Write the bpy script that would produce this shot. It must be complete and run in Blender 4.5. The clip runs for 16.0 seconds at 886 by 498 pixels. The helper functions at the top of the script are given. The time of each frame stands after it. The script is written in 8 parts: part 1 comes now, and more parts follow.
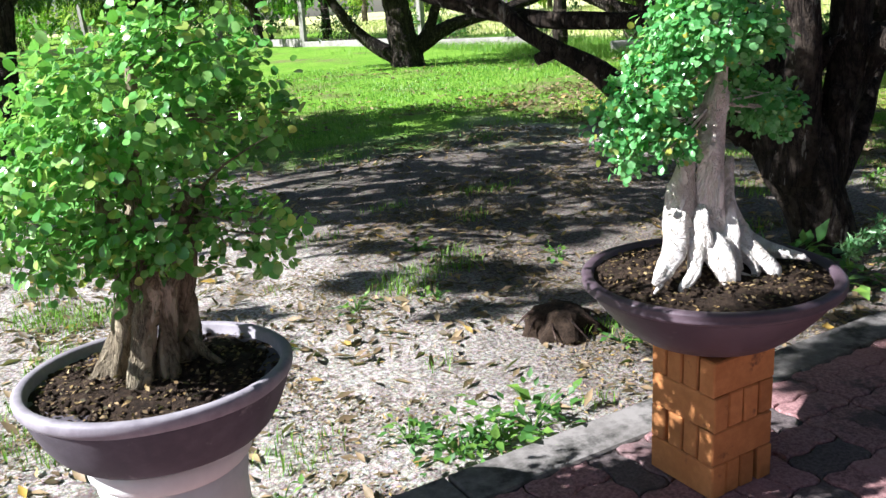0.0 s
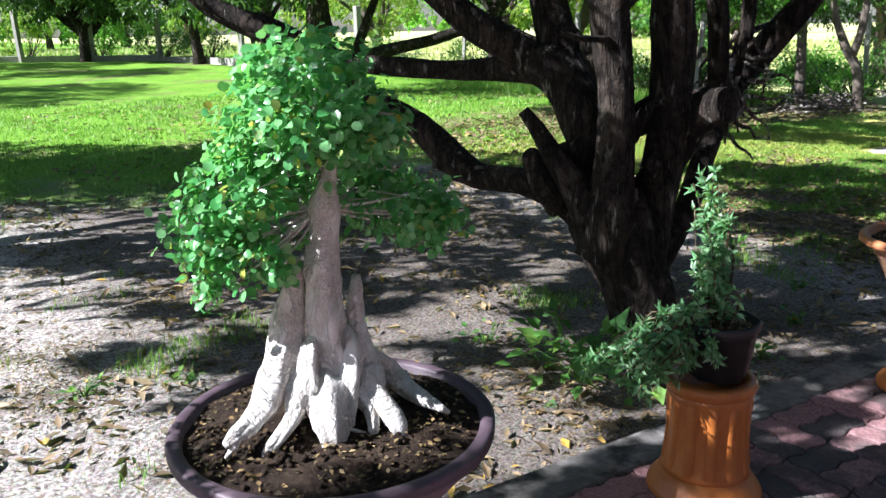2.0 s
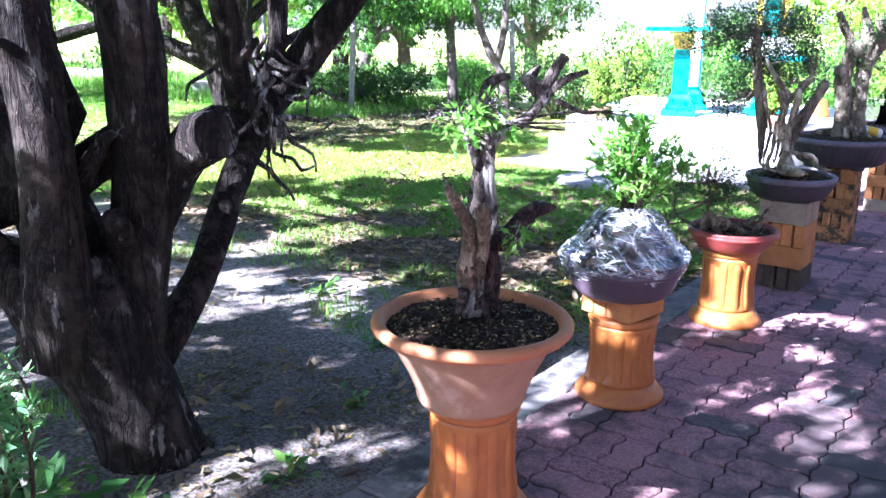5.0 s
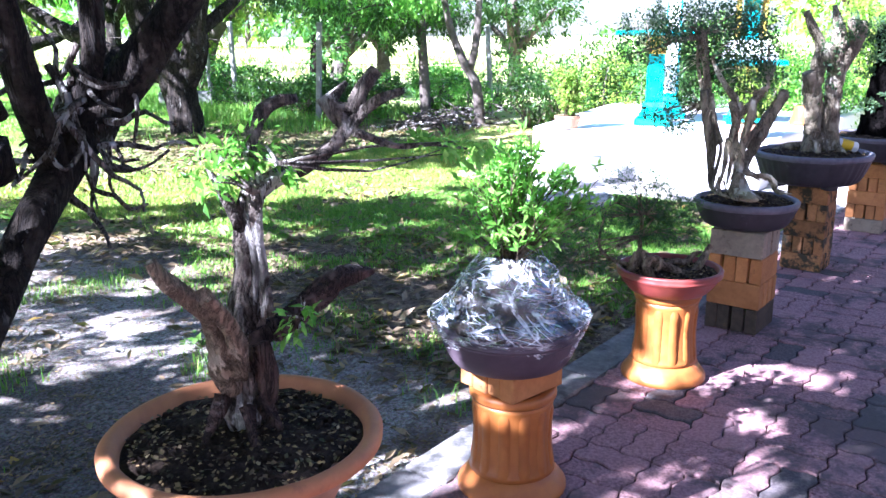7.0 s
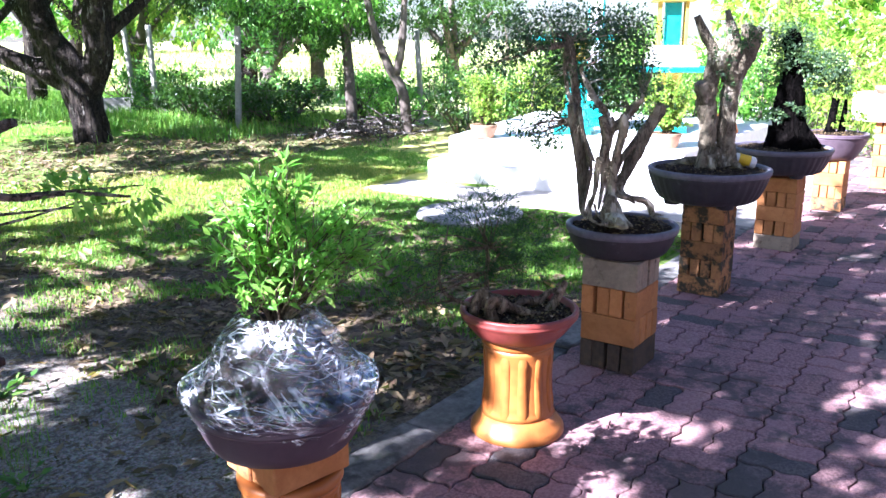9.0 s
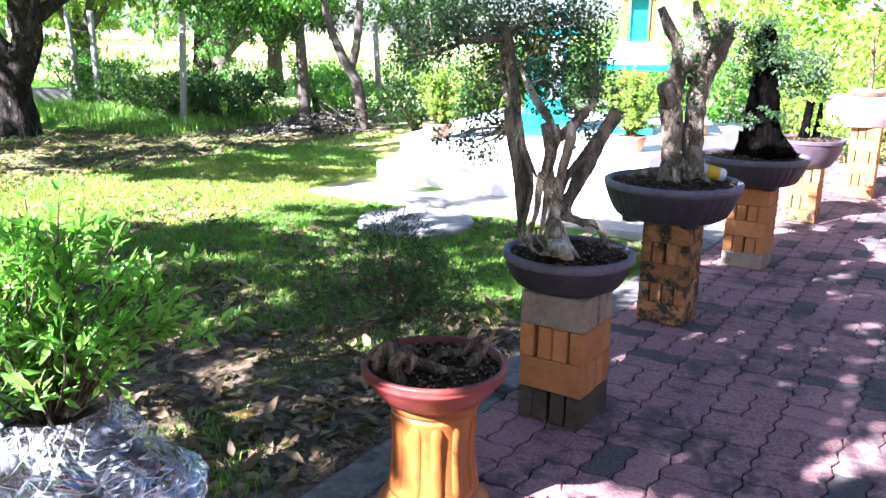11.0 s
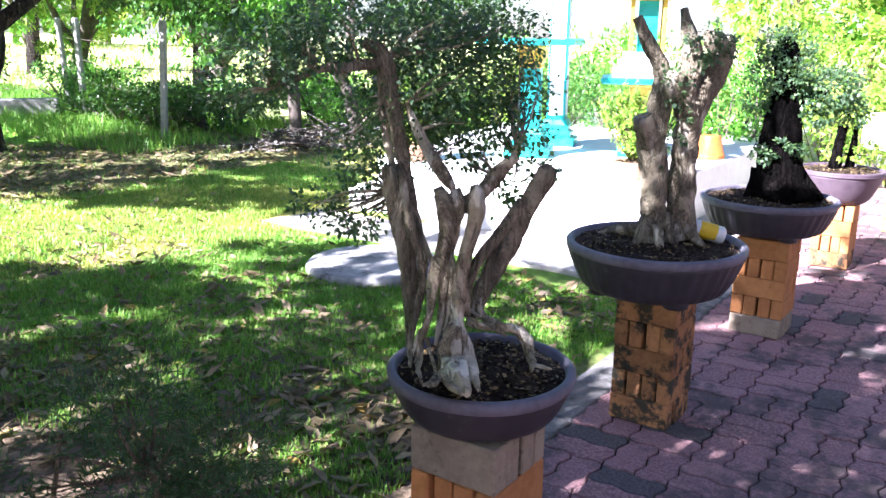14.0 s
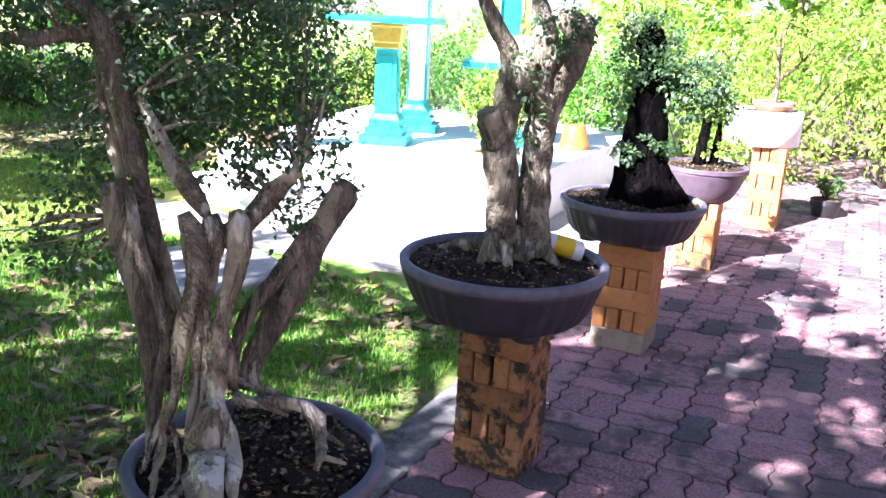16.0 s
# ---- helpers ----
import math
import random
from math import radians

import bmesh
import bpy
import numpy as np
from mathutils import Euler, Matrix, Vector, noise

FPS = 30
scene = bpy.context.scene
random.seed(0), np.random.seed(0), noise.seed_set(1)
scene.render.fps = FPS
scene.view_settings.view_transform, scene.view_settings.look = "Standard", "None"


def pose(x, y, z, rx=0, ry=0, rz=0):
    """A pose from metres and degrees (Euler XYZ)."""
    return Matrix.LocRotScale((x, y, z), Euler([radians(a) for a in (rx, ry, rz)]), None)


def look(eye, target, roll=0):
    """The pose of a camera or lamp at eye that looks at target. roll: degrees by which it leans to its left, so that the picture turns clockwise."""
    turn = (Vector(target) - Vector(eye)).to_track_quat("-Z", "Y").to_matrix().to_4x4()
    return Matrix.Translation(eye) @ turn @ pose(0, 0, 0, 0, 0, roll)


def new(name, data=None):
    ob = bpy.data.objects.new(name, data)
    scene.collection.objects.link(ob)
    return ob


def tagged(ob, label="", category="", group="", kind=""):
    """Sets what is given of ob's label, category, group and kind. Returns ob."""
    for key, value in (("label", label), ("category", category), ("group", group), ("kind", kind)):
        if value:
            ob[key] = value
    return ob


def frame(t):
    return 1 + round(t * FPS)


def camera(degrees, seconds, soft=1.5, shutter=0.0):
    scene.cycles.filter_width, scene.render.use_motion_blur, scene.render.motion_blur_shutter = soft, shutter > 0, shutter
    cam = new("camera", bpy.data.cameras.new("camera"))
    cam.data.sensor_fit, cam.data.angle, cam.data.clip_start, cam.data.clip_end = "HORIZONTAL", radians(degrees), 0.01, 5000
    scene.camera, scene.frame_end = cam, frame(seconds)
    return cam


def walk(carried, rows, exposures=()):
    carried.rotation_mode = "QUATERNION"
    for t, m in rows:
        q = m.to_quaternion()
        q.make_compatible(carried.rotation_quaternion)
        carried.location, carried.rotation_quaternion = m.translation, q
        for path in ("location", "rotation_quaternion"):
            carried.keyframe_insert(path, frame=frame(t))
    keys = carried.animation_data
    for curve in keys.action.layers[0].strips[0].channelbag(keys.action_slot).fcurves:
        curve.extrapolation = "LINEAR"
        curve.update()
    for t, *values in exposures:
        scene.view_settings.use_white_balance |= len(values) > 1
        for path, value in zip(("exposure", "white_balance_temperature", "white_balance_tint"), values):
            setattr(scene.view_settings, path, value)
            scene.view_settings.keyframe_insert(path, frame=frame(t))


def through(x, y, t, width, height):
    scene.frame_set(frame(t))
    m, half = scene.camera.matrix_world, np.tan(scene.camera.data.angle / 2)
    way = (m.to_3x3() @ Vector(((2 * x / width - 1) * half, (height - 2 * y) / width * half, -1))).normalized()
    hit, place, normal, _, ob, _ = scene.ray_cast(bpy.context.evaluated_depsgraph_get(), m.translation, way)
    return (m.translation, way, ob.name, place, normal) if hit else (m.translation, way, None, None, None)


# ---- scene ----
cam = camera(56.9, 16.0)
METRES, EYE, TILT, LEAN, TURN = 6.053, 1.35, 0.0, 0.0, -29.0
ROWS = [
    (0.0, 0.0, 0.0, 0.0, -1.11, -16.47, 3.76),
    (0.5, 0.036, 0.0118, -0.0012, 0.95, -15.04, 3.29),
    (1.0, 0.0694, 0.0347, 0.009, 0.33, -15.22, 3.52),
    (1.5, 0.1015, 0.0592, 0.0066, -2.13, -15.26, 1.38),
    (2.0, 0.1421, 0.0817, 0.0093, -3.11, -14.98, 1.07),
    (2.5, 0.1684, 0.1096, 0.0065, -5.31, -15.26, 1.56),
    (3.0, 0.1973, 0.1457, 0.0087, -13.01, -16.25, 1.79),
    (3.5, 0.2273, 0.1685, 0.0059, -12.85, -15.6, -0.78),
    (4.0, 0.266, 0.1871, 0.0069, -15.83, -15.69, 0.16),
    (4.5, 0.2876, 0.2023, 0.0052, -18.07, -16.64, 0.96),
    (5.0, 0.3156, 0.2285, 0.0071, -23.26, -15.04, -0.31),
    (7.5, 0.4472, 0.2998, 0.0061, -22.91, -14.71, 0.77),
    (8.0, 0.4675, 0.3067, 0.0059, -22.86, -15.59, 1.94),
    (8.5, 0.5052, 0.3149, 0.0084, -22.55, -13.05, 0.09),
    (9.0, 0.5314, 0.3234, 0.008, -25.88, -14.36, 0.27),
    (9.5, 0.5543, 0.3424, 0.0064, -29.29, -14.05, -0.4),
    (12.0, 0.6389, 0.4338, 0.006, -26.84, -15.29, -0.9),
    (12.5, 0.6629, 0.4605, 0.0084, -28.13, -15.84, -1.69),
    (13.0, 0.6797, 0.4758, 0.011, -30.42, -16.03, -1.04),
    (13.5, 0.7049, 0.4842, 0.0125, -26.46, -13.78, 0.34),
    (14.0, 0.7324, 0.4912, 0.0141, -25.51, -14.52, -0.61),
    (14.5, 0.7527, 0.5065, 0.0117, -24.0, -13.63, -0.18),
    (15.0, 0.7771, 0.5351, 0.0154, -26.79, -14.43, -1.96),
    (15.5, 0.788, 0.5473, 0.0148, -30.82, -15.7, -2.99),
    (16.0, 0.8003, 0.5545, 0.0118, -33.9, -15.63, -2.74),
]
walk(cam, [(t, pose(0, 0, EYE, TILT, LEAN, TURN) @ pose(METRES * x, METRES * y, METRES * z, 90 + pitch, roll, yaw)) for t, x, y, z, yaw, pitch, roll in ROWS],
     exposures=[(0.0, 1.45, 6000, 14), (1.5, 1.5, 5900, 15), (2.8, 1.85, 5650, 17), (4.5, 2.95, 5200, 26), (5.2, 3.1, 5100, 27), (7.5, 2.98, 5150, 25), (9.0, 2.8, 5400, 24), (12.0, 2.92, 5600, 24), (16.0, 2.85, 5650, 26)])

# ---- light: morning sun from over the lawn, clear sky ----
SUN_AZ, SUN_EL = radians(-70), radians(38)
to_sun = Vector((math.sin(SUN_AZ) * math.cos(SUN_EL), math.cos(SUN_AZ) * math.cos(SUN_EL), math.sin(SUN_EL)))
sun = new("sun", bpy.data.lights.new("sun", "SUN"))
sun.data.energy, sun.data.angle, sun.data.color = 5.0, radians(0.53), (1.0, 0.97, 0.92)
sun.matrix_world = look(to_sun * 60, (0, 0, 0))
world = bpy.data.worlds.new("sky")
scene.world = world
world.use_nodes = True
sky = world.node_tree.nodes.new("ShaderNodeTexSky")
sky.sky_type, sky.sun_disc = "NISHITA", False
sky.sun_elevation, sky.sun_rotation = SUN_EL, SUN_AZ
sky.dust_density, sky.air_density = 0.8, 0.9
background = world.node_tree.nodes["Background"]
background.inputs["Strength"].default_value = 0.037
world.node_tree.links.new(sky.outputs[0], background.inputs[0])

# ---- shared builders ----
def part(name, bm, material, parent, label=""):
    """Links a bmesh or a ready mesh as one mesh object under a thing."""
    if isinstance(bm, bmesh.types.BMesh):
        me = bpy.data.meshes.new(name)
        bm.to_mesh(me)
        bm.free()
    else:
        me = bm
    if material and not me.materials:
        me.materials.append(material)
    ob = new(name, me)
    if parent:
        ob.parent = parent
    if label:
        ob["label"] = label
    return ob


def thing(name, place, label, category, group="", kind="", turn=0.0):
    ob = new(name)
    ob.empty_display_size = 0.1
    ob.matrix_world = pose(*place, 0, 0, turn)
    return tagged(ob, label, category, group, kind)


def smooth(bm):
    for f in bm.faces:
        f.smooth = True
    return bm


def lathe(profile, segs=48, flute=None, wobble=0.0, seed=0, squash=1.0):
    """A turned body from (radius, height) pairs; flute(angle, radius, height) moves the radius."""
    bm = bmesh.new()
    rings = []
    for r, z in profile:
        ring = []
        for k in range(segs):
            a = 2 * math.pi * k / segs
            q = r + (flute(a, r, z) if flute else 0.0)
            q *= 1 + wobble * noise.noise((math.cos(a) * 1.7 + seed, math.sin(a) * 1.7, z * 6))
            ring.append(bm.verts.new((q * math.cos(a), q * math.sin(a) * squash, z)))
        rings.append(ring)
    for a, b in zip(rings, rings[1:]):
        for k in range(segs):
            bm.faces.new((a[k], a[(k + 1) % segs], b[(k + 1) % segs], b[k]))
    bm.faces.new(rings[-1])
    bm.faces.new(rings[0][::-1])
    return smooth(bm)


def spline(pts, step):
    """Catmull-Rom through (x, y, z, r) rows, at about that spacing."""
    pts = [np.array(p, float) for p in pts]
    ext = [2 * pts[0] - pts[1]] + pts + [2 * pts[-1] - pts[-2]]
    out = []
    for i in range(1, len(ext) - 2):
        p0, p1, p2, p3 = ext[i - 1:i + 3]
        n = max(1, int(np.linalg.norm((p2 - p1)[:3]) / step))
        for k in range(n):
            t = k / n
            out.append(0.5 * (2 * p1 + (p2 - p0) * t + (2 * p0 - 5 * p1 + 4 * p2 - p3) * t * t + (3 * p1 - p0 - 3 * p2 + p3) * t ** 3))
    out.append(pts[-1])
    return out


def tube(bm, pts, segs=10, step=0.03, gnarl=0.12, ridge=0.0, seed=0.0, freq=9.0):
    """A tapered, knotty limb through (x, y, z, radius) rows, added to bm."""
    rows = spline(pts, step)
    last, side = None, Vector((0.31, 0.77, 0.2))
    for i, row in enumerate(rows):
        here = Vector(row[:3])
        ahead = Vector(rows[min(i + 1, len(rows) - 1)][:3]) - Vector(rows[max(i - 1, 0)][:3])
        ahead.normalize()
        u = (side - ahead * side.dot(ahead)).normalized()
        side = u
        v = ahead.cross(u)
        ring = []
        for k in range(segs):
            a = 2 * math.pi * k / segs
            d = u * math.cos(a) + v * math.sin(a)
            p = here + d * row[3]
            swell = gnarl * noise.noise(p * freq + Vector((seed, 0, seed))) + 0.5 * gnarl * noise.noise(p * freq * 2.7)
            swell += ridge * math.sin(a * 4 + i * 0.35 + seed) + 0.5 * ridge * math.sin(a * 7 - i * 0.22)
            ring.append(bm.verts.new(here + d * max(row[3], 0.001) * (1 + swell)))
        if last:
            for k in range(segs):
                bm.faces.new((last[k], last[(k + 1) % segs], ring[(k + 1) % segs], ring[k])).smooth = True
        else:
            bm.faces.new(ring[::-1])
        last = ring
    bm.faces.new(last)
    return bm


def limbs(rows, segs=10, step=0.03, gnarl=0.12, ridge=0.0, freq=9.0):
    bm = bmesh.new()
    for n, r in enumerate(rows):
        tube(bm, r, segs, step, gnarl, ridge, n * 3.7, freq)
    return bm


def tri_mesh(name, verts, tris, is_smooth=False):
    me = bpy.data.meshes.new(name)
    verts, tris = np.asarray(verts, np.float32), np.asarray(tris, np.int32)
    me.vertices.add(len(verts))
    me.vertices.foreach_set("co", verts.ravel())
    me.loops.add(tris.size)
    me.loops.foreach_set("vertex_index", tris.ravel())
    me.polygons.add(len(tris))
    me.polygons.foreach_set("loop_start", np.arange(0, tris.size, 3, dtype=np.int32))
    me.update(calc_edges=True)
    if is_smooth:
        me.polygons.foreach_set("use_smooth", np.ones(len(tris), bool))
    return me


def unit(a):
    return a / np.maximum(np.linalg.norm(a, axis=-1, keepdims=True), 1e-9)


def leaf_mesh(name, at, axis, up, size, width=0.5, fold=0.08, droop=0.05, broad=False):
    """Many folded leaves in one mesh: their places, the way each points, its upper side and its length."""
    n = len(at)
    y = unit(axis)
    z = unit(up - y * np.sum(up * y, 1, keepdims=True))
    x = np.cross(y, z)
    plan = np.array([(0, 0, 0), (-.5 * width, .42, fold), (0, .5, 0), (.5 * width, .42, fold), (0, 1, -droop)])
    tri = np.array([(0, 2, 1), (0, 3, 2), (1, 2, 4), (2, 3, 4)])
    if broad:
        plan = np.array([(0, 0, 0), (-.36 * width, .14, fold), (-.5 * width, .5, fold), (-.34 * width, .85, fold * .4), (0, 1, -droop), (.34 * width, .85, fold * .4), (.5 * width, .5, fold), (.36 * width, .14, fold), (0, .5, 0)])
        tri = np.array([(8, k + 1, k) for k in range(7)] + [(8, 0, 7)])
    v = at[:, None] + size[:, None, None] * (plan[None, :, :1] * x[:, None] + plan[None, :, 1:2] * y[:, None] + plan[None, :, 2:] * z[:, None])
    f = tri[None] + (np.arange(n) * len(plan))[:, None, None]
    return tri_mesh(name, v.reshape(-1, 3), f.reshape(-1, 3))


def cloud(rng, blobs, count, clump=0.35, per=14, shell=0.45):
    """Places in tufts within ellipsoids (centre, half axes), and the way out from their middle."""
    vol = np.array([max(a[1][0] * a[1][1] * a[1][2], 1e-6) ** 0.8 for a in blobs])
    share = (count * vol / vol.sum()).astype(int)
    at, out = [], []
    for (c, h), n in zip(blobs, share):
        k = max(1, n // per)
        d = unit(rng.normal(size=(k, 3)))
        r = shell + (1 - shell) * rng.random((k, 1)) ** 0.6
        h = np.array(h)
        centre = np.array(c) + d * r * h
        pick = rng.integers(0, k, n)
        at.append(centre[pick] + rng.normal(size=(n, 3)) * clump * h.min() * 0.5)
        out.append(d[pick])
    return np.vstack(at), np.vstack(out)


def crown_mesh(name, seed, blobs, count, size, width=0.5, clump=0.35, per=14, droop=0.1, hang=0.0, shell=0.45, to_light=0.0, face=0.0):
    rng = np.random.default_rng(seed)
    at, out = cloud(rng, blobs, count, clump, per, shell)
    n = len(at)
    axis = out + rng.normal(size=(n, 3)) * 0.7 + np.array((0, 0, -hang))
    up = np.array((0, 0, 1.0 - 0.55 * face)) + rng.normal(size=(n, 3)) * 0.45 + out * (0.35 + 0.75 * face) + np.array(to_sun) * to_light
    return leaf_mesh(name, at, axis, up, size * (0.65 + 0.7 * rng.random(n)), width, 0.08, droop, width > 0.7)


def twig_mesh(bm, rng, root, blobs, n, r=0.0028, segs=4):
    """Thin bare twigs from near the root points out into the crown."""
    for k in range(n):
        c, h = blobs[k % len(blobs)]
        end = np.array(c) + unit(rng.normal(size=3)) * np.array(h) * (0.5 + 0.4 * rng.random())
        a = np.array(min(root, key=lambda q: np.linalg.norm(np.array(q) - end)))
        mid = (a + end) / 2 + rng.normal(size=3) * 0.06 * np.linalg.norm(end - a)
        tube(bm, [(*a, r * 1.7), (*mid, r), (*end, r * 0.45)], segs, np.linalg.norm(end - a) / 5, 0.15, 0, k)
    return bm


def block(sx, sy, sz, bevel=0.004, rough=0.0, seed=0):
    """A bevelled block that stands on z = 0."""
    bm = bmesh.new()
    bmesh.ops.create_cube(bm, size=1)
    for v in bm.verts:
        v.co = Vector((v.co.x * sx, v.co.y * sy, (v.co.z + 0.5) * sz))
        if rough:
            v.co += Vector((noise.noise(v.co * 31 + Vector((seed, 0, 0))), noise.noise(v.co * 37 + Vector((0, seed, 0))), 0)) * rough
    if bevel:
        bmesh.ops.bevel(bm, geom=bm.edges[:], offset=bevel, segments=1, affect="EDGES")
    return bm

# ---- materials ----
class Nodes:
    """A small hand for writing node trees."""

    def __init__(self, name):
        self.material = bpy.data.materials.new(name)
        self.material.use_nodes = True
        self.tree = self.material.node_tree
        self.bsdf = self.tree.nodes["Principled BSDF"]
        self.out = self.tree.nodes["Material Output"]

    def node(self, kind, **inputs):
        n = self.tree.nodes.new(kind)
        for key, value in inputs.items():
            self.put(value, n.inputs[key.replace("_", " ")])
        return n

    def put(self, value, socket):
        if isinstance(value, bpy.types.NodeSocket):
            self.tree.links.new(value, socket)
        elif isinstance(value, (tuple, list)) and len(value) == 3 and socket.type == "RGBA":
            socket.default_value = (*value, 1)
        else:
            socket.default_value = value

    def where(self, kind="Object"):
        if kind == "World":
            return self.node("ShaderNodeNewGeometry").outputs["Position"]
        return self.node("ShaderNodeTexCoord").outputs["Object"]

    def noise(self, at, scale, detail=4.0, rough=0.6):
        return self.node("ShaderNodeTexNoise", Vector=at, Scale=scale, Detail=detail, Roughness=rough).outputs["Fac"]

    def ramp(self, fac, low, high, a=0.0, b=1.0):
        n = self.node("ShaderNodeMapRange", Value=fac)
        n.interpolation_type = "SMOOTHSTEP"
        for i, v in zip((1, 2, 3, 4), (low, high, a, b)):
            self.put(v, n.inputs[i])
        return n.outputs[0]

    def mix(self, fac, a, b, mode="MIX"):
        n = self.tree.nodes.new("ShaderNodeMix")
        n.data_type, n.blend_type = "RGBA", mode
        self.put(fac, n.inputs[0])
        self.put(a, n.inputs[6])
        self.put(b, n.inputs[7])
        return n.outputs[2]

    def math(self, op, a, b=0.0, c=0.0):
        n = self.tree.nodes.new("ShaderNodeMath")
        n.operation = op
        for i, v in enumerate((a, b, c)):
            self.put(v, n.inputs[i])
        return n.outputs[0]

    def bump(self, height, strength, distance):
        return self.node("ShaderNodeBump", Height=height, Strength=strength, Distance=distance).outputs[0]

    def finish(self, colour, rough, normal=None, **more):
        self.put(colour, self.bsdf.inputs["Base Color"])
        self.put(rough, self.bsdf.inputs["Roughness"])
        if normal:
            self.put(normal, self.bsdf.inputs["Normal"])
        for key, value in more.items():
            self.put(value, self.bsdf.inputs[key.replace("_", " ")])
        return self.material


def surface(name, light, dark, fine, coarse, rough=0.8, bump=0.4, depth=0.004, stain=None, stain_at=(0.58, 0.7), vary=0.0, gloss=0.3, where="Object", stain_scale=None, bump_fine=4.0):
    """Two tones at two scales, stains of a third, fine relief."""
    n = Nodes(name)
    at = n.where(where)
    if where == "Object":
        rnd = n.node("ShaderNodeObjectInfo").outputs["Random"]
        shift = n.tree.nodes.new("ShaderNodeVectorMath")
        shift.operation = "ADD"
        n.put(at, shift.inputs[0])
        push = n.math("MULTIPLY", rnd, 17.0)
        n.put(push, shift.inputs[1])
        at = shift.outputs[0]
    else:
        rnd = 0.5
    a = n.noise(at, fine, 6, 0.65)
    b = n.noise(at, coarse, 3, 0.55)
    tone = n.math("ADD", n.math("MULTIPLY", a, 0.55), n.math("MULTIPLY", b, 0.45))
    colour = n.mix(n.ramp(tone, 0.36, 0.64), dark, light)
    if stain:
        s = n.noise(at, stain_scale or coarse * 1.9, 5, 0.7)
        colour = n.mix(n.ramp(s, *stain_at), colour, stain)
    if vary and where == "Object":
        hsv = n.node("ShaderNodeHueSaturation", Color=colour, Value=n.ramp(rnd, 0, 1, 1 - vary, 1 + vary))
        colour = hsv.outputs[0]
    h = n.noise(at, fine * bump_fine, 5, 0.7)
    return n.finish(colour, n.ramp(a, 0.3, 0.7, max(rough - 0.1, 0.02), min(rough + 0.1, 1)), n.bump(h, bump, depth), Specular_IOR_Level=gloss)


def foliage(name, tones, through=0.3, rough=0.45, gloss=0.4):
    """Leaves: each takes its own tone; light comes through them."""
    n = Nodes(name)
    rnd = n.node("ShaderNodeNewGeometry").outputs["Random Per Island"]
    ramp = n.node("ShaderNodeValToRGB", Fac=rnd)
    el = ramp.color_ramp.elements
    while len(el) < len(tones):
        el.new(0.5)
    for e, (p, c) in zip(el, tones):
        e.position, e.color = p, (*c, 1)
    at = n.where()
    colour = n.mix(n.ramp(n.noise(at, 35, 3), 0.35, 0.7, 0.0, 0.35), ramp.outputs[0], (0.03, 0.07, 0.015), "MIX")
    n.finish(colour, rough, None, Specular_IOR_Level=gloss)
    lit = n.node("ShaderNodeBsdfTranslucent", Color=n.mix(0.35, colour, (0.25, 0.58, 0.03)))
    both = n.node("ShaderNodeMixShader", Fac=through)
    n.put(n.bsdf.outputs[0], both.inputs[1])
    n.put(lit.outputs[0], both.inputs[2])
    n.put(both.outputs[0], n.out.inputs["Surface"])
    return n.material


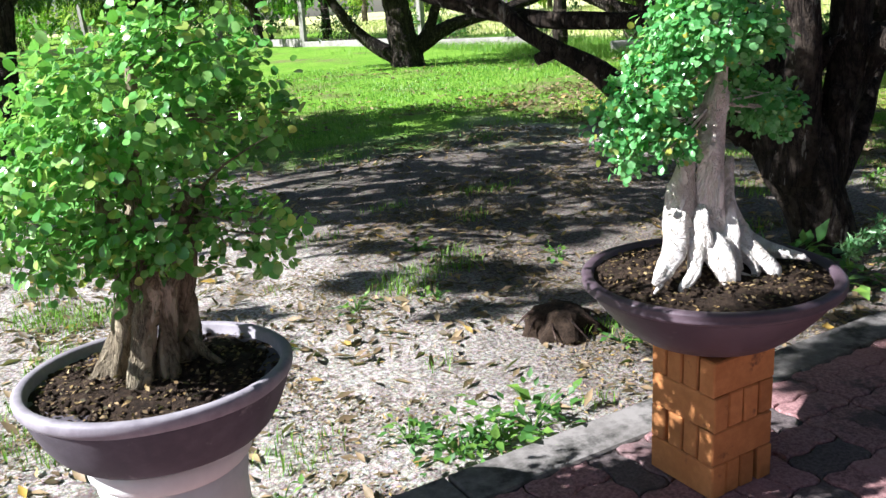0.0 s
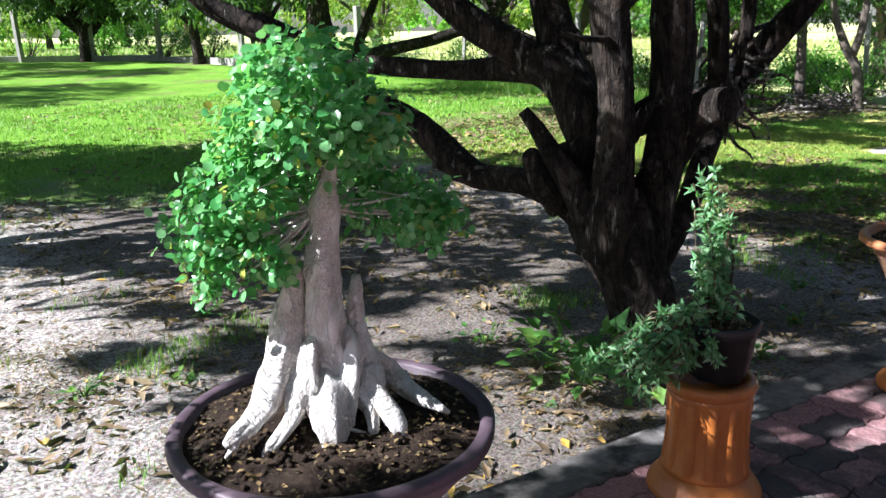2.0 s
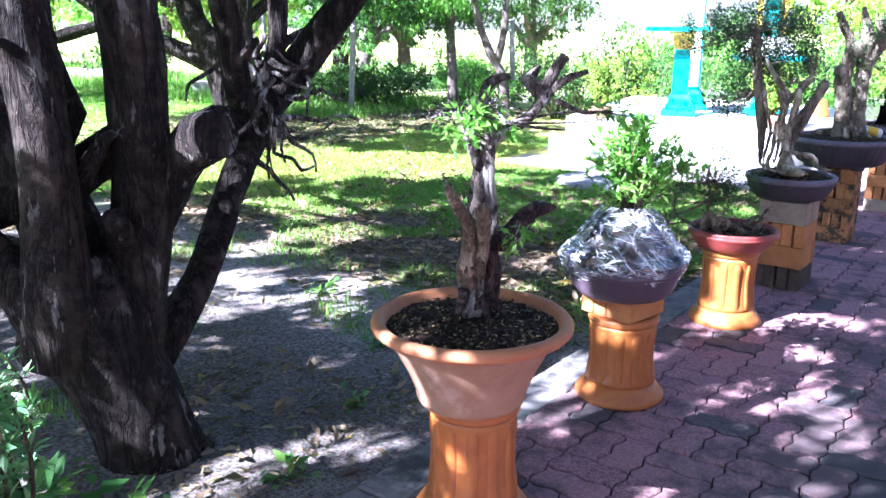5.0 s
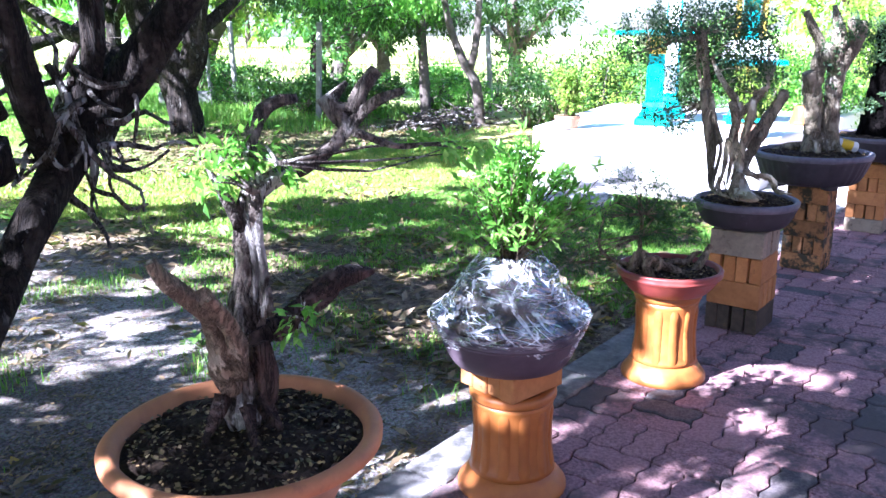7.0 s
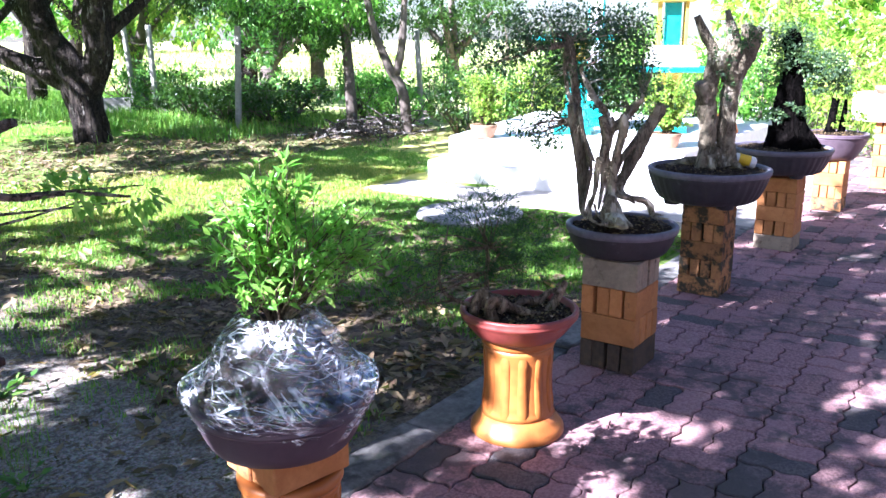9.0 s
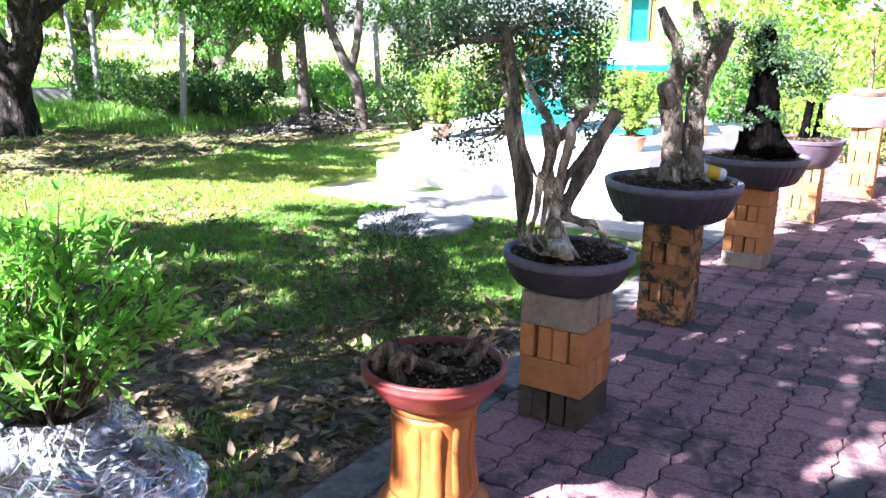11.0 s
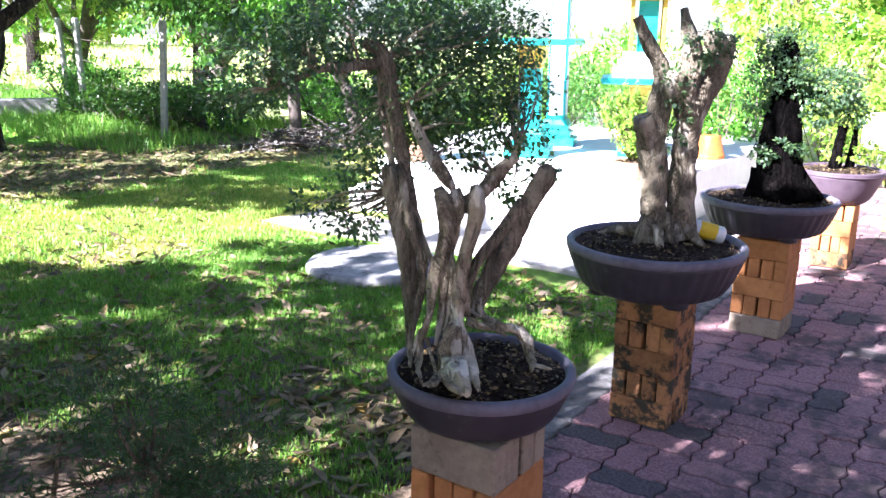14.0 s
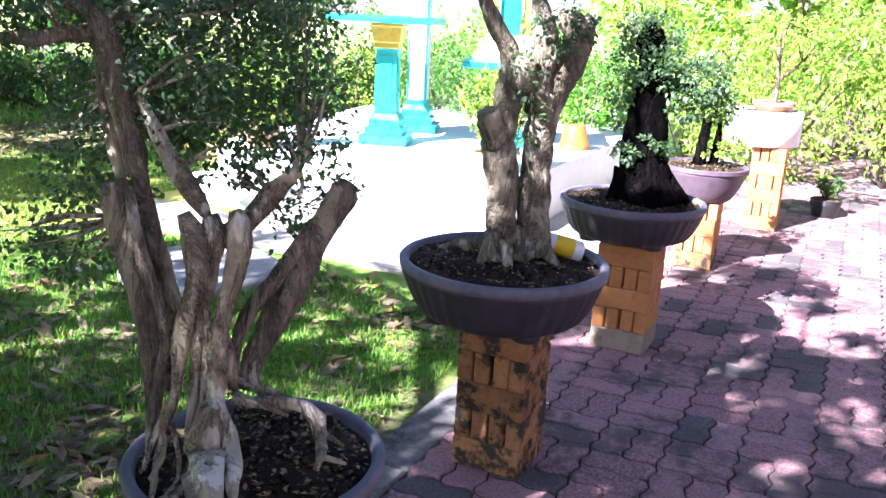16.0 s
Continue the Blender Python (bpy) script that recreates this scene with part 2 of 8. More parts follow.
def ground_material():
    n = Nodes("sandy ground and lawn")
    at = n.where("World")
    xyz = n.node("ShaderNodeSeparateXYZ", Vector=at)
    x, y = xyz.outputs[0], xyz.outputs[1]
    edge = n.ramp(x, 5.4, 8.3, 7.2, 1.8)
    wander = n.math("MULTIPLY", n.math("SUBTRACT", n.noise(at, 0.9, 4), 0.5), 4.5)
    grass = n.ramp(n.math("ADD", n.math("SUBTRACT", y, edge), wander), -0.9, 0.9)
    worn = n.ramp(n.noise(at, 0.55, 5, 0.6), 0.52, 0.66)
    litter_band = n.math("MULTIPLY", n.ramp(n.math("ABSOLUTE", n.math("SUBTRACT", n.math("ADD", y, n.math("MULTIPLY", n.noise(at, 0.8, 3), 1.6)), 9.0)), 2.6, 1.2), n.ramp(x, 6.8, 8.6))
    worn = n.math("MAXIMUM", n.math("MULTIPLY", worn, 0.8), n.math("MULTIPLY", litter_band, n.ramp(n.noise(at, 1.3, 5), 0.3, 0.42)))
    shaded_turf = n.math("MULTIPLY", n.ramp(y, 4.6, 3.2), n.ramp(n.noise(at, 2.1, 5, 0.7), 0.40, 0.52))
    worn = n.math("MAXIMUM", worn, n.math("MULTIPLY", shaded_turf, n.ramp(x, 9.2, 7.4, 0.35, 1.0)))
    a, b = n.noise(at, 60, 6, 0.75), n.noise(at, 3.2, 5, 0.6)
    sand = n.mix(n.ramp(a, 0.38, 0.62), (0.21, 0.18, 0.155), (0.72, 0.68, 0.62))
    sand = n.mix(n.ramp(b, 0.5, 0.70, 0, 0.8), sand, (0.15, 0.12, 0.10))
    sand = n.mix(n.ramp(n.noise(at, 17, 5, 0.75), 0.53, 0.63, 0, 0.75), sand, (0.13, 0.10, 0.08))
    # darker sand under the tree: litter dirt, and its shade put into the colour
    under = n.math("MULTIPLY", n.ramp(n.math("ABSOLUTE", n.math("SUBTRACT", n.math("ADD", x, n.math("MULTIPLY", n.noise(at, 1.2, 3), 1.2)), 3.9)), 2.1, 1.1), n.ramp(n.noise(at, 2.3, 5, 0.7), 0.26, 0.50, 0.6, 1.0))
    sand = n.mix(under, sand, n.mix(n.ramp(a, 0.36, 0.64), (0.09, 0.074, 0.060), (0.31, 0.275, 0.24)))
    grain = n.node("ShaderNodeTexVoronoi", Vector=at, Scale=140.0).outputs["Color"]
    sand = n.mix(0.25, sand, n.mix(1.0, sand, grain, "MULTIPLY"))
    lawn = n.mix(n.ramp(n.noise(at, 28, 5, 0.7), 0.35, 0.68), (0.08, 0.22, 0.02), (0.23, 0.43, 0.045))
    lawn = n.mix(n.ramp(n.noise(at, 1.6, 4), 0.42, 0.66, 0, 0.6), lawn, (0.23, 0.39, 0.055))
    soil = n.mix(n.ramp(n.noise(at, 22, 6, 0.75), 0.38, 0.62), (0.085, 0.06, 0.04), (0.27, 0.20, 0.13))
    lawn = n.mix(n.math("MULTIPLY", worn, 0.8), lawn, soil)
    bare_soil = n.ramp(x, 4.7, 6.3)
    sand = n.mix(n.math("MULTIPLY", bare_soil, n.ramp(b, 0.22, 0.44, 0.55, 1.0)), sand, soil)
    # field past the fence: strong sun put into a pale colour
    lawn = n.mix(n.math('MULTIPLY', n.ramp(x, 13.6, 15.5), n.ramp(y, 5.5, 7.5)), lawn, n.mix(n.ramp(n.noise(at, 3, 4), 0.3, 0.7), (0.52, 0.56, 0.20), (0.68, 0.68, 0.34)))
    # sunlit strip of the lawn: its glow is put into a yellow colour
    lit_strip = n.math("MULTIPLY", n.ramp(n.math("ABSOLUTE", n.math("SUBTRACT", y, 5.8)), 1.6, 0.6), n.ramp(x, 6.0, 7.5))
    lawn = n.mix(n.math("MULTIPLY", lit_strip, n.ramp(n.noise(at, 2.6, 4), 0.3, 0.55, 0.45, 1.0)), lawn, (0.62, 0.58, 0.17))
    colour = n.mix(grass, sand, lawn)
    h = n.math("ADD", n.noise(at, 45, 7, 0.75), n.math("MULTIPLY", n.noise(at, 7, 4), 1.5))
    return n.finish(colour, 0.95, n.bump(h, 0.8, 0.02), Specular_IOR_Level=0.1)


def paver_material():
    n = Nodes("red interlocking pavers")
    at = n.where("World")
    rnd = n.math("ADD", n.node("ShaderNodeObjectInfo").outputs["Random"], n.node("ShaderNodeNewGeometry").outputs["Random Per Island"])
    rnd = n.math("FRACT", rnd)
    a, b = n.noise(at, 90, 6, 0.7), n.noise(at, 2.1, 4, 0.6)
    red = n.mix(n.ramp(a, 0.35, 0.65), (0.17, 0.088, 0.088), (0.40, 0.235, 0.235))
    red = n.mix(n.ramp(rnd, 0.0, 1.0, 0.0, 0.45), red, (0.42, 0.24, 0.24))
    grey = n.mix(n.ramp(a, 0.35, 0.65), (0.05, 0.05, 0.052), (0.12, 0.115, 0.11))
    red = n.mix(n.ramp(rnd, 0.87, 0.885, 0, 0.88), red, grey)
    mould = n.ramp(n.math("ADD", n.math("MULTIPLY", b, 0.58), n.math("MULTIPLY", n.noise(at, 11, 6, 0.75), 0.42)), n.ramp(n.noise(at, 0.5, 2), 0.35, 0.6, 0.43, 0.50), 0.575)
    red = n.mix(n.math("MULTIPLY", mould, 0.82), red, (0.075, 0.068, 0.066))
    return n.finish(red, 0.85, n.bump(n.noise(at, 240, 5, 0.7), 0.5, 0.003), Specular_IOR_Level=0.25)


def stretch_film():
    """Clear wrap: glossy, with tight milky gathers that run round the pot and cross each other; highlights are painted
    into their white.
    """
    n = Nodes("clear stretch film")
    at = n.where()
    xyz = n.node("ShaderNodeSeparateXYZ", Vector=at)
    x, y, z = xyz.outputs
    far = n.math("SQRT", n.math("ADD", n.math("MULTIPLY", x, x), n.math("MULTIPLY", y, y)))
    c, k = n.math("DIVIDE", x, far), n.math("DIVIDE", y, far)
    height = n.math("MULTIPLY", n.noise(at, 9, 2, 0.5), 1.2)
    lines = 0.0
    for seed, (tight, lean, turn) in enumerate(((34.0, 2.2, 0.4), (26.0, -2.6, 1.8), (46.0, 0.8, -1.2), (18.0, 3.4, -2.6))):
        pulled = n.math("ADD", n.math("MULTIPLY", z, tight), n.math("ADD", n.math("MULTIPLY", c, lean), n.math("MULTIPLY", k, turn)))
        wrap = n.node("ShaderNodeCombineXYZ", X=n.math("MULTIPLY", c, 1.3), Y=n.math("MULTIPLY", k, 1.3), Z=n.math("ADD", pulled, 7.0 * seed)).outputs[0]
        gather = n.node("ShaderNodeTexNoise", Vector=wrap, Scale=1.0, Detail=2.0, Roughness=0.5).outputs["Fac"]
        strand = n.math("ABSOLUTE", n.math("SUBTRACT", gather, 0.5))
        here = n.ramp(n.noise(at, 7 + seed, 3), 0.46, 0.60)
        # white diffuse streaks: the gathers, with painted highlights along them
        lines = n.math("MAXIMUM", lines, n.math("MULTIPLY", here, n.ramp(strand, 0.035, 0.0, 0, 0.85)))
        height = n.math("ADD", height, n.ramp(strand, 0.0, 0.10, 0, 0.5))
    # pale patches paint a broad sheen onto the film
    painted_sheen = n.ramp(n.noise(at, 13, 4, 0.6), 0.54, 0.68, 0.0, 0.22)
    normal = n.bump(height, 1.0, 0.009)
    clear = n.node("ShaderNodeBsdfTransparent", Color=(0.80, 0.82, 0.85))
    shine = n.node("ShaderNodeBsdfGlossy", Color=(0.95, 0.97, 1.0), Roughness=0.08, Normal=normal)
    milky = n.node("ShaderNodeBsdfDiffuse", Color=(0.90, 0.92, 0.95), Normal=normal)
    gloss = n.node("ShaderNodeMixShader", Fac=n.ramp(n.noise(at, 8, 3), 0.38, 0.62, 0.08, 0.36))
    n.put(clear.outputs[0], gloss.inputs[1])
    n.put(shine.outputs[0], gloss.inputs[2])
    both = n.node("ShaderNodeMixShader", Fac=n.math("MAXIMUM", lines, painted_sheen))
    n.put(gloss.outputs[0], both.inputs[1])
    n.put(milky.outputs[0], both.inputs[2])
    n.put(both.outputs[0], n.out.inputs["Surface"])
    return n.material


def bark(name, light, dark, crack, lichen, fine=26.0, fissure=16.0, along=0.28, spots=0.62, spot_scale=1.7, cut=0.85, depth=0.02, width=0.045, gloss=0.2):
    """Bark: long fissures down the stem, flaking plates, pale lichen spots."""
    n = Nodes(name)
    at = n.where()
    long = n.tree.nodes.new("ShaderNodeMapping")
    n.put(at, long.inputs[0])
    long.inputs["Scale"].default_value = (1, 1, along)
    warp = n.node("ShaderNodeTexNoise", Vector=long.outputs[0], Scale=fissure, Detail=6.0, Roughness=0.7, Distortion=0.6).outputs["Fac"]
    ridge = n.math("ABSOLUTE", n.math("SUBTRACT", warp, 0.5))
    a = n.noise(at, fine, 6, 0.7)
    colour = n.mix(n.ramp(n.math("ADD", n.math("MULTIPLY", a, 0.6), n.math("MULTIPLY", n.noise(at, fine * 0.2, 3), 0.4)), 0.36, 0.62), dark, light)
    colour = n.mix(n.ramp(ridge, width, 0.0, 0, cut), colour, crack)
    s = n.noise(long.outputs[0] if spot_scale < 1 else at, fine * spot_scale, 4, 0.65)
    patch = n.ramp(n.noise(at, 3.2, 3), 0.42, 0.6)
    colour = n.mix(n.math("MULTIPLY", n.ramp(s, spots, spots + 0.05), patch), colour, lichen)
    h = n.math("ADD", n.math("MULTIPLY", n.ramp(ridge, 0.0, 0.09), 1.0), n.math("MULTIPLY", n.noise(at, fine * 3.5, 5, 0.7), 0.45))
    return n.finish(colour, 0.9, n.bump(h, 1.0, depth), Specular_IOR_Level=gloss)


GROUND = ground_material()
PAVER = paver_material()
FILM = stretch_film()
CONCRETE = surface("weathered concrete edging", (0.27, 0.255, 0.24), (0.13, 0.122, 0.112), 30, 3, 0.9, 0.5, 0.004, (0.055, 0.054, 0.048), (0.48, 0.66), where="World")
APRON = surface("pale concrete paving", (0.46, 0.43, 0.385), (0.33, 0.305, 0.27), 18, 1.6, 0.9, 0.3, 0.003, (0.24, 0.21, 0.18), (0.6, 0.76), where="World")
WHITEWASH = surface("white painted masonry", (0.80, 0.80, 0.78), (0.70, 0.70, 0.68), 14, 2, 0.7, 0.25, 0.003, (0.45, 0.43, 0.40), (0.66, 0.8))
WALL_ADDED = surface("dark grey render of the added wall", (0.13, 0.13, 0.135), (0.09, 0.09, 0.095), 12, 1.2, 0.9, 0.3, 0.003, (0.08, 0.07, 0.06), (0.6, 0.78), where="World")
GREYWASH = surface("grey cement render", (0.37, 0.36, 0.34), (0.22, 0.215, 0.20), 16, 3, 0.85, 0.3, 0.003, (0.10, 0.10, 0.09), (0.54, 0.68))
BRICK = surface("orange clay brick", (0.52, 0.235, 0.085), (0.40, 0.165, 0.055), 40, 7, 0.85, 0.5, 0.003, (0.16, 0.075, 0.04), (0.60, 0.74), vary=0.14)
BRICK_OLD = surface("mossy weathered clay brick", (0.46, 0.225, 0.09), (0.29, 0.135, 0.055), 40, 7, 0.9, 0.6, 0.003, (0.05, 0.042, 0.028), (0.47, 0.60), vary=0.25)
BLOCK_GREY = surface("tan cement block", (0.36, 0.29, 0.21), (0.24, 0.19, 0.14), 40, 6, 0.9, 0.5, 0.003, (0.12, 0.09, 0.06), (0.56, 0.7))
BRICK_DARK = surface("dark brick with lighter brown blotches", (0.11, 0.08, 0.055), (0.055, 0.042, 0.032), 40, 7, 0.9, 0.6, 0.003, (0.2, 0.12, 0.06), (0.6, 0.75))
TERRACOTTA = surface("glazed orange terracotta", (0.47, 0.160, 0.032), (0.37, 0.115, 0.025), 20, 5, 0.42, 0.25, 0.002, (0.28, 0.10, 0.04), (0.64, 0.78), gloss=0.5)
TERRA_TAN = surface("dusty tan terracotta", (0.42, 0.25, 0.155), (0.32, 0.175, 0.105), 22, 4, 0.75, 0.3, 0.002, (0.50, 0.35, 0.25), (0.56, 0.74))
TERRA_RIM = surface("orange terracotta lip", (0.52, 0.225, 0.10), (0.42, 0.165, 0.07), 22, 5, 0.6, 0.3, 0.002, (0.25, 0.11, 0.06), (0.62, 0.76))
TERRA_RED = surface("dark red glazed pot", (0.30, 0.062, 0.045), (0.21, 0.042, 0.035), 22, 5, 0.4, 0.2, 0.002, (0.10, 0.03, 0.025), (0.6, 0.75), gloss=0.5)
POT_PURPLE = surface("purple-brown stoneware", (0.115, 0.082, 0.10), (0.075, 0.052, 0.066), 26, 5, 0.5, 0.3, 0.002, (0.17, 0.14, 0.155), (0.62, 0.78), gloss=0.4)
POT_GREY = surface("grey-violet cement pot", (0.125, 0.11, 0.13), (0.08, 0.07, 0.085), 26, 5, 0.75, 0.35, 0.002, (0.30, 0.28, 0.29), (0.6, 0.78))
POT_DARK = surface("charcoal plastic pot", (0.056, 0.05, 0.058), (0.034, 0.03, 0.036), 26, 5, 0.5, 0.25, 0.002, (0.13, 0.12, 0.13), (0.62, 0.78), gloss=0.4)
POT_RIM = surface("pot lip paler than the body", (0.17, 0.155, 0.185), (0.10, 0.09, 0.11), 26, 6, 0.6, 0.3, 0.002)
# first pot's lip: the sun on it is put into the pale colour
LIP_LIT = surface("pot lip paled to look sunlit", (0.33, 0.31, 0.34), (0.22, 0.20, 0.23), 26, 6, 0.6, 0.3, 0.002)
POT_BLACK = surface("black plastic nursery pot", (0.02, 0.02, 0.021), (0.012, 0.012, 0.012), 30, 5, 0.45, 0.15, 0.002, gloss=0.45)
SOIL = surface("dark potting soil", (0.085, 0.058, 0.040), (0.022, 0.015, 0.011), 70, 12, 0.95, 1.0, 0.012, (0.24, 0.16, 0.09), (0.66, 0.74), stain_scale=160, gloss=0.15)
BARK_WHITE = bark("pale limed bonsai bark", (0.86, 0.83, 0.78), (0.66, 0.60, 0.53), (0.30, 0.23, 0.16), (0.92, 0.90, 0.87), 26, 11, 0.6, 0.58, cut=0.45, depth=0.006, width=0.022)
BARK_ROPE = bark("cream and tan ropy bonsai bark", (0.58, 0.49, 0.33), (0.21, 0.16, 0.10), (0.05, 0.036, 0.022), (0.76, 0.69, 0.54), 14, 10, 0.4, 0.52, spot_scale=0.8, cut=0.75, depth=0.012, width=0.03)
BARK_STEM = bark("grey-brown bonsai bark", (0.40, 0.34, 0.235), (0.165, 0.132, 0.088), (0.04, 0.032, 0.022), (0.58, 0.52, 0.40), 17, 12, 0.35, 0.56, spot_scale=0.8, cut=0.7, depth=0.012, width=0.03)
BARK_TAN = bark("tan ribbed bark", (0.40, 0.31, 0.20), (0.13, 0.092, 0.06), (0.03, 0.022, 0.016), (0.55, 0.47, 0.36), 30, 22, 0.2, 0.60, spot_scale=0.6, depth=0.012, width=0.06)
DRIFTWOOD = bark("brown driftwood", (0.36, 0.27, 0.18), (0.13, 0.092, 0.06), (0.035, 0.025, 0.018), (0.52, 0.43, 0.32), 30, 26, 0.3, 0.56, spot_scale=0.8, cut=0.7, depth=0.008, width=0.04)
DARKWOOD = bark("dark brown weathered wood", (0.15, 0.095, 0.075), (0.04, 0.027, 0.024), (0.012, 0.009, 0.008), (0.30, 0.24, 0.20), 34, 22, 0.3, 0.6, spot_scale=0.6, depth=0.012)
BARK_BLACK = bark("near-black trunk bark", (0.008, 0.0065, 0.006), (0.004, 0.0035, 0.003), (0.002, 0.002, 0.002), (0.014, 0.012, 0.010), 40, 20, 0.3, 0.66, gloss=0.02)
DEADWOOD = bark("dark weathered deadwood with silver patches", (0.30, 0.25, 0.205), (0.06, 0.045, 0.036), (0.014, 0.011, 0.010), (0.72, 0.68, 0.62), 40, 24, 0.3, 0.515, spot_scale=0.5, depth=0.012)
BARK_MANGO = bark("dark fissured mango bark", (0.075, 0.058, 0.045), (0.022, 0.017, 0.013), (0.009, 0.007, 0.007), (0.27, 0.25, 0.215), 26, 10, 0.25, 0.59, spot_scale=0.9, depth=0.03, width=0.05)
BARK_FAR = surface("greyish garden tree bark", (0.17, 0.14, 0.115), (0.085, 0.068, 0.055), 18, 4, 0.9, 0.8, 0.012)
POST = surface("weathered concrete post", (0.40, 0.38, 0.35), (0.25, 0.235, 0.22), 20, 3, 0.9, 0.3, 0.003)
WIRE = surface("rusty fence wire", (0.16, 0.12, 0.10), (0.09, 0.07, 0.06), 50, 10, 0.6, 0.2, 0.001)
TEAL = surface("teal gloss paint", (0.02, 0.40, 0.38), (0.015, 0.33, 0.32), 12, 3, 0.35, 0.15, 0.002, (0.05, 0.5, 0.48), (0.62, 0.8), gloss=0.5)
GOLD = surface("yellow gold paint", (0.62, 0.42, 0.06), (0.48, 0.30, 0.04), 20, 5, 0.4, 0.2, 0.002, gloss=0.5)
CAN_WHITE = surface("white label", (0.75, 0.75, 0.73), (0.62, 0.62, 0.60), 40, 8, 0.4, 0.2, 0.001)
CAN_YELLOW = surface("yellow label", (0.75, 0.50, 0.02), (0.65, 0.42, 0.02), 40, 8, 0.4, 0.2, 0.001)
LEAF_BONSAI = foliage("bright bonsai leaves", [(0, (0.06, 0.26, 0.045)), (0.45, (0.18, 0.50, 0.11)), (0.85, (0.36, 0.68, 0.19)), (1.0, (0.56, 0.64, 0.14))], 0.36, 0.24, 0.8)
LEAF_BLUE = foliage("cool green bonsai leaves", [(0, (0.06, 0.30, 0.08)), (0.5, (0.17, 0.53, 0.17)), (0.93, (0.34, 0.70, 0.30)), (1.0, (0.66, 0.60, 0.09))], 0.42, 0.22, 0.8)
LEAF_DARK = foliage("small dark bonsai leaves", [(0, (0.034, 0.066, 0.036)), (0.6, (0.068, 0.125, 0.060)), (1.0, (0.20, 0.28, 0.11))], 0.32, 0.4)
LEAF_NEEDLE = foliage("wispy needles", [(0, (0.022, 0.045, 0.024)), (0.6, (0.045, 0.09, 0.045)), (1.0, (0.12, 0.19, 0.09))], 0.3, 0.5)
LEAF_SHRUB = foliage("narrow grey-green leaves", [(0, (0.10, 0.26, 0.11)), (0.5, (0.20, 0.43, 0.20)), (1.0, (0.38, 0.60, 0.32))], 0.4, 0.35, 0.6)
LEAF_FRESH = foliage("fresh green shrub leaves", [(0, (0.12, 0.36, 0.04)), (0.5, (0.24, 0.56, 0.08)), (1.0, (0.45, 0.72, 0.15))], 0.55, 0.3, 0.6)
LEAF_MANGO = foliage("mango leaves", [(0, (0.02, 0.05, 0.012)), (0.6, (0.04, 0.10, 0.02)), (1.0, (0.09, 0.17, 0.03))], 0.25, 0.35)
LEAF_HEDGE = foliage("sunny hedge leaves", [(0, (0.12, 0.27, 0.03)), (0.5, (0.32, 0.48, 0.065)), (1.0, (0.60, 0.64, 0.13))], 0.5)
LEAF_WEED = foliage("weed leaves", [(0, (0.04, 0.13, 0.03)), (0.6, (0.09, 0.24, 0.05)), (1.0, (0.20, 0.36, 0.06))], 0.3)
GRASS = foliage("lawn grass", [(0, (0.085, 0.26, 0.028)), (0.5, (0.20, 0.43, 0.05)), (1.0, (0.38, 0.52, 0.10))], 0.3, 0.5)
# blades of the lit strip: the sun is put into their yellow
GRASS_LIT = foliage("lawn grass with sunlight in its yellow", [(0, (0.26, 0.36, 0.04)), (0.5, (0.46, 0.50, 0.09)), (1.0, (0.66, 0.60, 0.18))], 0.3, 0.5)
# the field's blades hold the same painted sun
FIELD = foliage("field grass paled to look sunlit", [(0, (0.30, 0.42, 0.10)), (0.5, (0.50, 0.54, 0.18)), (1.0, (0.68, 0.64, 0.34))], 0.3, 0.6)
LITTER = foliage("dry fallen leaves", [(0, (0.075, 0.045, 0.026)), (0.35, (0.18, 0.115, 0.065)), (0.7, (0.33, 0.23, 0.135)), (0.93, (0.43, 0.31, 0.18)), (1.0, (0.52, 0.33, 0.05))], 0.15, 0.6)
CHIPS = foliage("bark chips and dry crumbs", [(0, (0.05, 0.032, 0.02)), (0.5, (0.16, 0.10, 0.05)), (0.9, (0.34, 0.22, 0.09)), (1.0, (0.46, 0.34, 0.18))], 0.05, 0.8)

# ---- ground, paving, concrete ----
def rise(x, y):
    """Height of the ground: level by the path, then slowly up towards the fence."""
    up = 0.02 * min(max(0.0, y - 2.2), 40.0)
    near = min(max(0.0, y - 1.9), 1.0) if y < 60 else 0.0
    return up + near * (0.035 * noise.noise((x * 0.7, y * 0.7, 3.1)) + 0.018 * noise.noise((x * 2.3, y * 2.3, 7.7)))


def lawn_share(x, y):
    """How grassy the ground is, 0 to 1."""
    t = min(max((x - 5.4) / 2.9, 0), 1)
    edge = 7.2 + (1.8 - 7.2) * t * t * (3 - 2 * t)
    w = 1.6 * noise.noise((x * 0.9, y * 0.9, 0.0))
    return min(max((y - edge + w + 0.7) / 1.4, 0), 1)


def build_ground():
    def steps(fine_from, fine_to, fine, far):
        a = list(np.arange(fine_from, fine_to, fine))
        d, lo, hi = fine, fine_from, a[-1]
        while hi < far:
            d *= 1.22
            lo, hi = lo - d, hi + d
            a = [lo] + a + [hi]
        return a
    xs, ys = steps(-1.5, 12, 0.09, 900), steps(1.7, 11, 0.09, 900)
    bm = bmesh.new()
    grid = []
    for y in ys:
        grid.append([bm.verts.new((x, y, rise(x, y) if y > 1.84 else -0.03)) for x in xs])
    for a, b in zip(grid, grid[1:]):
        for k in range(len(xs) - 1):
            bm.faces.new((a[k], a[k + 1], b[k + 1], b[k])).smooth = True
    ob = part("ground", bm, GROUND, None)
    tagged(ob, "pale sandy garden ground turning into lawn with a painted sunlit strip", "ground", kind="structure")


build_ground()

KERB_OUT, KERB_IN, PAVE_Z = 1.84, 1.665, 0.06
CELL = 0.225


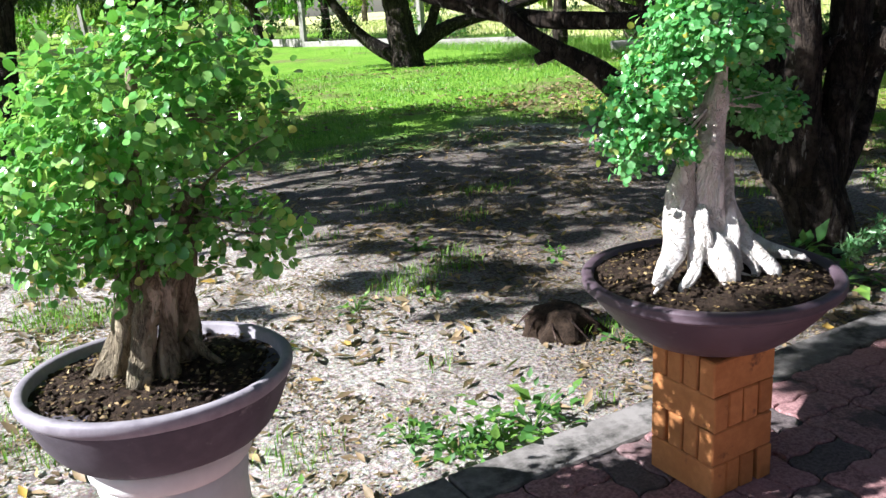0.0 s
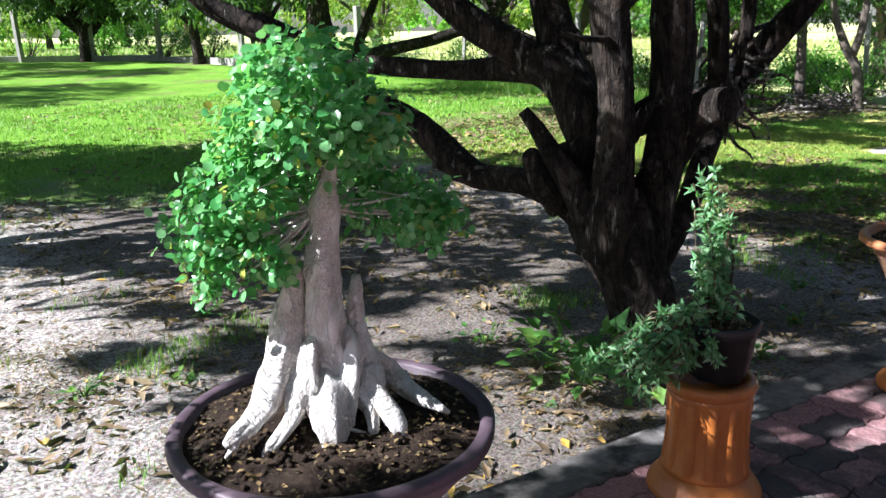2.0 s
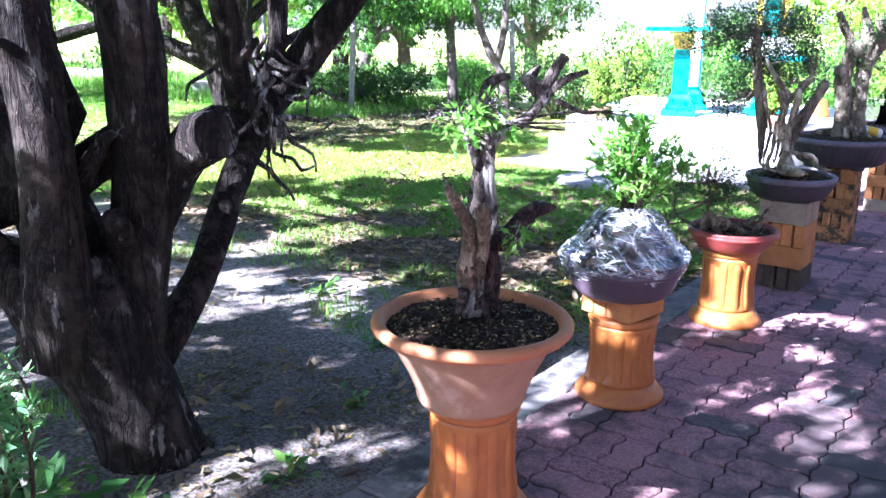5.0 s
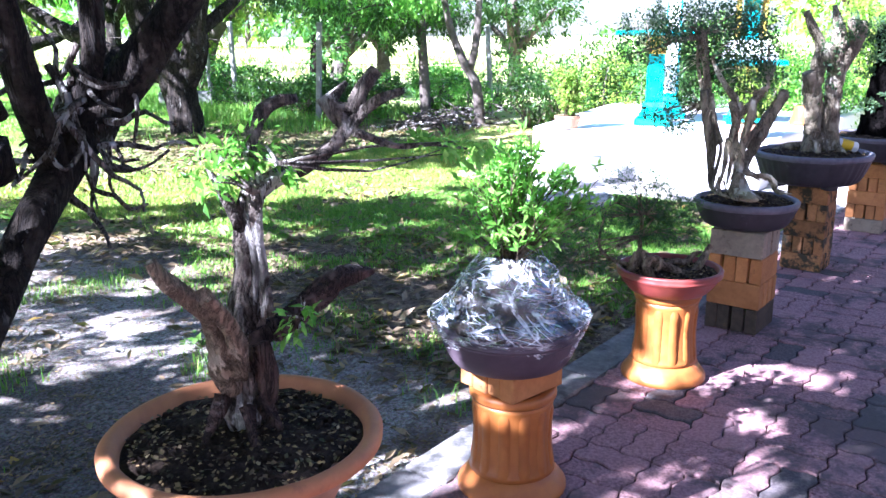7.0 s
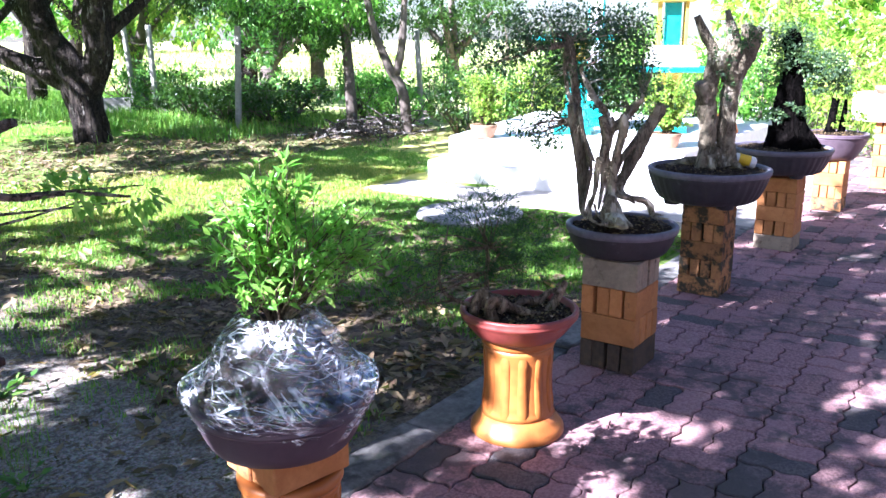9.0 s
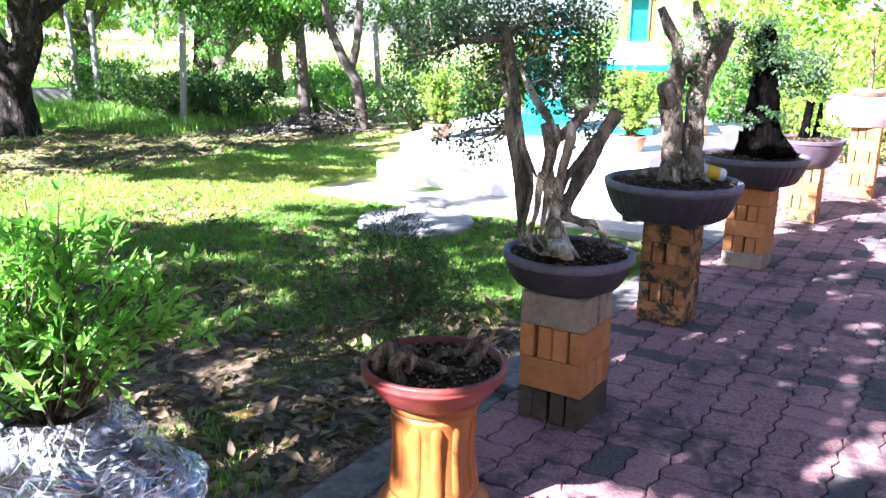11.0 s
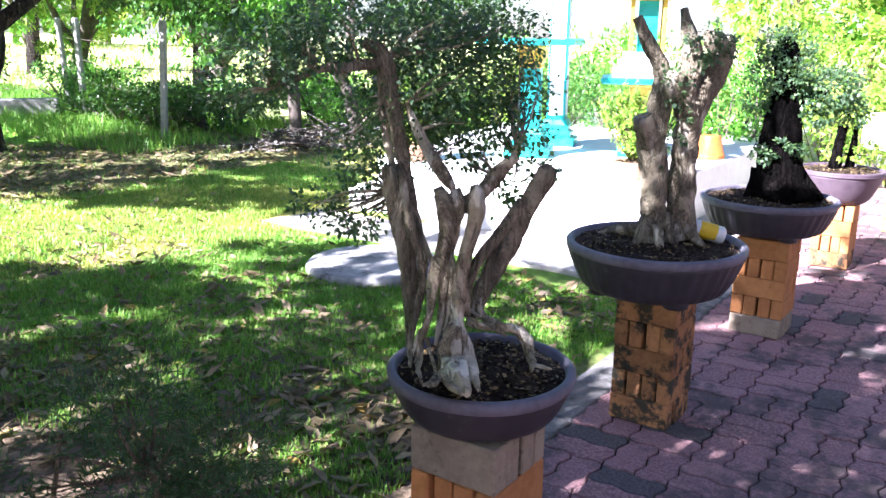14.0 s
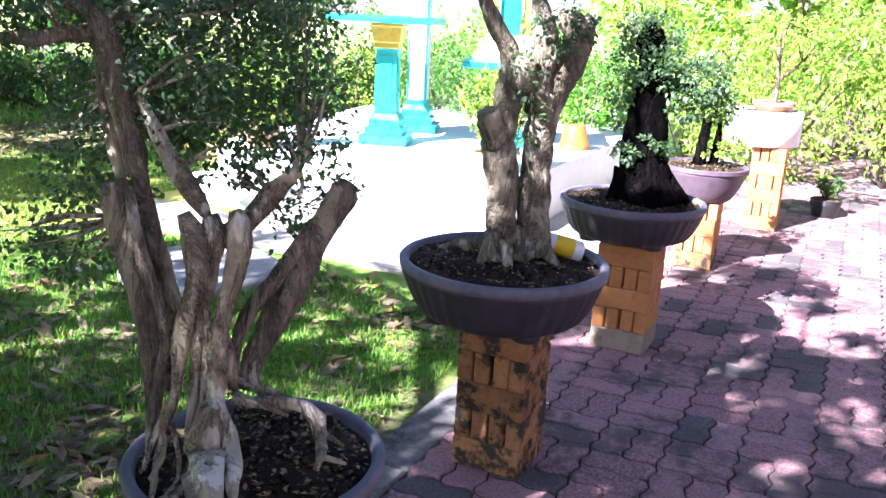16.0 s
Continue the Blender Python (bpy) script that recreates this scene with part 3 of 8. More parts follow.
def zig(u):
    """The wavy edge of an interlocking paver."""
    p = (u / (CELL / 2)) % 1.0
    keys = ((0, -1), (0.18, -1), (0.32, 1), (0.68, 1), (0.82, -1), (1, -1))
    for (a, b), (c, d) in zip(keys, keys[1:]):
        if p <= c:
            return b + (d - b) * (p - a) / (c - a)
    return -1


def paver_outline(w, h):
    corner = [(0, 0), (w, 0), (w, h), (0, h)]
    out = []
    for (x0, y0), (x1, y1) in zip(corner, corner[1:] + corner[:1]):
        length = abs(x1 - x0) + abs(y1 - y0)
        n = round(length / (CELL / 2)) * 4
        for k in range(n):
            s = k / n * length + (0.0 if k % 4 == 0 else 0.0)
            t = s / length
            out.append((x0 + (x1 - x0) * t, y0 + (y1 - y0) * t))
    return [(x + 0.0085 * zig(y + 0.03), y + 0.0085 * zig(x + 0.03)) for x, y in out]


def paver_rings(w, h):
    pts = np.array(paver_outline(w, h))
    mid = pts.mean(0)
    d = pts - mid
    size = np.array((w, h))
    rings = []
    for shrink, z in ((0.0028, -0.03), (0.0028, -0.004), (0.0075, 0.0)):
        rings.append(np.column_stack((mid + d * (1 - 2 * shrink / size), np.full(len(pts), z))))
    n = len(pts)
    faces = []
    for r in range(2):
        faces += [(r * n + k, r * n + (k + 1) % n, (r + 1) * n + (k + 1) % n, (r + 1) * n + k) for k in range(n)]
    faces.append(tuple(range(2 * n, 3 * n)))
    return np.vstack(rings), faces


def build_pavement():
    bed = bmesh.new()
    for x, y in ((-4, -4), (18, -4), (18, KERB_IN), (-4, KERB_IN)):
        bed.verts.new((x, y, PAVE_Z - 0.016))
    bed.faces.new(bed.verts)
    floor = part("pavement", bed, SOIL, None)
    tagged(floor, "garden path of wavy red pavers with dark mossy joints", "pavement", kind="structure")
    kinds = {}
    for name, (w, h) in (("across", (CELL, CELL / 2)), ("along", (CELL / 2, CELL))):
        v, f = paver_rings(w, h)
        me = bpy.data.meshes.new("paver")
        me.from_pydata(v.tolist(), [], f)
        me.materials.append(PAVER)
        kinds[name] = (v, f, me)
    rng = random.Random(5)
    rest_v, rest_f, count = [], [], 0
    x0, y0 = -3.6, KERB_IN - 24 * CELL
    for i in range(92):
        for j in range(24):
            cx, cy = x0 + i * CELL, y0 + j * CELL
            kind = "along" if (i + j) % 2 else "across"
            for k in range(2):
                px, py = (cx + k * CELL / 2, cy) if kind == "along" else (cx, cy + k * CELL / 2)
                z = PAVE_Z + rng.uniform(-0.004, 0.003)
                v, f, me = kinds[kind]
                if 5.6 < px < 9.4 and py > -0.12:
                    ob = new("paver", me)
                    ob.location, ob.parent = (px, py, z), floor
                    ob.rotation_euler = (rng.uniform(-0.012, 0.012), rng.uniform(-0.012, 0.012), 0)
                else:
                    tilt = np.array((rng.uniform(-0.012, 0.012), rng.uniform(-0.012, 0.012)))
                    w = v + np.array((px, py, z))
                    w[:, 2] += v[:, :2] @ tilt
                    rest_v.append(w)
                    rest_f += [tuple(q + count for q in face) for face in f]
                    count += len(v)
    me = bpy.data.meshes.new("paver_field")
    me.from_pydata(np.vstack(rest_v).tolist(), [], rest_f)
    tagged(part("paver_field", me, PAVER, floor), kind="stuff")


def build_kerb():
    rng = random.Random(8)
    kerb = thing("kerb", (0, 0, 0), "grey weathered concrete kerb along the paved path", "kerb", kind="structure")
    x = -4.0
    while x < 9.7:
        length = 1.0 + rng.uniform(-0.03, 0.03)
        bm = block(length - 0.008, KERB_OUT - KERB_IN - 0.006, 0.2, 0.007, 0.004, x)
        ob = part("kerb_slab", bm, CONCRETE, kerb)
        ob.location = (x + length / 2, (KERB_OUT + KERB_IN) / 2, PAVE_Z - 0.2 + rng.uniform(-0.006, 0.002))
        x += length


def prism(outline, z0, z1, bevel=0.01):
    bm = bmesh.new()
    face = bm.faces.new([bm.verts.new((x, y, z0)) for x, y in outline])
    top = bmesh.ops.extrude_face_region(bm, geom=[face])["geom"]
    for v in top:
        if isinstance(v, bmesh.types.BMVert):
            v.co.z = z1
    bmesh.ops.recalc_face_normals(bm, faces=bm.faces[:])
    if bevel:
        bmesh.ops.bevel(bm, geom=[e for e in bm.edges if e.verts[0].co.z > z0 + 1e-4 or e.verts[1].co.z > z0 + 1e-4], offset=bevel, segments=2, affect="EDGES")
    return bm


build_kerb()
# unseen wall, added so that less skylight reaches the path
wall = part("wall_south", block(30, 0.2, 4.6, 0.01), WALL_ADDED, None)
wall.location = (6, -3.95, -0.05)
tagged(wall, "unseen dark grey wall added beside the path to hold off skylight", "wall", kind="structure")
tagged(part("apron", prism([(9.75, KERB_IN + 0.01), (17, KERB_IN + 0.01), (17, 7), (10.0, 5.1), (9.55, 5.15), (9.7, 3.3)], -0.1, 0.05), APRON, None), "sun-bleached pale concrete apron beside the lawn", "concrete apron", kind="structure")
tagged(part("platform", prism([(10.70, 2.5), (16, 2.5), (16, 6.1), (10.65, 4.93)], 0.0, 0.445), WHITEWASH, None), "raised white masonry platform carrying the shrines", "platform", kind="structure")
tagged(part("platform_step", prism([(10.28, 4.93), (10.40, 2.46), (10.695, 2.46), (10.645, 4.95)], 0.02, 0.245), WHITEWASH, None), "low white masonry step at the platform", "step", kind="structure")

# ---- stands, stools and pots ----
BRICKS = {}


def brick_mesh(material, length, thick, high):
    key = (material.name, length, thick, high)
    if key not in BRICKS:
        me = bpy.data.meshes.new("brick")
        bm = block(length, thick, high, 0.004, 0.0015)
        bm.to_mesh(me)
        bm.free()
        me.materials.append(material)
        BRICKS[key] = me
    return BRICKS[key]


def brick_stand(x, y, courses, high, label, width=0.225, material=None, top=None, foot=None, turn=0.0, first=0):
    """Courses of four bricks on edge, laid crosswise in turn, with slots between."""
    rng = random.Random(int(x * 100))
    stand = thing("brick_stand", (x, y, PAVE_Z), label, "plant stand", "brick plant stands", turn=turn)
    for c in range(courses):
        use = material or BRICK
        if foot and c == 0:
            use = foot
        if top and c == courses - 1:
            use = top
        thick, n = width * 0.226, 4
        gap = (width - n * thick) / (n - 1)
        for k in range(n):
            off = -width / 2 + thick / 2 + k * (thick + gap) + (rng.uniform(-0.006, 0.006) if 0 < k < n - 1 else 0)
            slide = rng.uniform(-0.003, 0.003)
            ob = new("brick", brick_mesh(use, width, thick, high - 0.0015))
            ob.parent = stand
            along = (c + first) % 2
            ob.matrix_local = pose(slide if along else off, off if along else slide, c * high, 0, 0, (0 if along else 90) + rng.uniform(-0.8, 0.8))
    return stand


def stool(x, y, high, label, seed=0):
    """An hourglass terracotta stool with raised upright bars and a flared foot."""
    k = high / 0.37

    def drawn(rows):
        fine = []
        for (r0, z0), (r1, z1) in zip(rows, rows[1:]):
            n = max(1, int(abs(z1 - z0) / 0.015))
            fine += [(r0 + (r1 - r0) * q / n, (z0 + (z1 - z0) * q / n) * k) for q in range(n)]
        return fine + [(rows[-1][0], rows[-1][1] * k)]
    waist = [(0.130, 0.075), (0.121, 0.11), (0.116, 0.15), (0.113, 0.20), (0.114, 0.25), (0.118, 0.30), (0.124, 0.335)]
    ob = thing("terracotta_stool", (x, y, PAVE_Z), label, "stool", "terracotta stools", turn=seed * 17)
    part("foot", lathe(drawn([(0.118, 0.0), (0.160, 0.0), (0.166, 0.006), (0.165, 0.020), (0.156, 0.034), (0.142, 0.052), (0.130, 0.076)]), 64, None, 0.01, seed), TERRACOTTA, ob)
    body = part("body", lathe(drawn(waist), 64, None, 0.008, seed), TERRACOTTA, ob)
    part("rim", lathe(drawn([(0.123, 0.333), (0.130, 0.345), (0.130, 0.362), (0.124, 0.37), (0.098, 0.37), (0.095, 0.34)]), 64, None, 0.008, seed), TERRACOTTA, ob)
    bar = bmesh.new()
    last = None
    for z in np.linspace(0.088, 0.312, 12):
        r = np.interp(z, [q[1] for q in waist], [q[0] for q in waist])
        end = 0.0 if z in (0.088, 0.312) else 1.0
        half = 0.155 * (0.75 if not end else 1)
        ring = [bar.verts.new((q * math.cos(a), q * math.sin(a), z * k)) for a, q in ((-half, r - 0.002), (-half * 0.75, r + 0.0055 * end), (half * 0.75, r + 0.0055 * end), (half, r - 0.002))]
        if last:
            for q in range(3):
                bar.faces.new((last[q], last[q + 1], ring[q + 1], ring[q])).smooth = True
        last = ring
    me = bpy.data.meshes.new("bar")
    bar.to_mesh(me)
    bar.free()
    me.materials.append(TERRACOTTA)
    for q in range(12):
        one = new("bar", me)
        one.parent = body
        one.rotation_euler = (0, 0, q * math.pi / 6)
    return ob


def soil_part(radius, z, pot, seed, dome=0.02, squash=1.0):
    """Lumpy soil that fills a pot, with clods on it."""
    rng = random.Random(seed)
    bm = bmesh.new()
    n, rings = 56, 15
    middle = bm.verts.new((0, 0, z + dome))
    last = None
    for i in range(1, rings + 1):
        r = radius * i / rings
        ring = []
        for k in range(n):
            a = 2 * math.pi * k / n
            h = dome * (1 - (i / rings) ** 2) + (0.012 * noise.noise((r * math.cos(a) * 14, r * math.sin(a) * 14, seed)) + 0.007 * noise.noise((r * math.cos(a) * 47, r * math.sin(a) * 47, seed)))
            ring.append(bm.verts.new((r * math.cos(a), r * math.sin(a) * squash, z + h)))
        for k in range(n):
            if last:
                bm.faces.new((last[k], last[(k + 1) % n], ring[(k + 1) % n], ring[k]))
            else:
                bm.faces.new((middle, ring[(k + 1) % n], ring[k])).normal_flip()
        last = ring
    bmesh.ops.recalc_face_normals(bm, faces=bm.faces[:])
    ob = part("soil", smooth(bm), SOIL, pot, "dark crumbly potting soil")
    bm = bmesh.new()
    for q in range(420):
        a, r = rng.uniform(0, 6.28), radius * math.sqrt(rng.random()) * 0.96
        s = rng.uniform(0.0025, 0.0095)
        made = bmesh.ops.create_icosphere(bm, subdivisions=1, radius=s)["verts"]
        h = dome * (1 - (r / radius) ** 2)
        for v in made:
            v.co = Vector((v.co.x * rng.uniform(0.7, 1.4), v.co.y * rng.uniform(0.7, 1.4), v.co.z * 0.8)) * (1 + 0.3 * noise.noise(v.co * 300)) + Vector((r * math.cos(a), r * math.sin(a) * squash, z + h + 0.002))
    tagged(part("soil_crumb", smooth(bm), SOIL, ob), kind="stuff")
    chips = np.random.default_rng(seed + 900)
    k = 800
    a, r = chips.uniform(0, 6.283, k), radius * np.sqrt(chips.random(k)) * 0.95
    at = np.column_stack((r * np.cos(a), r * np.sin(a) * squash, z + dome * (1 - (r / radius) ** 2) + 0.007))
    axis = np.column_stack((np.cos(a * 7), np.sin(a * 7), chips.normal(size=k) * 0.3))
    me = leaf_mesh("mulch", at, axis, np.array((0, 0, 1.0)) + chips.normal(size=(k, 3)) * 0.4, chips.uniform(0.005, 0.018, k), 0.6)
    tagged(part("mulch", me, CHIPS, ob, "dry leaf bits and chips"), kind="stuff")
    return ob


def bowl(x, y, z0, z1, r0, r1, material, label, lip=0.022, belly=0.5, rim_material=None, ribs=0, feet=0, squash=1.0, soil_drop=0.02, dome=0.02, name="bonsai_pot", groove=True, seed=1, turn=0.0, lip_h=0.028):
    """A shallow pot from z0 to z1 with a thick lip, its soil, and feet or ribs where it has them."""
    pot = thing(name, (x, y, z0), label, "plant pot", turn=turn)
    h = z1 - z0
    foot = 0.02 if feet else 0.0
    side = []
    for k in range(13):
        t = k / 12
        r = r0 + (r1 - lip * 0.35 - r0) * (t ** belly if belly < 1 else 1 - (1 - t) ** (1 / belly))
        side.append((r, foot + (h - lip_h - foot) * t))
    profile = [(r0 * 0.9, foot)] + side
    lip_rows = [(r1 - 0.002, h - lip_h), (r1, h - lip_h * 0.75), (r1 + 0.001, h - lip_h * 0.25), (r1 - 0.004, h - 0.002), (r1 - 0.009, h), (r1 - lip, h - 0.001), (r1 - lip - 0.004, h - 0.006), (r1 - lip - 0.012, h - soil_drop - 0.03)]
    if groove:
        lip_rows.insert(2, (r1 - 0.006, h - lip_h * 0.55))

    def rib(a, r, z):
        return 0.004 * (1 if math.cos(a * ribs) > -0.2 else -0.3) if ribs and 0.03 < z < h - lip_h - 0.01 else 0.0
    segs = 144 if ribs else 72
    part("body", lathe(profile + [(r1 - lip, h - lip_h)], segs, rib, 0.012, seed, squash), material, pot)
    part("lip", lathe([(r1 - lip - 0.012, h - soil_drop - 0.03)] + lip_rows, 96, None, 0.006, seed + 4, squash), rim_material or material, pot)
    for k in range(feet):
        a = 2 * math.pi * (k + 0.5) / feet
        bm = lathe([(0.03, 0.0), (0.042, 0.004), (0.048, 0.03), (0.03, 0.05)], 14)
        ob = part("foot", bm, material, pot)
        ob.location = (r0 * 0.86 * math.cos(a), r0 * 0.86 * math.sin(a) * squash, 0)
    soil_part(r1 - lip - 0.004, h - soil_drop, pot, seed, dome, squash)
    return pot


# first pot on its white pedestal
pedestal = thing("pedestal", (0.25, 1.83, 0.0), "white cement pedestal with a waisted round body", "pedestal")
part("plinth", lathe([(0.19, 0), (0.205, 0.004), (0.205, 0.05), (0.18, 0.088), (0.15, 0.09)], 64, None, 0.02, 2), WHITEWASH, pedestal)
part("shaft", lathe([(0.15, 0.085), (0.179, 0.091), (0.165, 0.2), (0.165, 0.3), (0.176, 0.38)], 64, None, 0.02, 2), WHITEWASH, pedestal)
part("cap", lathe([(0.15, 0.378), (0.178, 0.382), (0.186, 0.392), (0.186, 0.432), (0.175, 0.44)], 64, None, 0.012, 2), WHITEWASH, pedestal)
bowl(0.25, 1.83, 0.44, 0.612, 0.20, 0.305, POT_GREY, "wide grey-violet cement bonsai pot on a white pedestal", 0.022, 0.45, LIP_LIT, seed=11, groove=False, squash=0.92, turn=-25, soil_drop=0.03)
# second, purple bowl on bricks
brick_stand(1.59, 1.42, 4, 0.099, "tidy orange brick stand with open slots under a purple bowl", first=0)
bowl(1.613, 1.46, 0.457, 0.635, 0.16, 0.335, POT_PURPLE, "broad purple-brown glazed bonsai bowl on a brick stand", 0.026, 0.62, None, seed=12, soil_drop=0.018, dome=0.035)
# third, stool with nursery pot
stool(2.805, 1.475, 0.365, "orange terracotta stool under a black nursery pot", 1)
nursery = thing("nursery_pot", (2.82, 1.465, 0.425), "black plastic nursery pot holding a trailing shrub", "plant pot")
part("body", lathe([(0.078, 0), (0.084, 0.01), (0.102, 0.14), (0.110, 0.145), (0.112, 0.172), (0.105, 0.175), (0.096, 0.14)], 8, None, 0.02, 3), POT_BLACK, nursery)
soil_part(0.094, 0.145, nursery, 33, 0.015)
# fourth, flared tan pot
stool(4.035, 1.48, 0.36, "orange terracotta stool under a flared tan pot", 2)
tan = thing("flared_pot", (4.035, 1.49, 0.415), "flared dusty tan terracotta pot with an orange rolled lip", "plant pot")
part("body", lathe([(0.13, 0), (0.146, 0.0), (0.150, 0.012), (0.152, 0.03), (0.176, 0.09), (0.207, 0.15), (0.232, 0.193), (0.243, 0.205)], 80, None, 0.01, 5), TERRA_TAN, tan)
part("lip", lathe([(0.222, 0.18), (0.243, 0.203), (0.262, 0.203), (0.271, 0.212), (0.272, 0.224), (0.263, 0.234), (0.250, 0.236), (0.238, 0.228), (0.226, 0.19)], 96, None, 0.006, 6), TERRA_RIM, tan, "orange rolled terracotta lip")
soil_part(0.234, 0.208, tan, 44, 0.02)
# fifth, stool, ring of brick pieces, wrapped bowl
stool(5.025, 1.505, 0.325, "orange terracotta stool with brick pieces on top", 3)
for k in range(4):
    piece = new("brick_piece", brick_mesh(BRICK, 0.215, 0.053, 0.076))
    piece.matrix_world = pose(5.022, 1.512, PAVE_Z + 0.3255, 0, 0, -9) @ pose(0.006 * (k % 2), -0.0825 + 0.055 * k, 0, 0, 0, 1.2 * (k % 3 - 1))
    tagged(piece, "orange clay brick lying on the stool under the wrapped pot", "brick", "bricks on the stool")
bowl(5.02, 1.515, 0.463, 0.588, 0.15, 0.213, POT_PURPLE, "purple-brown bowl wrapped in clear stretch film", 0.016, 0.5, None, seed=15, soil_drop=0.0, dome=0.10)
# sixth, stool and red pot
stool(6.09, 1.476, 0.36, "orange terracotta stool under a red glazed pot", 4)
bowl(6.087, 1.474, 0.421, 0.516, 0.145, 0.203, TERRA_RED, "low dark red glazed pot on a terracotta stool", 0.014, 0.8, None, seed=16, soil_drop=0.025, dome=0.01)
# seventh to tenth on bricks
brick_stand(6.87, 1.435, 4, 0.118, "orange brick stand with grey top and dark foot", material=BRICK, top=BLOCK_GREY, foot=BRICK_DARK, width=0.24, first=1)
bowl(6.906, 1.457, 0.534, 0.658, 0.165, 0.231, POT_DARK, "round charcoal bonsai pot on a brick stand", 0.018, 0.55, POT_RIM, seed=17, groove=False, dome=0.03)
brick_stand(8.105, 1.46, 5, 0.098, "weathered mossy brick stand under a ribbed charcoal pot", material=BRICK_OLD, first=0)
bowl(8.068, 1.471, 0.552, 0.745, 0.225, 0.315, POT_DARK, "deep ribbed charcoal bonsai pot on feet", 0.022, 0.55, POT_RIM, 40, 4, seed=18, groove=False, dome=0.02)
brick_stand(9.34, 1.38, 5, 0.095, "orange brick stand with a grey foot course", material=BRICK, foot=BLOCK_GREY, width=0.24, first=0)
bowl(9.354, 1.408, 0.538, 0.72, 0.225, 0.313, POT_DARK, "deep ribbed charcoal pot holding a near-black trunk", 0.022, 0.55, POT_RIM, 40, 4, seed=19, groove=False, dome=0.02)
brick_stand(10.87, 1.35, 4, 0.1, "sunlit orange brick stand under a purple bowl", material=BRICK, foot=BRICK_OLD, first=0)
bowl(10.896, 1.365, 0.462, 0.67, 0.15, 0.258, POT_PURPLE, "purple glazed bowl with small plants on bricks", 0.02, 0.6, None, seed=20, dome=0.02)
brick_stand(12.2, 1.12, 6, 0.1, "sunlit orange brick stand under a white planter", material=BRICK, first=0)
white = thing("white_planter", (12.3, 1.21, 0.662), "round white cement planter on a brick stand", "planter")
part("body", lathe([(0.25, 0), (0.265, 0.004), (0.268, 0.24), (0.258, 0.247), (0.225, 0.247), (0.22, 0.2)], 64, None, 0.01, 4), WHITEWASH, white)
soil_part(0.222, 0.22, white, 55, 0.01)
bowl(12.33, 1.16, 0.89, 0.97, 0.11, 0.15, TERRA_TAN, "small brown clay pot standing in a white planter", 0.012, 0.7, None, seed=21, dome=0.01)
# low pots beyond
bowl(12.95, 0.72, 0.06, 0.2, 0.09, 0.12, POT_BLACK, "small black pot standing on the sunny paving", 0.01, 0.9, None, seed=22, dome=0.01)
column = thing("white_column", (12.5, 0.17, 0.06), "white painted masonry column beside the path", "column")
part("shaft", block(0.2, 0.2, 0.62, 0.01), WHITEWASH, column)
cap = part("cap", block(0.27, 0.27, 0.07, 0.012), WHITEWASH, column)
cap.location = (0, 0, 0.62)

# ---- bonsai ----
def bonsai(x, y, label, rows, bark, crown, leaves, leaf, count, size, seed, width=0.55, twigs=30, roots=((0, 0, 1.0),), clump=0.35, per=14, ridge=0.03, gnarl=0.14, segs=12, twig_bark=None, hang=0.15, freq=16.0, face=0.0):
    tree = thing("bonsai_tree", (x, y, PAVE_Z), label, "bonsai tree", "bonsai along the path")
    part("trunk", limbs(rows, segs, 0.018, gnarl, ridge, freq), bark, tree)
    if crown:
        rng = np.random.default_rng(seed)
        if twigs:
            tagged(part("twig_spray", twig_mesh(bmesh.new(), rng, roots, crown, twigs), twig_bark or bark, tree), kind="stuff")
        part("crown", crown_mesh("crown", seed, crown, count, size, width, clump, per, hang=hang, shell=0.6, to_light=0.7, face=face), leaf, tree, leaves)
    return tree


def drawn(turn, *stem):
    """One stem from (across, up, away, radius) rows in an upright plane that is turned by so many degrees."""
    c, k = math.cos(radians(turn)), math.sin(radians(turn))
    return [[(u * c - w * k, u * k + w * c, z, r) for u, z, w, r in stem]]


def tufts(turn, *blobs):
    """Leaf clumps (across, up, away, half width, half height) in the same plane."""
    c, k = math.cos(radians(turn)), math.sin(radians(turn))
    return [((u * c - w * k, u * k + w * c, z), (a, a, b)) for u, z, w, a, b in blobs]


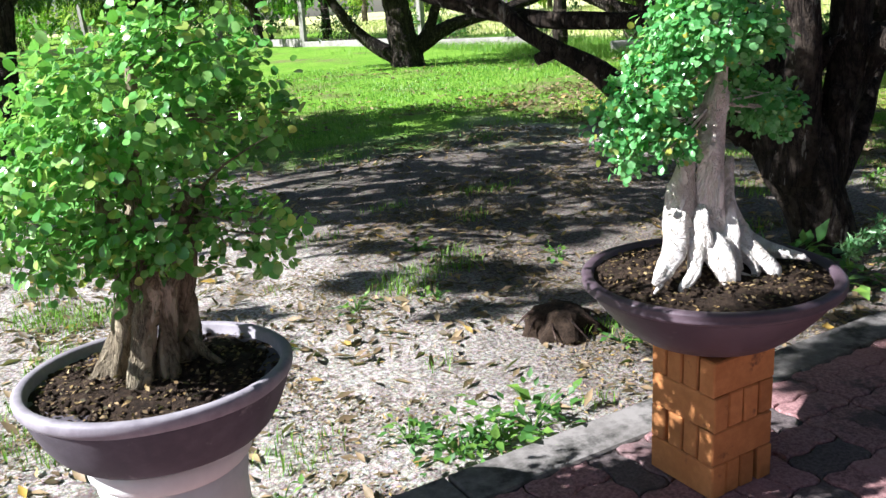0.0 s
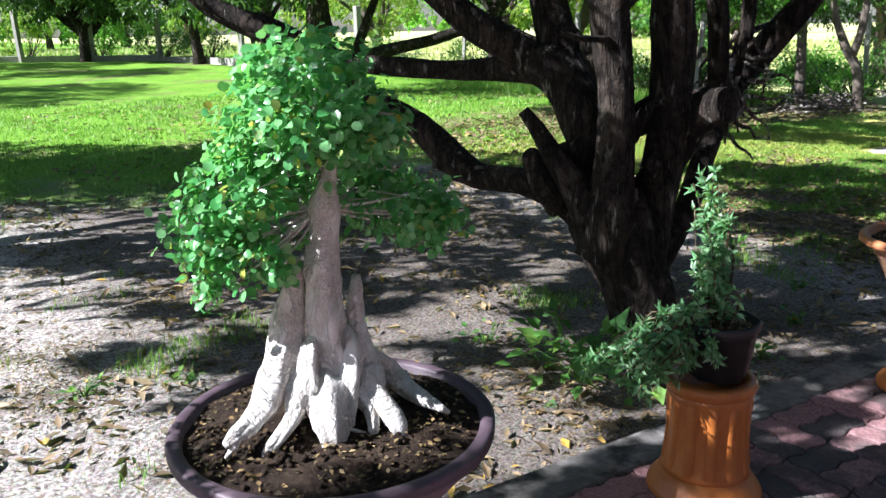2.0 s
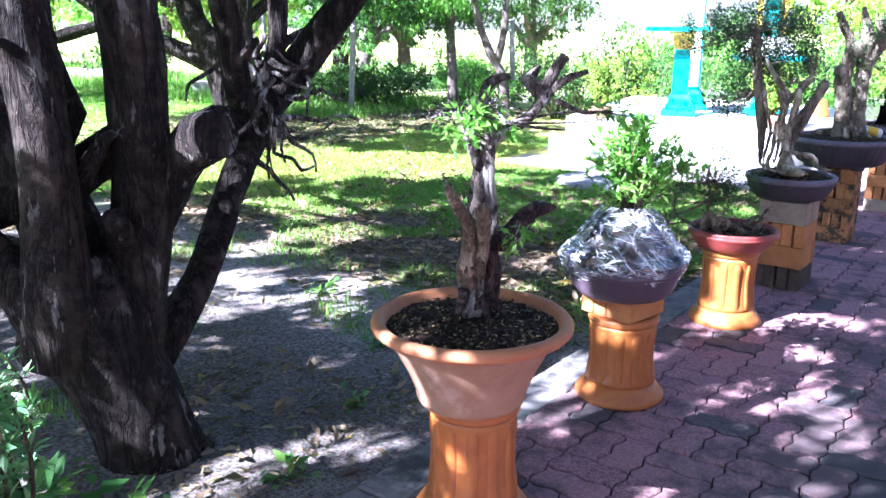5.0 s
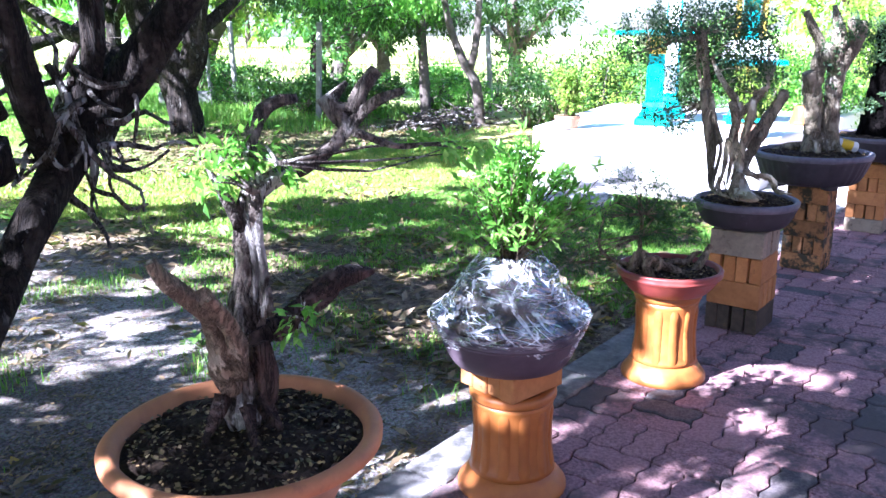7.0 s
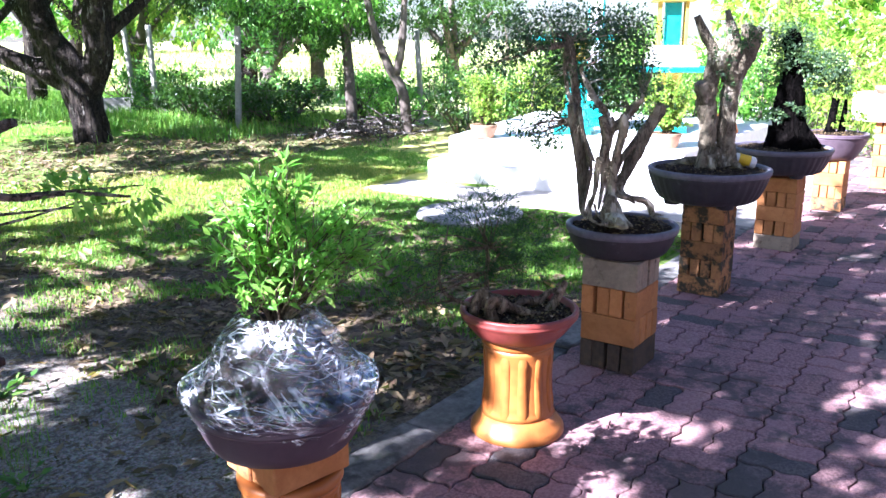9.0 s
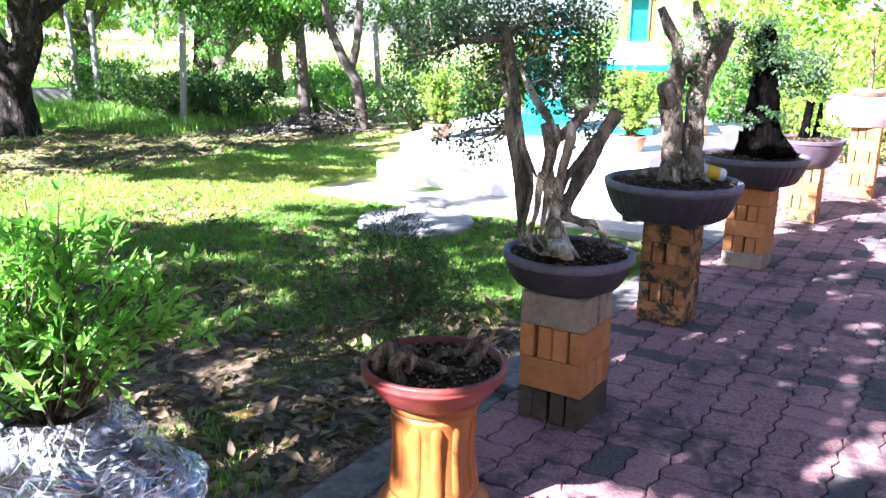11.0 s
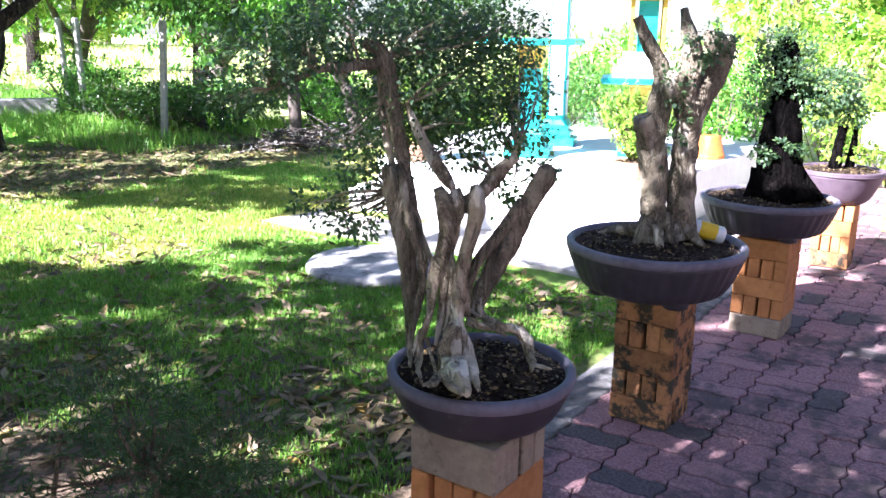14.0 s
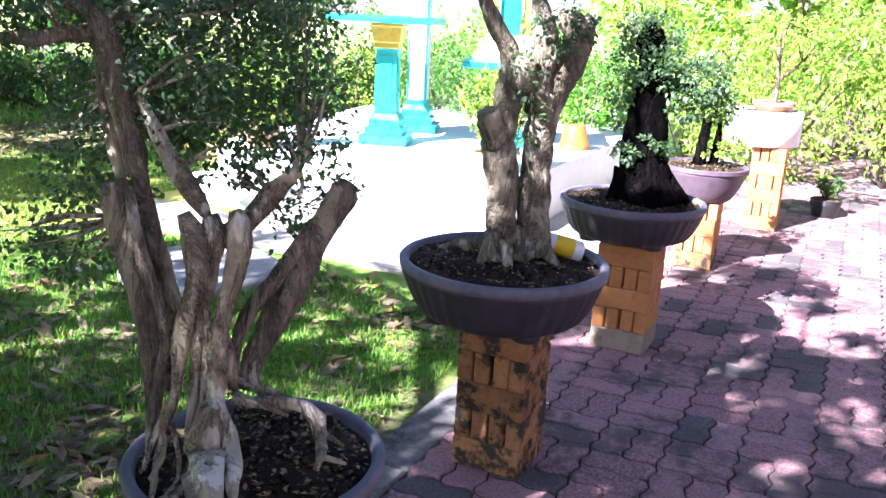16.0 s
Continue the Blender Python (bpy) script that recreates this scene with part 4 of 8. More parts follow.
bonsai(0.25, 1.83, "full leafy bonsai with a clustered tan trunk", [
    [(-0.090, 0.06, 0.49, 0.0416), (-0.047, 0.026, 0.630, 0.0320), (-0.018, 0.010, 0.747, 0.0336), (0.011, -0.006, 0.86, 0.0296), (0.03, 0.0, 1.05, 0.0160), (0.06, 0.0, 1.25, 0.0080)],
    [(-0.055, -0.045, 0.49, 0.0336), (-0.021, -0.045, 0.647, 0.0256), (0.006, -0.038, 0.77, 0.0256), (-0.06, -0.01, 0.95, 0.0144)],
    [(0.005, -0.04, 0.49, 0.0320), (0.031, -0.040, 0.631, 0.0224), (0.051, -0.029, 0.742, 0.0256), (0.092, -0.051, 0.879, 0.0216), (0.116, -0.064, 0.945, 0.0192)],
    [(0.071, 0.04, 0.49, 0.0320), (0.084, 0.011, 0.655, 0.0264), (0.091, -0.016, 0.742, 0.0240), (0.15, -0.02, 0.95, 0.0112)],
    [(0.073, -0.006, 0.608, 0.0168), (0.115, -0.036, 0.555, 0.0080), (0.15, -0.050, 0.53, 0.0048)],
    [(-0.06, 0.04, 0.62, 0.0240), (-0.12, 0.06, 0.54, 0.0128), (-0.17, 0.07, 0.505, 0.0064)],
], BARK_STEM, [((0.06, 0.0, 1.12), (0.27, 0.22, 0.14)), ((-0.12, 0.07, 0.98), (0.22, 0.2, 0.15)), ((0.15, -0.07, 1.25), (0.13, 0.13, 0.10)), ((0.27, -0.13, 1.09), (0.11, 0.10, 0.05)),
              ((-0.16, 0.08, 0.86), (0.17, 0.14, 0.09)), ((0.05, -0.02, 0.90), (0.17, 0.15, 0.09)), ((0.24, -0.12, 0.86), (0.13, 0.11, 0.07)), ((0.02, -0.1, 0.79), (0.12, 0.08, 0.05))],
       "dense bright round leaves", LEAF_BONSAI, 5200, 0.022, 101, 0.95, 70, ((0.02, 0, 0.95), (0.0, 0, 0.85), (0.1, -0.03, 0.9), (0.05, 0, 1.1), (0.06, 0, 1.22)), 0.6, 13, 0.14, 0.3, 18, hang=0.5, face=1.0)

# second: white trunk on spreading roots
STEMS = []
STEMS += drawn(-16.2, (0.047, 1.301, 0, 0.0059), (0.037, 1.229, 0, 0.0095), (0.029, 1.155, 0, 0.0113), (0.022, 1.098, 0, 0.0132), (0.015, 1.059, 0, 0.0195), (0.005, 1.016, 0, 0.0303), (0.003, 0.961, 0, 0.0297), (-0.005, 0.910, 0, 0.0308), (-0.006, 0.848, 0, 0.0339), (-0.004, 0.784, 0, 0.0380), (-0.007, 0.718, 0, 0.0441), (-0.007, 0.663, 0, 0.0530), (-0.011, 0.627, -0.03, 0.0467))
STEMS += drawn(-16.2, (-0.055, 0.919, 0.02, 0.0091), (-0.057, 0.896, 0.02, 0.0164), (-0.063, 0.860, 0.02, 0.0229), (-0.074, 0.808, 0.02, 0.0313), (-0.082, 0.759, 0.01, 0.0332), (-0.093, 0.711, 0, 0.0351), (-0.096, 0.667, -0.01, 0.0351))
STEMS += drawn(-16.2, (0.064, 0.870, 0.02, 0.0075), (0.062, 0.843, 0.02, 0.0141), (0.059, 0.800, 0.02, 0.0171), (0.059, 0.748, 0.01, 0.0209), (0.067, 0.695, 0, 0.0306), (0.067, 0.642, -0.01, 0.0345))
STEMS += drawn(-16.2, (-0.061, 0.757, 0.035, 0.0141), (-0.092, 0.733, 0, 0.0276), (-0.107, 0.701, -0.02, 0.0309), (-0.122, 0.675, -0.04, 0.0315), (-0.144, 0.644, -0.06, 0.0285), (-0.176, 0.621, -0.08, 0.0219), (-0.203, 0.615, -0.11, 0.0137), (-0.222, 0.603, -0.115, 0.0059))
STEMS += drawn(-16.2, (-0.112, 0.644, -0.025, 0.0064), (-0.161, 0.628, -0.06, 0.0124), (-0.183, 0.615, -0.086, 0.0105), (-0.202, 0.599, -0.115, 0.0068), (-0.221, 0.577, -0.115, 0.0034))
STEMS += drawn(-16.2, (-0.042, 0.711, 0.005, 0.0140), (-0.062, 0.687, -0.03, 0.0274), (-0.077, 0.655, -0.06, 0.0234), (-0.090, 0.625, -0.08, 0.0196), (-0.113, 0.613, -0.115, 0.0156), (-0.137, 0.585, -0.115, 0.0130), (-0.154, 0.565, -0.12, 0.0069))
STEMS += drawn(-16.2, (-0.023, 0.690, -0.005, 0.0140), (-0.031, 0.664, -0.04, 0.0276), (-0.044, 0.643, -0.08, 0.0152), (-0.044, 0.615, -0.109, 0.0088), (-0.036, 0.595, -0.115, 0.0044))
STEMS += drawn(-16.2, (-0.011, 0.688, -0.005, 0.0207), (-0.014, 0.661, -0.04, 0.0406), (-0.021, 0.638, -0.08, 0.0361), (-0.020, 0.613, -0.115, 0.0310), (-0.015, 0.577, -0.12, 0.0258), (-0.013, 0.544, -0.13, 0.0196), (-0.012, 0.516, -0.13, 0.0107))
STEMS += drawn(-16.2, (0.044, 0.698, 0.015, 0.0182), (0.068, 0.664, -0.02, 0.0361), (0.075, 0.638, -0.05, 0.0319), (0.094, 0.615, -0.079, 0.0250), (0.109, 0.592, -0.115, 0.0183), (0.112, 0.552, -0.115, 0.0156), (0.106, 0.519, -0.115, 0.0166), (0.099, 0.493, -0.115, 0.0074))
STEMS += drawn(-16.2, (0.033, 0.674, -0.015, 0.0123), (0.054, 0.642, -0.05, 0.0242), (0.065, 0.616, -0.08, 0.0147), (0.063, 0.596, -0.115, 0.0108), (0.059, 0.564, -0.115, 0.0073), (0.064, 0.535, -0.115, 0.0037))
STEMS += drawn(-16.2, (0.059, 0.715, 0.065, 0.0128), (0.090, 0.678, 0.03, 0.0255), (0.125, 0.637, 0.05, 0.0261), (0.155, 0.615, 0.019, 0.0219), (0.179, 0.615, -0.056, 0.0143), (0.200, 0.615, -0.109, 0.0084), (0.218, 0.603, -0.115, 0.0037))
STEMS += drawn(-16.2, (0.006, 0.619, -0.065, 0.0018), (0.016, 0.600, -0.115, 0.0036), (0.043, 0.587, -0.115, 0.0036), (0.066, 0.568, -0.115, 0.0036), (0.079, 0.526, -0.115, 0.0028))
STEMS += drawn(-16.2, (-0.027, 0.764, 0.005, 0.0093), (-0.042, 0.737, -0.03, 0.0182), (-0.050, 0.700, -0.04, 0.0218), (-0.052, 0.667, -0.06, 0.0180), (-0.068, 0.636, -0.08, 0.0107))
STEMS += drawn(-16.2, (0.028, 0.773, 0.015, 0.0094), (0.040, 0.741, -0.02, 0.0186), (0.035, 0.696, -0.04, 0.0241), (0.027, 0.657, -0.06, 0.0221), (0.020, 0.624, -0.09, 0.0127), (0.020, 0.605, -0.115, 0.0054))
bonsai(1.613, 1.46, "leafy bonsai with a white buttressed trunk and spreading roots", STEMS, BARK_WHITE,
       tufts(-32, (-0.01, 1.20, 0.0, 0.15, 0.08), (-0.02, 1.29, 0.0, 0.12, 0.05), (-0.10, 1.13, 0.02, 0.11, 0.05), (0.06, 1.16, 0.0, 0.10, 0.05), (-0.16, 1.05, -0.02, 0.11, 0.05), (-0.22, 0.98, 0.0, 0.09, 0.06), (-0.12, 0.94, -0.03, 0.08, 0.05), (-0.20, 0.90, -0.02, 0.06, 0.05),
             (0.15, 1.00, 0.12, 0.10, 0.06), (0.21, 0.96, 0.15, 0.07, 0.05), (0.02, 1.05, 0.1, 0.10, 0.06), (0.12, 1.20, -0.02, 0.06, 0.02)),
       "small cool green leaves with a few yellow ones", LEAF_BLUE, 6800, 0.018, 102, 0.9, 46, ((0, 0, 1.02), (0, 0, 1.1), (0, 0, 1.2)), 0.55, 9, 0.12, 0.3, 20, freq=22.0, hang=0.5, face=1.0)

# trailing grey-green shrub in the nursery pot
def leafy_shrub(name, x, y, z, label, shoots, leaf, leaf_label, size, width, per_metre, seed, bark, spread=0.5, whorl=5):
    """Shoots with leaves set round them, thicker to the tip."""
    rng = np.random.default_rng(seed)
    ob = thing(name, (x, y, z), label, "shrub")
    bm = bmesh.new()
    at, axis, up = [], [], []
    for n, rows in enumerate(shoots):
        tube(bm, rows, 5, 0.03, 0.1, 0, n)
        path = np.array(spline(rows, 0.006))
        total = np.linalg.norm(np.diff(path[:, :3], axis=0), axis=1).sum()
        for k in range(int(total * per_metre)):
            t = 0.22 + 0.78 * rng.random() ** 0.8
            i = min(int(t * (len(path) - 1)), len(path) - 2)
            way = unit(path[i + 1, :3] - path[i, :3])
            for q in range(whorl):
                d = unit(way * spread + unit(rng.normal(size=3)))
                at.append(path[i, :3] + rng.normal(size=3) * 0.003)
                axis.append(d)
                up.append(way * 0.6 + np.array(to_sun) * 0.8 + rng.normal(size=3) * 0.4)
    tagged(part("stem_spray", bm, bark, ob), kind="stuff")
    n = len(at)
    part("leaves", leaf_mesh("leaves", np.array(at), np.array(axis), np.array(up), size * (0.6 + 0.7 * rng.random(n)), width), leaf, ob, leaf_label)
    return ob


def sprays(rng, base, blobs, n, r=0.004):
    """Shoots from a base towards places in ellipsoids."""
    out = []
    for k in range(n):
        c, h = blobs[k % len(blobs)]
        end = np.array(c) + unit(rng.normal(size=3)) * np.array(h) * rng.random() ** 0.4
        a = np.array(base) + rng.normal(size=3) * 0.012
        mid = a + (end - a) * 0.5 + np.array((0, 0, 0.03)) + rng.normal(size=3) * 0.025
        out.append([(*a, r), (*mid, r * 0.7), (*end, r * 0.3)])
    return out


SHRUB_RNG = np.random.default_rng(303)
leafy_shrub("trailing_shrub", 2.82, 1.465, 0.57, "grey-green shrub with an upright head and a long trailing arm",
            sprays(SHRUB_RNG, (0.0, 0.0, 0.0), [((-0.03, 0.04, 0.36), (0.06, 0.06, 0.12)), ((-0.03, 0.03, 0.2), (0.06, 0.06, 0.1)), ((-0.05, 0.03, 0.05), (0.11, 0.11, 0.06))], 32)
            + sprays(SHRUB_RNG, (-0.05, 0.04, 0.02), [((-0.20, 0.10, -0.03), (0.10, 0.07, 0.05)), ((-0.32, 0.16, -0.10), (0.08, 0.06, 0.05)), ((-0.12, -0.03, -0.08), (0.10, 0.08, 0.07)), ((-0.24, 0.05, -0.10), (0.10, 0.07, 0.06)), ((-0.30, 0.05, -0.16), (0.07, 0.06, 0.04))], 46),
            LEAF_SHRUB, "narrow whorled leaves", 0.032, 0.36, 36, 304, BARK_TAN)

# fourth: deadwood, arms and prongs
STEMS, ARMS, PRONGS, FEET = [], [], [], []
STEMS += drawn(-33.0, (0.007, 0.585, 0.02, 0.0319), (0.007, 0.643, 0.02, 0.0415), (0.012, 0.699, 0.02, 0.0430), (0.012, 0.751, 0.03, 0.0375), (0.021, 0.805, 0.03, 0.0319), (0.029, 0.866, 0.04, 0.0283), (0.033, 0.93, 0.04, 0.0254), (0.041, 0.992, 0.04, 0.0243), (0.053, 1.043, 0.04, 0.0233), (0.098, 1.067, 0.07, 0.0155), (0.155, 1.079, 0.1, 0.0153), (0.216, 1.11, 0.13, 0.0150), (0.263, 1.149, 0.15, 0.0159), (0.291, 1.179, 0.14, 0.0135), (0.324, 1.208, 0.11, 0.0096), (0.366, 1.224, 0.09, 0.0074))
STEMS += drawn(-33.0, (0.275, 1.178, 0.15, 0.0165), (0.296, 1.226, 0.15, 0.0148), (0.326, 1.263, 0.15, 0.0131))
STEMS += drawn(-33.0, (0.265, 1.155, 0.16, 0.0199), (0.244, 1.181, 0.17, 0.022), (0.227, 1.202, 0.18, 0.0198), (0.251, 1.219, 0.19, 0.01), (0.272, 1.237, 0.2, 0.0056))
STEMS += drawn(-33.0, (0.023, 0.986, 0.03, 0.014), (0.004, 1.033, 0.03, 0.0119), (-0.012, 1.065, 0.03, 0.0088), (-0.03, 1.101, 0.03, 0.0029))
STEMS += drawn(-33.0, (0.06, 0.811, 0, 0.0110), (0.059, 0.883, 0.01, 0.0097), (0.054, 0.954, 0.02, 0.0082), (0.057, 1.016, 0.02, 0.0066), (0.069, 1.059, 0.03, 0.0042))
STEMS += drawn(-33.0, (0.064, 1.05, 0.05, 0.0131), (0.055, 1.108, 0.08, 0.0112), (0.066, 1.155, 0.11, 0.0124), (0.091, 1.192, 0.14, 0.0136), (0.128, 1.207, 0.15, 0.0127), (0.16, 1.209, 0.16, 0.0086))
PRONGS += drawn(-33.0, (-0.016, 0.677, -0.02, 0.0208), (-0.031, 0.728, -0.03, 0.0237), (-0.033, 0.797, -0.07, 0.0228), (-0.053, 0.864, -0.11, 0.0195), (-0.09, 0.912, -0.14, 0.0159), (-0.122, 0.953, -0.17, 0.0125), (-0.138, 0.985, -0.18, 0.0096))
PRONGS += drawn(-33.0, (-0.004, 0.717, -0.04, 0.0188), (-0.009, 0.801, -0.09, 0.0171), (-0.029, 0.862, -0.14, 0.0156), (-0.049, 0.902, -0.18, 0.0149), (-0.063, 0.934, -0.22, 0.0130))
ARMS += drawn(-33.0, (0.016, 0.762, 0, 0.0215), (0.069, 0.774, 0.03, 0.0229), (0.12, 0.791, 0.06, 0.0219), (0.167, 0.82, 0.08, 0.0222), (0.226, 0.843, 0.1, 0.0219), (0.272, 0.844, 0.12, 0.0151), (0.302, 0.842, 0.13, 0.0056))
ARMS += drawn(-33.0, (0.07, 0.778, -0.02, 0.0122), (0.115, 0.785, 0.02, 0.0125), (0.163, 0.799, 0.06, 0.0129), (0.21, 0.821, 0.08, 0.0085))
FEET += drawn(-33.0, (-0.036, 0.674, -0.03, 0.0154), (-0.059, 0.638, -0.06, 0.0115), (-0.079, 0.609, -0.08, 0.0053))
FEET += drawn(-33.0, (0.005, 0.654, -0.05, 0.0136), (0.007, 0.625, -0.08, 0.0098), (0.01, 0.596, -0.1, 0.0040))
FEET += drawn(-33.0, (0.036, 0.657, -0.02, 0.0185), (0.048, 0.63, -0.05, 0.0138), (0.063, 0.614, -0.08, 0.0054))
FEET += drawn(-33.0, (0.035, 0.767, -0.02, 0.0200), (0.049, 0.704, -0.03, 0.0184), (0.047, 0.648, -0.03, 0.0158))
STEMS += [[(0.24, -0.094, 1.15, 0.008), (0.33, -0.127, 1.115, 0.0055), (0.42, -0.145, 1.11, 0.004), (0.5, -0.175, 1.095, 0.002)]]
deadwood_tree = bonsai(4.035, 1.49, "gnarled deadwood bonsai with sparse new green shoots", STEMS, DEADWOOD,
       tufts(-33, (0.0, 1.10, 0.05, 0.06, 0.05), (0.05, 1.13, 0.08, 0.06, 0.045), (0.09, 1.09, 0.05, 0.04, 0.03), (-0.02, 1.06, 0.02, 0.04, 0.04), (0.115, 0.80, -0.02, 0.03, 0.035), (0.13, 0.83, 0.0, 0.02, 0.03)) + tufts(0, (0.42, 1.11, -0.15, 0.07, 0.02), (0.5, 1.1, -0.18, 0.06, 0.02)),
       "sparse fresh shoots", LEAF_FRESH, 560, 0.026, 104, 0.4, 18, ((0.05, -0.02, 1.05), (0.1, -0.03, 1.1), (0.12, -0.05, 0.79)), 0.5, 8, 0.16, 0.28, 20, freq=20.0)
for rows in FEET:
    part("root", limbs([rows], 12, 0.015, 0.3, 0.16, 26.0), DARKWOOD, deadwood_tree, "dark gnarled root")
for rows in PRONGS:
    part("prong", limbs([rows], 16, 0.018, 0.26, 0.14, 20.0), DRIFTWOOD, deadwood_tree, "bare brown prong with a sawn end")
for rows in ARMS:
    part("arm", limbs([rows], 16, 0.018, 0.24, 0.14, 18.0), DARKWOOD, deadwood_tree, "dark weathered dead arm")

# film over the fifth pot, and its shrub
film = thing("stretch_film", (5.02, 1.515, 0.5), "crumpled clear stretch film wrapped round a potted shrub", "plastic film")
wrinkle = lambda a, r, z: r * (0.05 * noise.noise((math.cos(a) * 3, math.sin(a) * 3, z * 12)) + 0.025 * noise.noise((math.cos(a) * 9, math.sin(a) * 9, z * 30)))
def strung(a, r, z):
    """Crumpled film: folds that lean round the pot, and sharp creases."""
    p = Vector((math.cos(a), math.sin(a), z * 5))
    d = 0.5 * wrinkle(a, r, z) + r * 0.07 * noise.noise(p * 1.6 + Vector((3, 0, 0)))
    for lean, seed in ((2.2, 0.0), (-1.6, 7.0), (0.5, 13.0)):
        fold = noise.noise((math.cos(a) * 2.4 + seed, math.sin(a) * 2.4, z * 24 + lean * math.sin(a * 2 + seed)))
        d += r * 0.035 * (0.35 - abs(fold))
    return d


outline = [(0.165, -0.02), (0.188, 0.015), (0.207, 0.055), (0.220, 0.09), (0.228, 0.112), (0.222, 0.124), (0.200, 0.138), (0.184, 0.156), (0.170, 0.178), (0.156, 0.202), (0.140, 0.228), (0.120, 0.252), (0.102, 0.268), (0.092, 0.28), (0.088, 0.292)]
for name, rows in (("skirt", outline[:6]), ("hood", outline[5:])):
    fine = []
    for (r0, z0), (r1, z1) in zip(rows, rows[1:]):
        fine += [(r0 + (r1 - r0) * q / 5, z0 + (z1 - z0) * q / 5) for q in range(5)]
    cover = lathe(fine + [rows[-1]], 170, strung, 0, 5)
    for face in [f for f in cover.faces if len(f.verts) > 4]:
        cover.faces.remove(face)
    part(name, cover, FILM, film)
inner = thing("root_ball", (5.02, 1.515, 0.52), "dark soil mound inside clear film", "soil")
part("mound", lathe([(0.16, 0.03), (0.175, 0.07), (0.145, 0.12), (0.122, 0.17), (0.09, 0.225), (0.05, 0.25)], 48, wrinkle, 0.03, 8), SOIL, inner)
leafy_shrub("upright_shrub", 5.02, 1.515, 0.75, "fresh green upright shrub growing out of a wrapped pot",
            sprays(SHRUB_RNG, (0, 0, 0), [((0.04, -0.02, 0.29), (0.15, 0.15, 0.11)), ((0.04, -0.03, 0.15), (0.23, 0.23, 0.08)), ((0.0, 0.0, 0.36), (0.09, 0.09, 0.05)), ((-0.08, 0.07, 0.26), (0.10, 0.10, 0.10)), ((0.18, -0.16, 0.22), (0.10, 0.10, 0.09)), ((0.10, 0.08, 0.26), (0.11, 0.11, 0.10))], 84, 0.0026),
            LEAF_FRESH, "small pointed leaves", 0.033, 0.32, 28, 305, BARK_TAN, 0.9, 4)

# sixth: looping roots across the pot
STEMS = []
STEMS += drawn(-51.3, (-0.164, 0.424, -0.04, 0.0152), (-0.151, 0.489, -0.04, 0.0174), (-0.127, 0.523, -0.04, 0.0162), (-0.098, 0.494, -0.06, 0.0173), (-0.035, 0.473, -0.07, 0.0161), (0.034, 0.441, -0.05, 0.0141), (0.085, 0.427, -0.02, 0.0156), (0.12, 0.463, 0, 0.0158), (0.164, 0.532, 0.02, 0.0109))
STEMS += drawn(-51.3, (-0.091, 0.415, -0.1, 0.0171), (-0.113, 0.478, -0.09, 0.0181), (-0.096, 0.512, -0.09, 0.0158), (-0.063, 0.501, -0.1, 0.0124), (-0.083, 0.467, -0.11, 0.0101))
STEMS += drawn(-51.3, (-0.024, 0.454, -0.02, 0.0119), (0.023, 0.468, 0.02, 0.0122), (0.073, 0.458, 0.04, 0.0124), (0.108, 0.486, 0.05, 0.0099), (0.142, 0.494, 0.06, 0.005))
STEMS += drawn(-51.3, (-0.18, 0.396, 0, 0.0096), (-0.145, 0.435, 0.02, 0.0133), (-0.103, 0.475, 0.03, 0.0146), (-0.062, 0.47, 0.05, 0.0123), (-0.026, 0.443, 0.06, 0.0075))
STEMS += drawn(-51.3, (-0.104, 0.463, 0.04, 0.0098), (-0.109, 0.545, 0.05, 0.0079), (-0.102, 0.62, 0.06, 0.0066), (-0.117, 0.678, 0.06, 0.0048), (-0.112, 0.735, 0.06, 0.003))
STEMS += drawn(-51.3, (-0.103, 0.565, 0.05, 0.0054), (-0.073, 0.617, 0.05, 0.0042), (-0.036, 0.66, 0.04, 0.003), (-0.003, 0.698, 0.04, 0.0018))
STEMS += drawn(-51.3, (-0.155, 0.46, 0, 0.0084), (-0.227, 0.48, 0.02, 0.0072), (-0.267, 0.519, 0.03, 0.006), (-0.271, 0.578, 0.03, 0.0047), (-0.255, 0.654, 0.03, 0.0041), (-0.24, 0.731, 0.03, 0.0023))
STEMS += drawn(-51.3, (-0.227, 0.474, 0.02, 0.0054), (-0.298, 0.463, 0.02, 0.0042), (-0.369, 0.469, 0.03, 0.003), (-0.451, 0.451, 0.03, 0.0018))
bonsai(6.087, 1.474, "low driftwood bonsai with wispy dark needle sprays", STEMS, DRIFTWOOD,
       tufts(-38, (-0.12, 0.76, 0.06, 0.12, 0.08), (0.03, 0.66, 0.05, 0.10, 0.07), (-0.10, 0.64, 0.05, 0.10, 0.06), (-0.31, 0.66, 0.03, 0.05, 0.10), (0.0, 0.58, 0.06, 0.12, 0.04), (-0.36, 0.49, 0.03, 0.10, 0.03)),
       "wispy dark needles", LEAF_NEEDLE, 4600, 0.026, 106, 0.10, 30, ((-0.06, 0.08, 0.58), (-0.05, 0.09, 0.66)), 0.6, 18, 0.06, 0.2, 12, hang=-0.2)

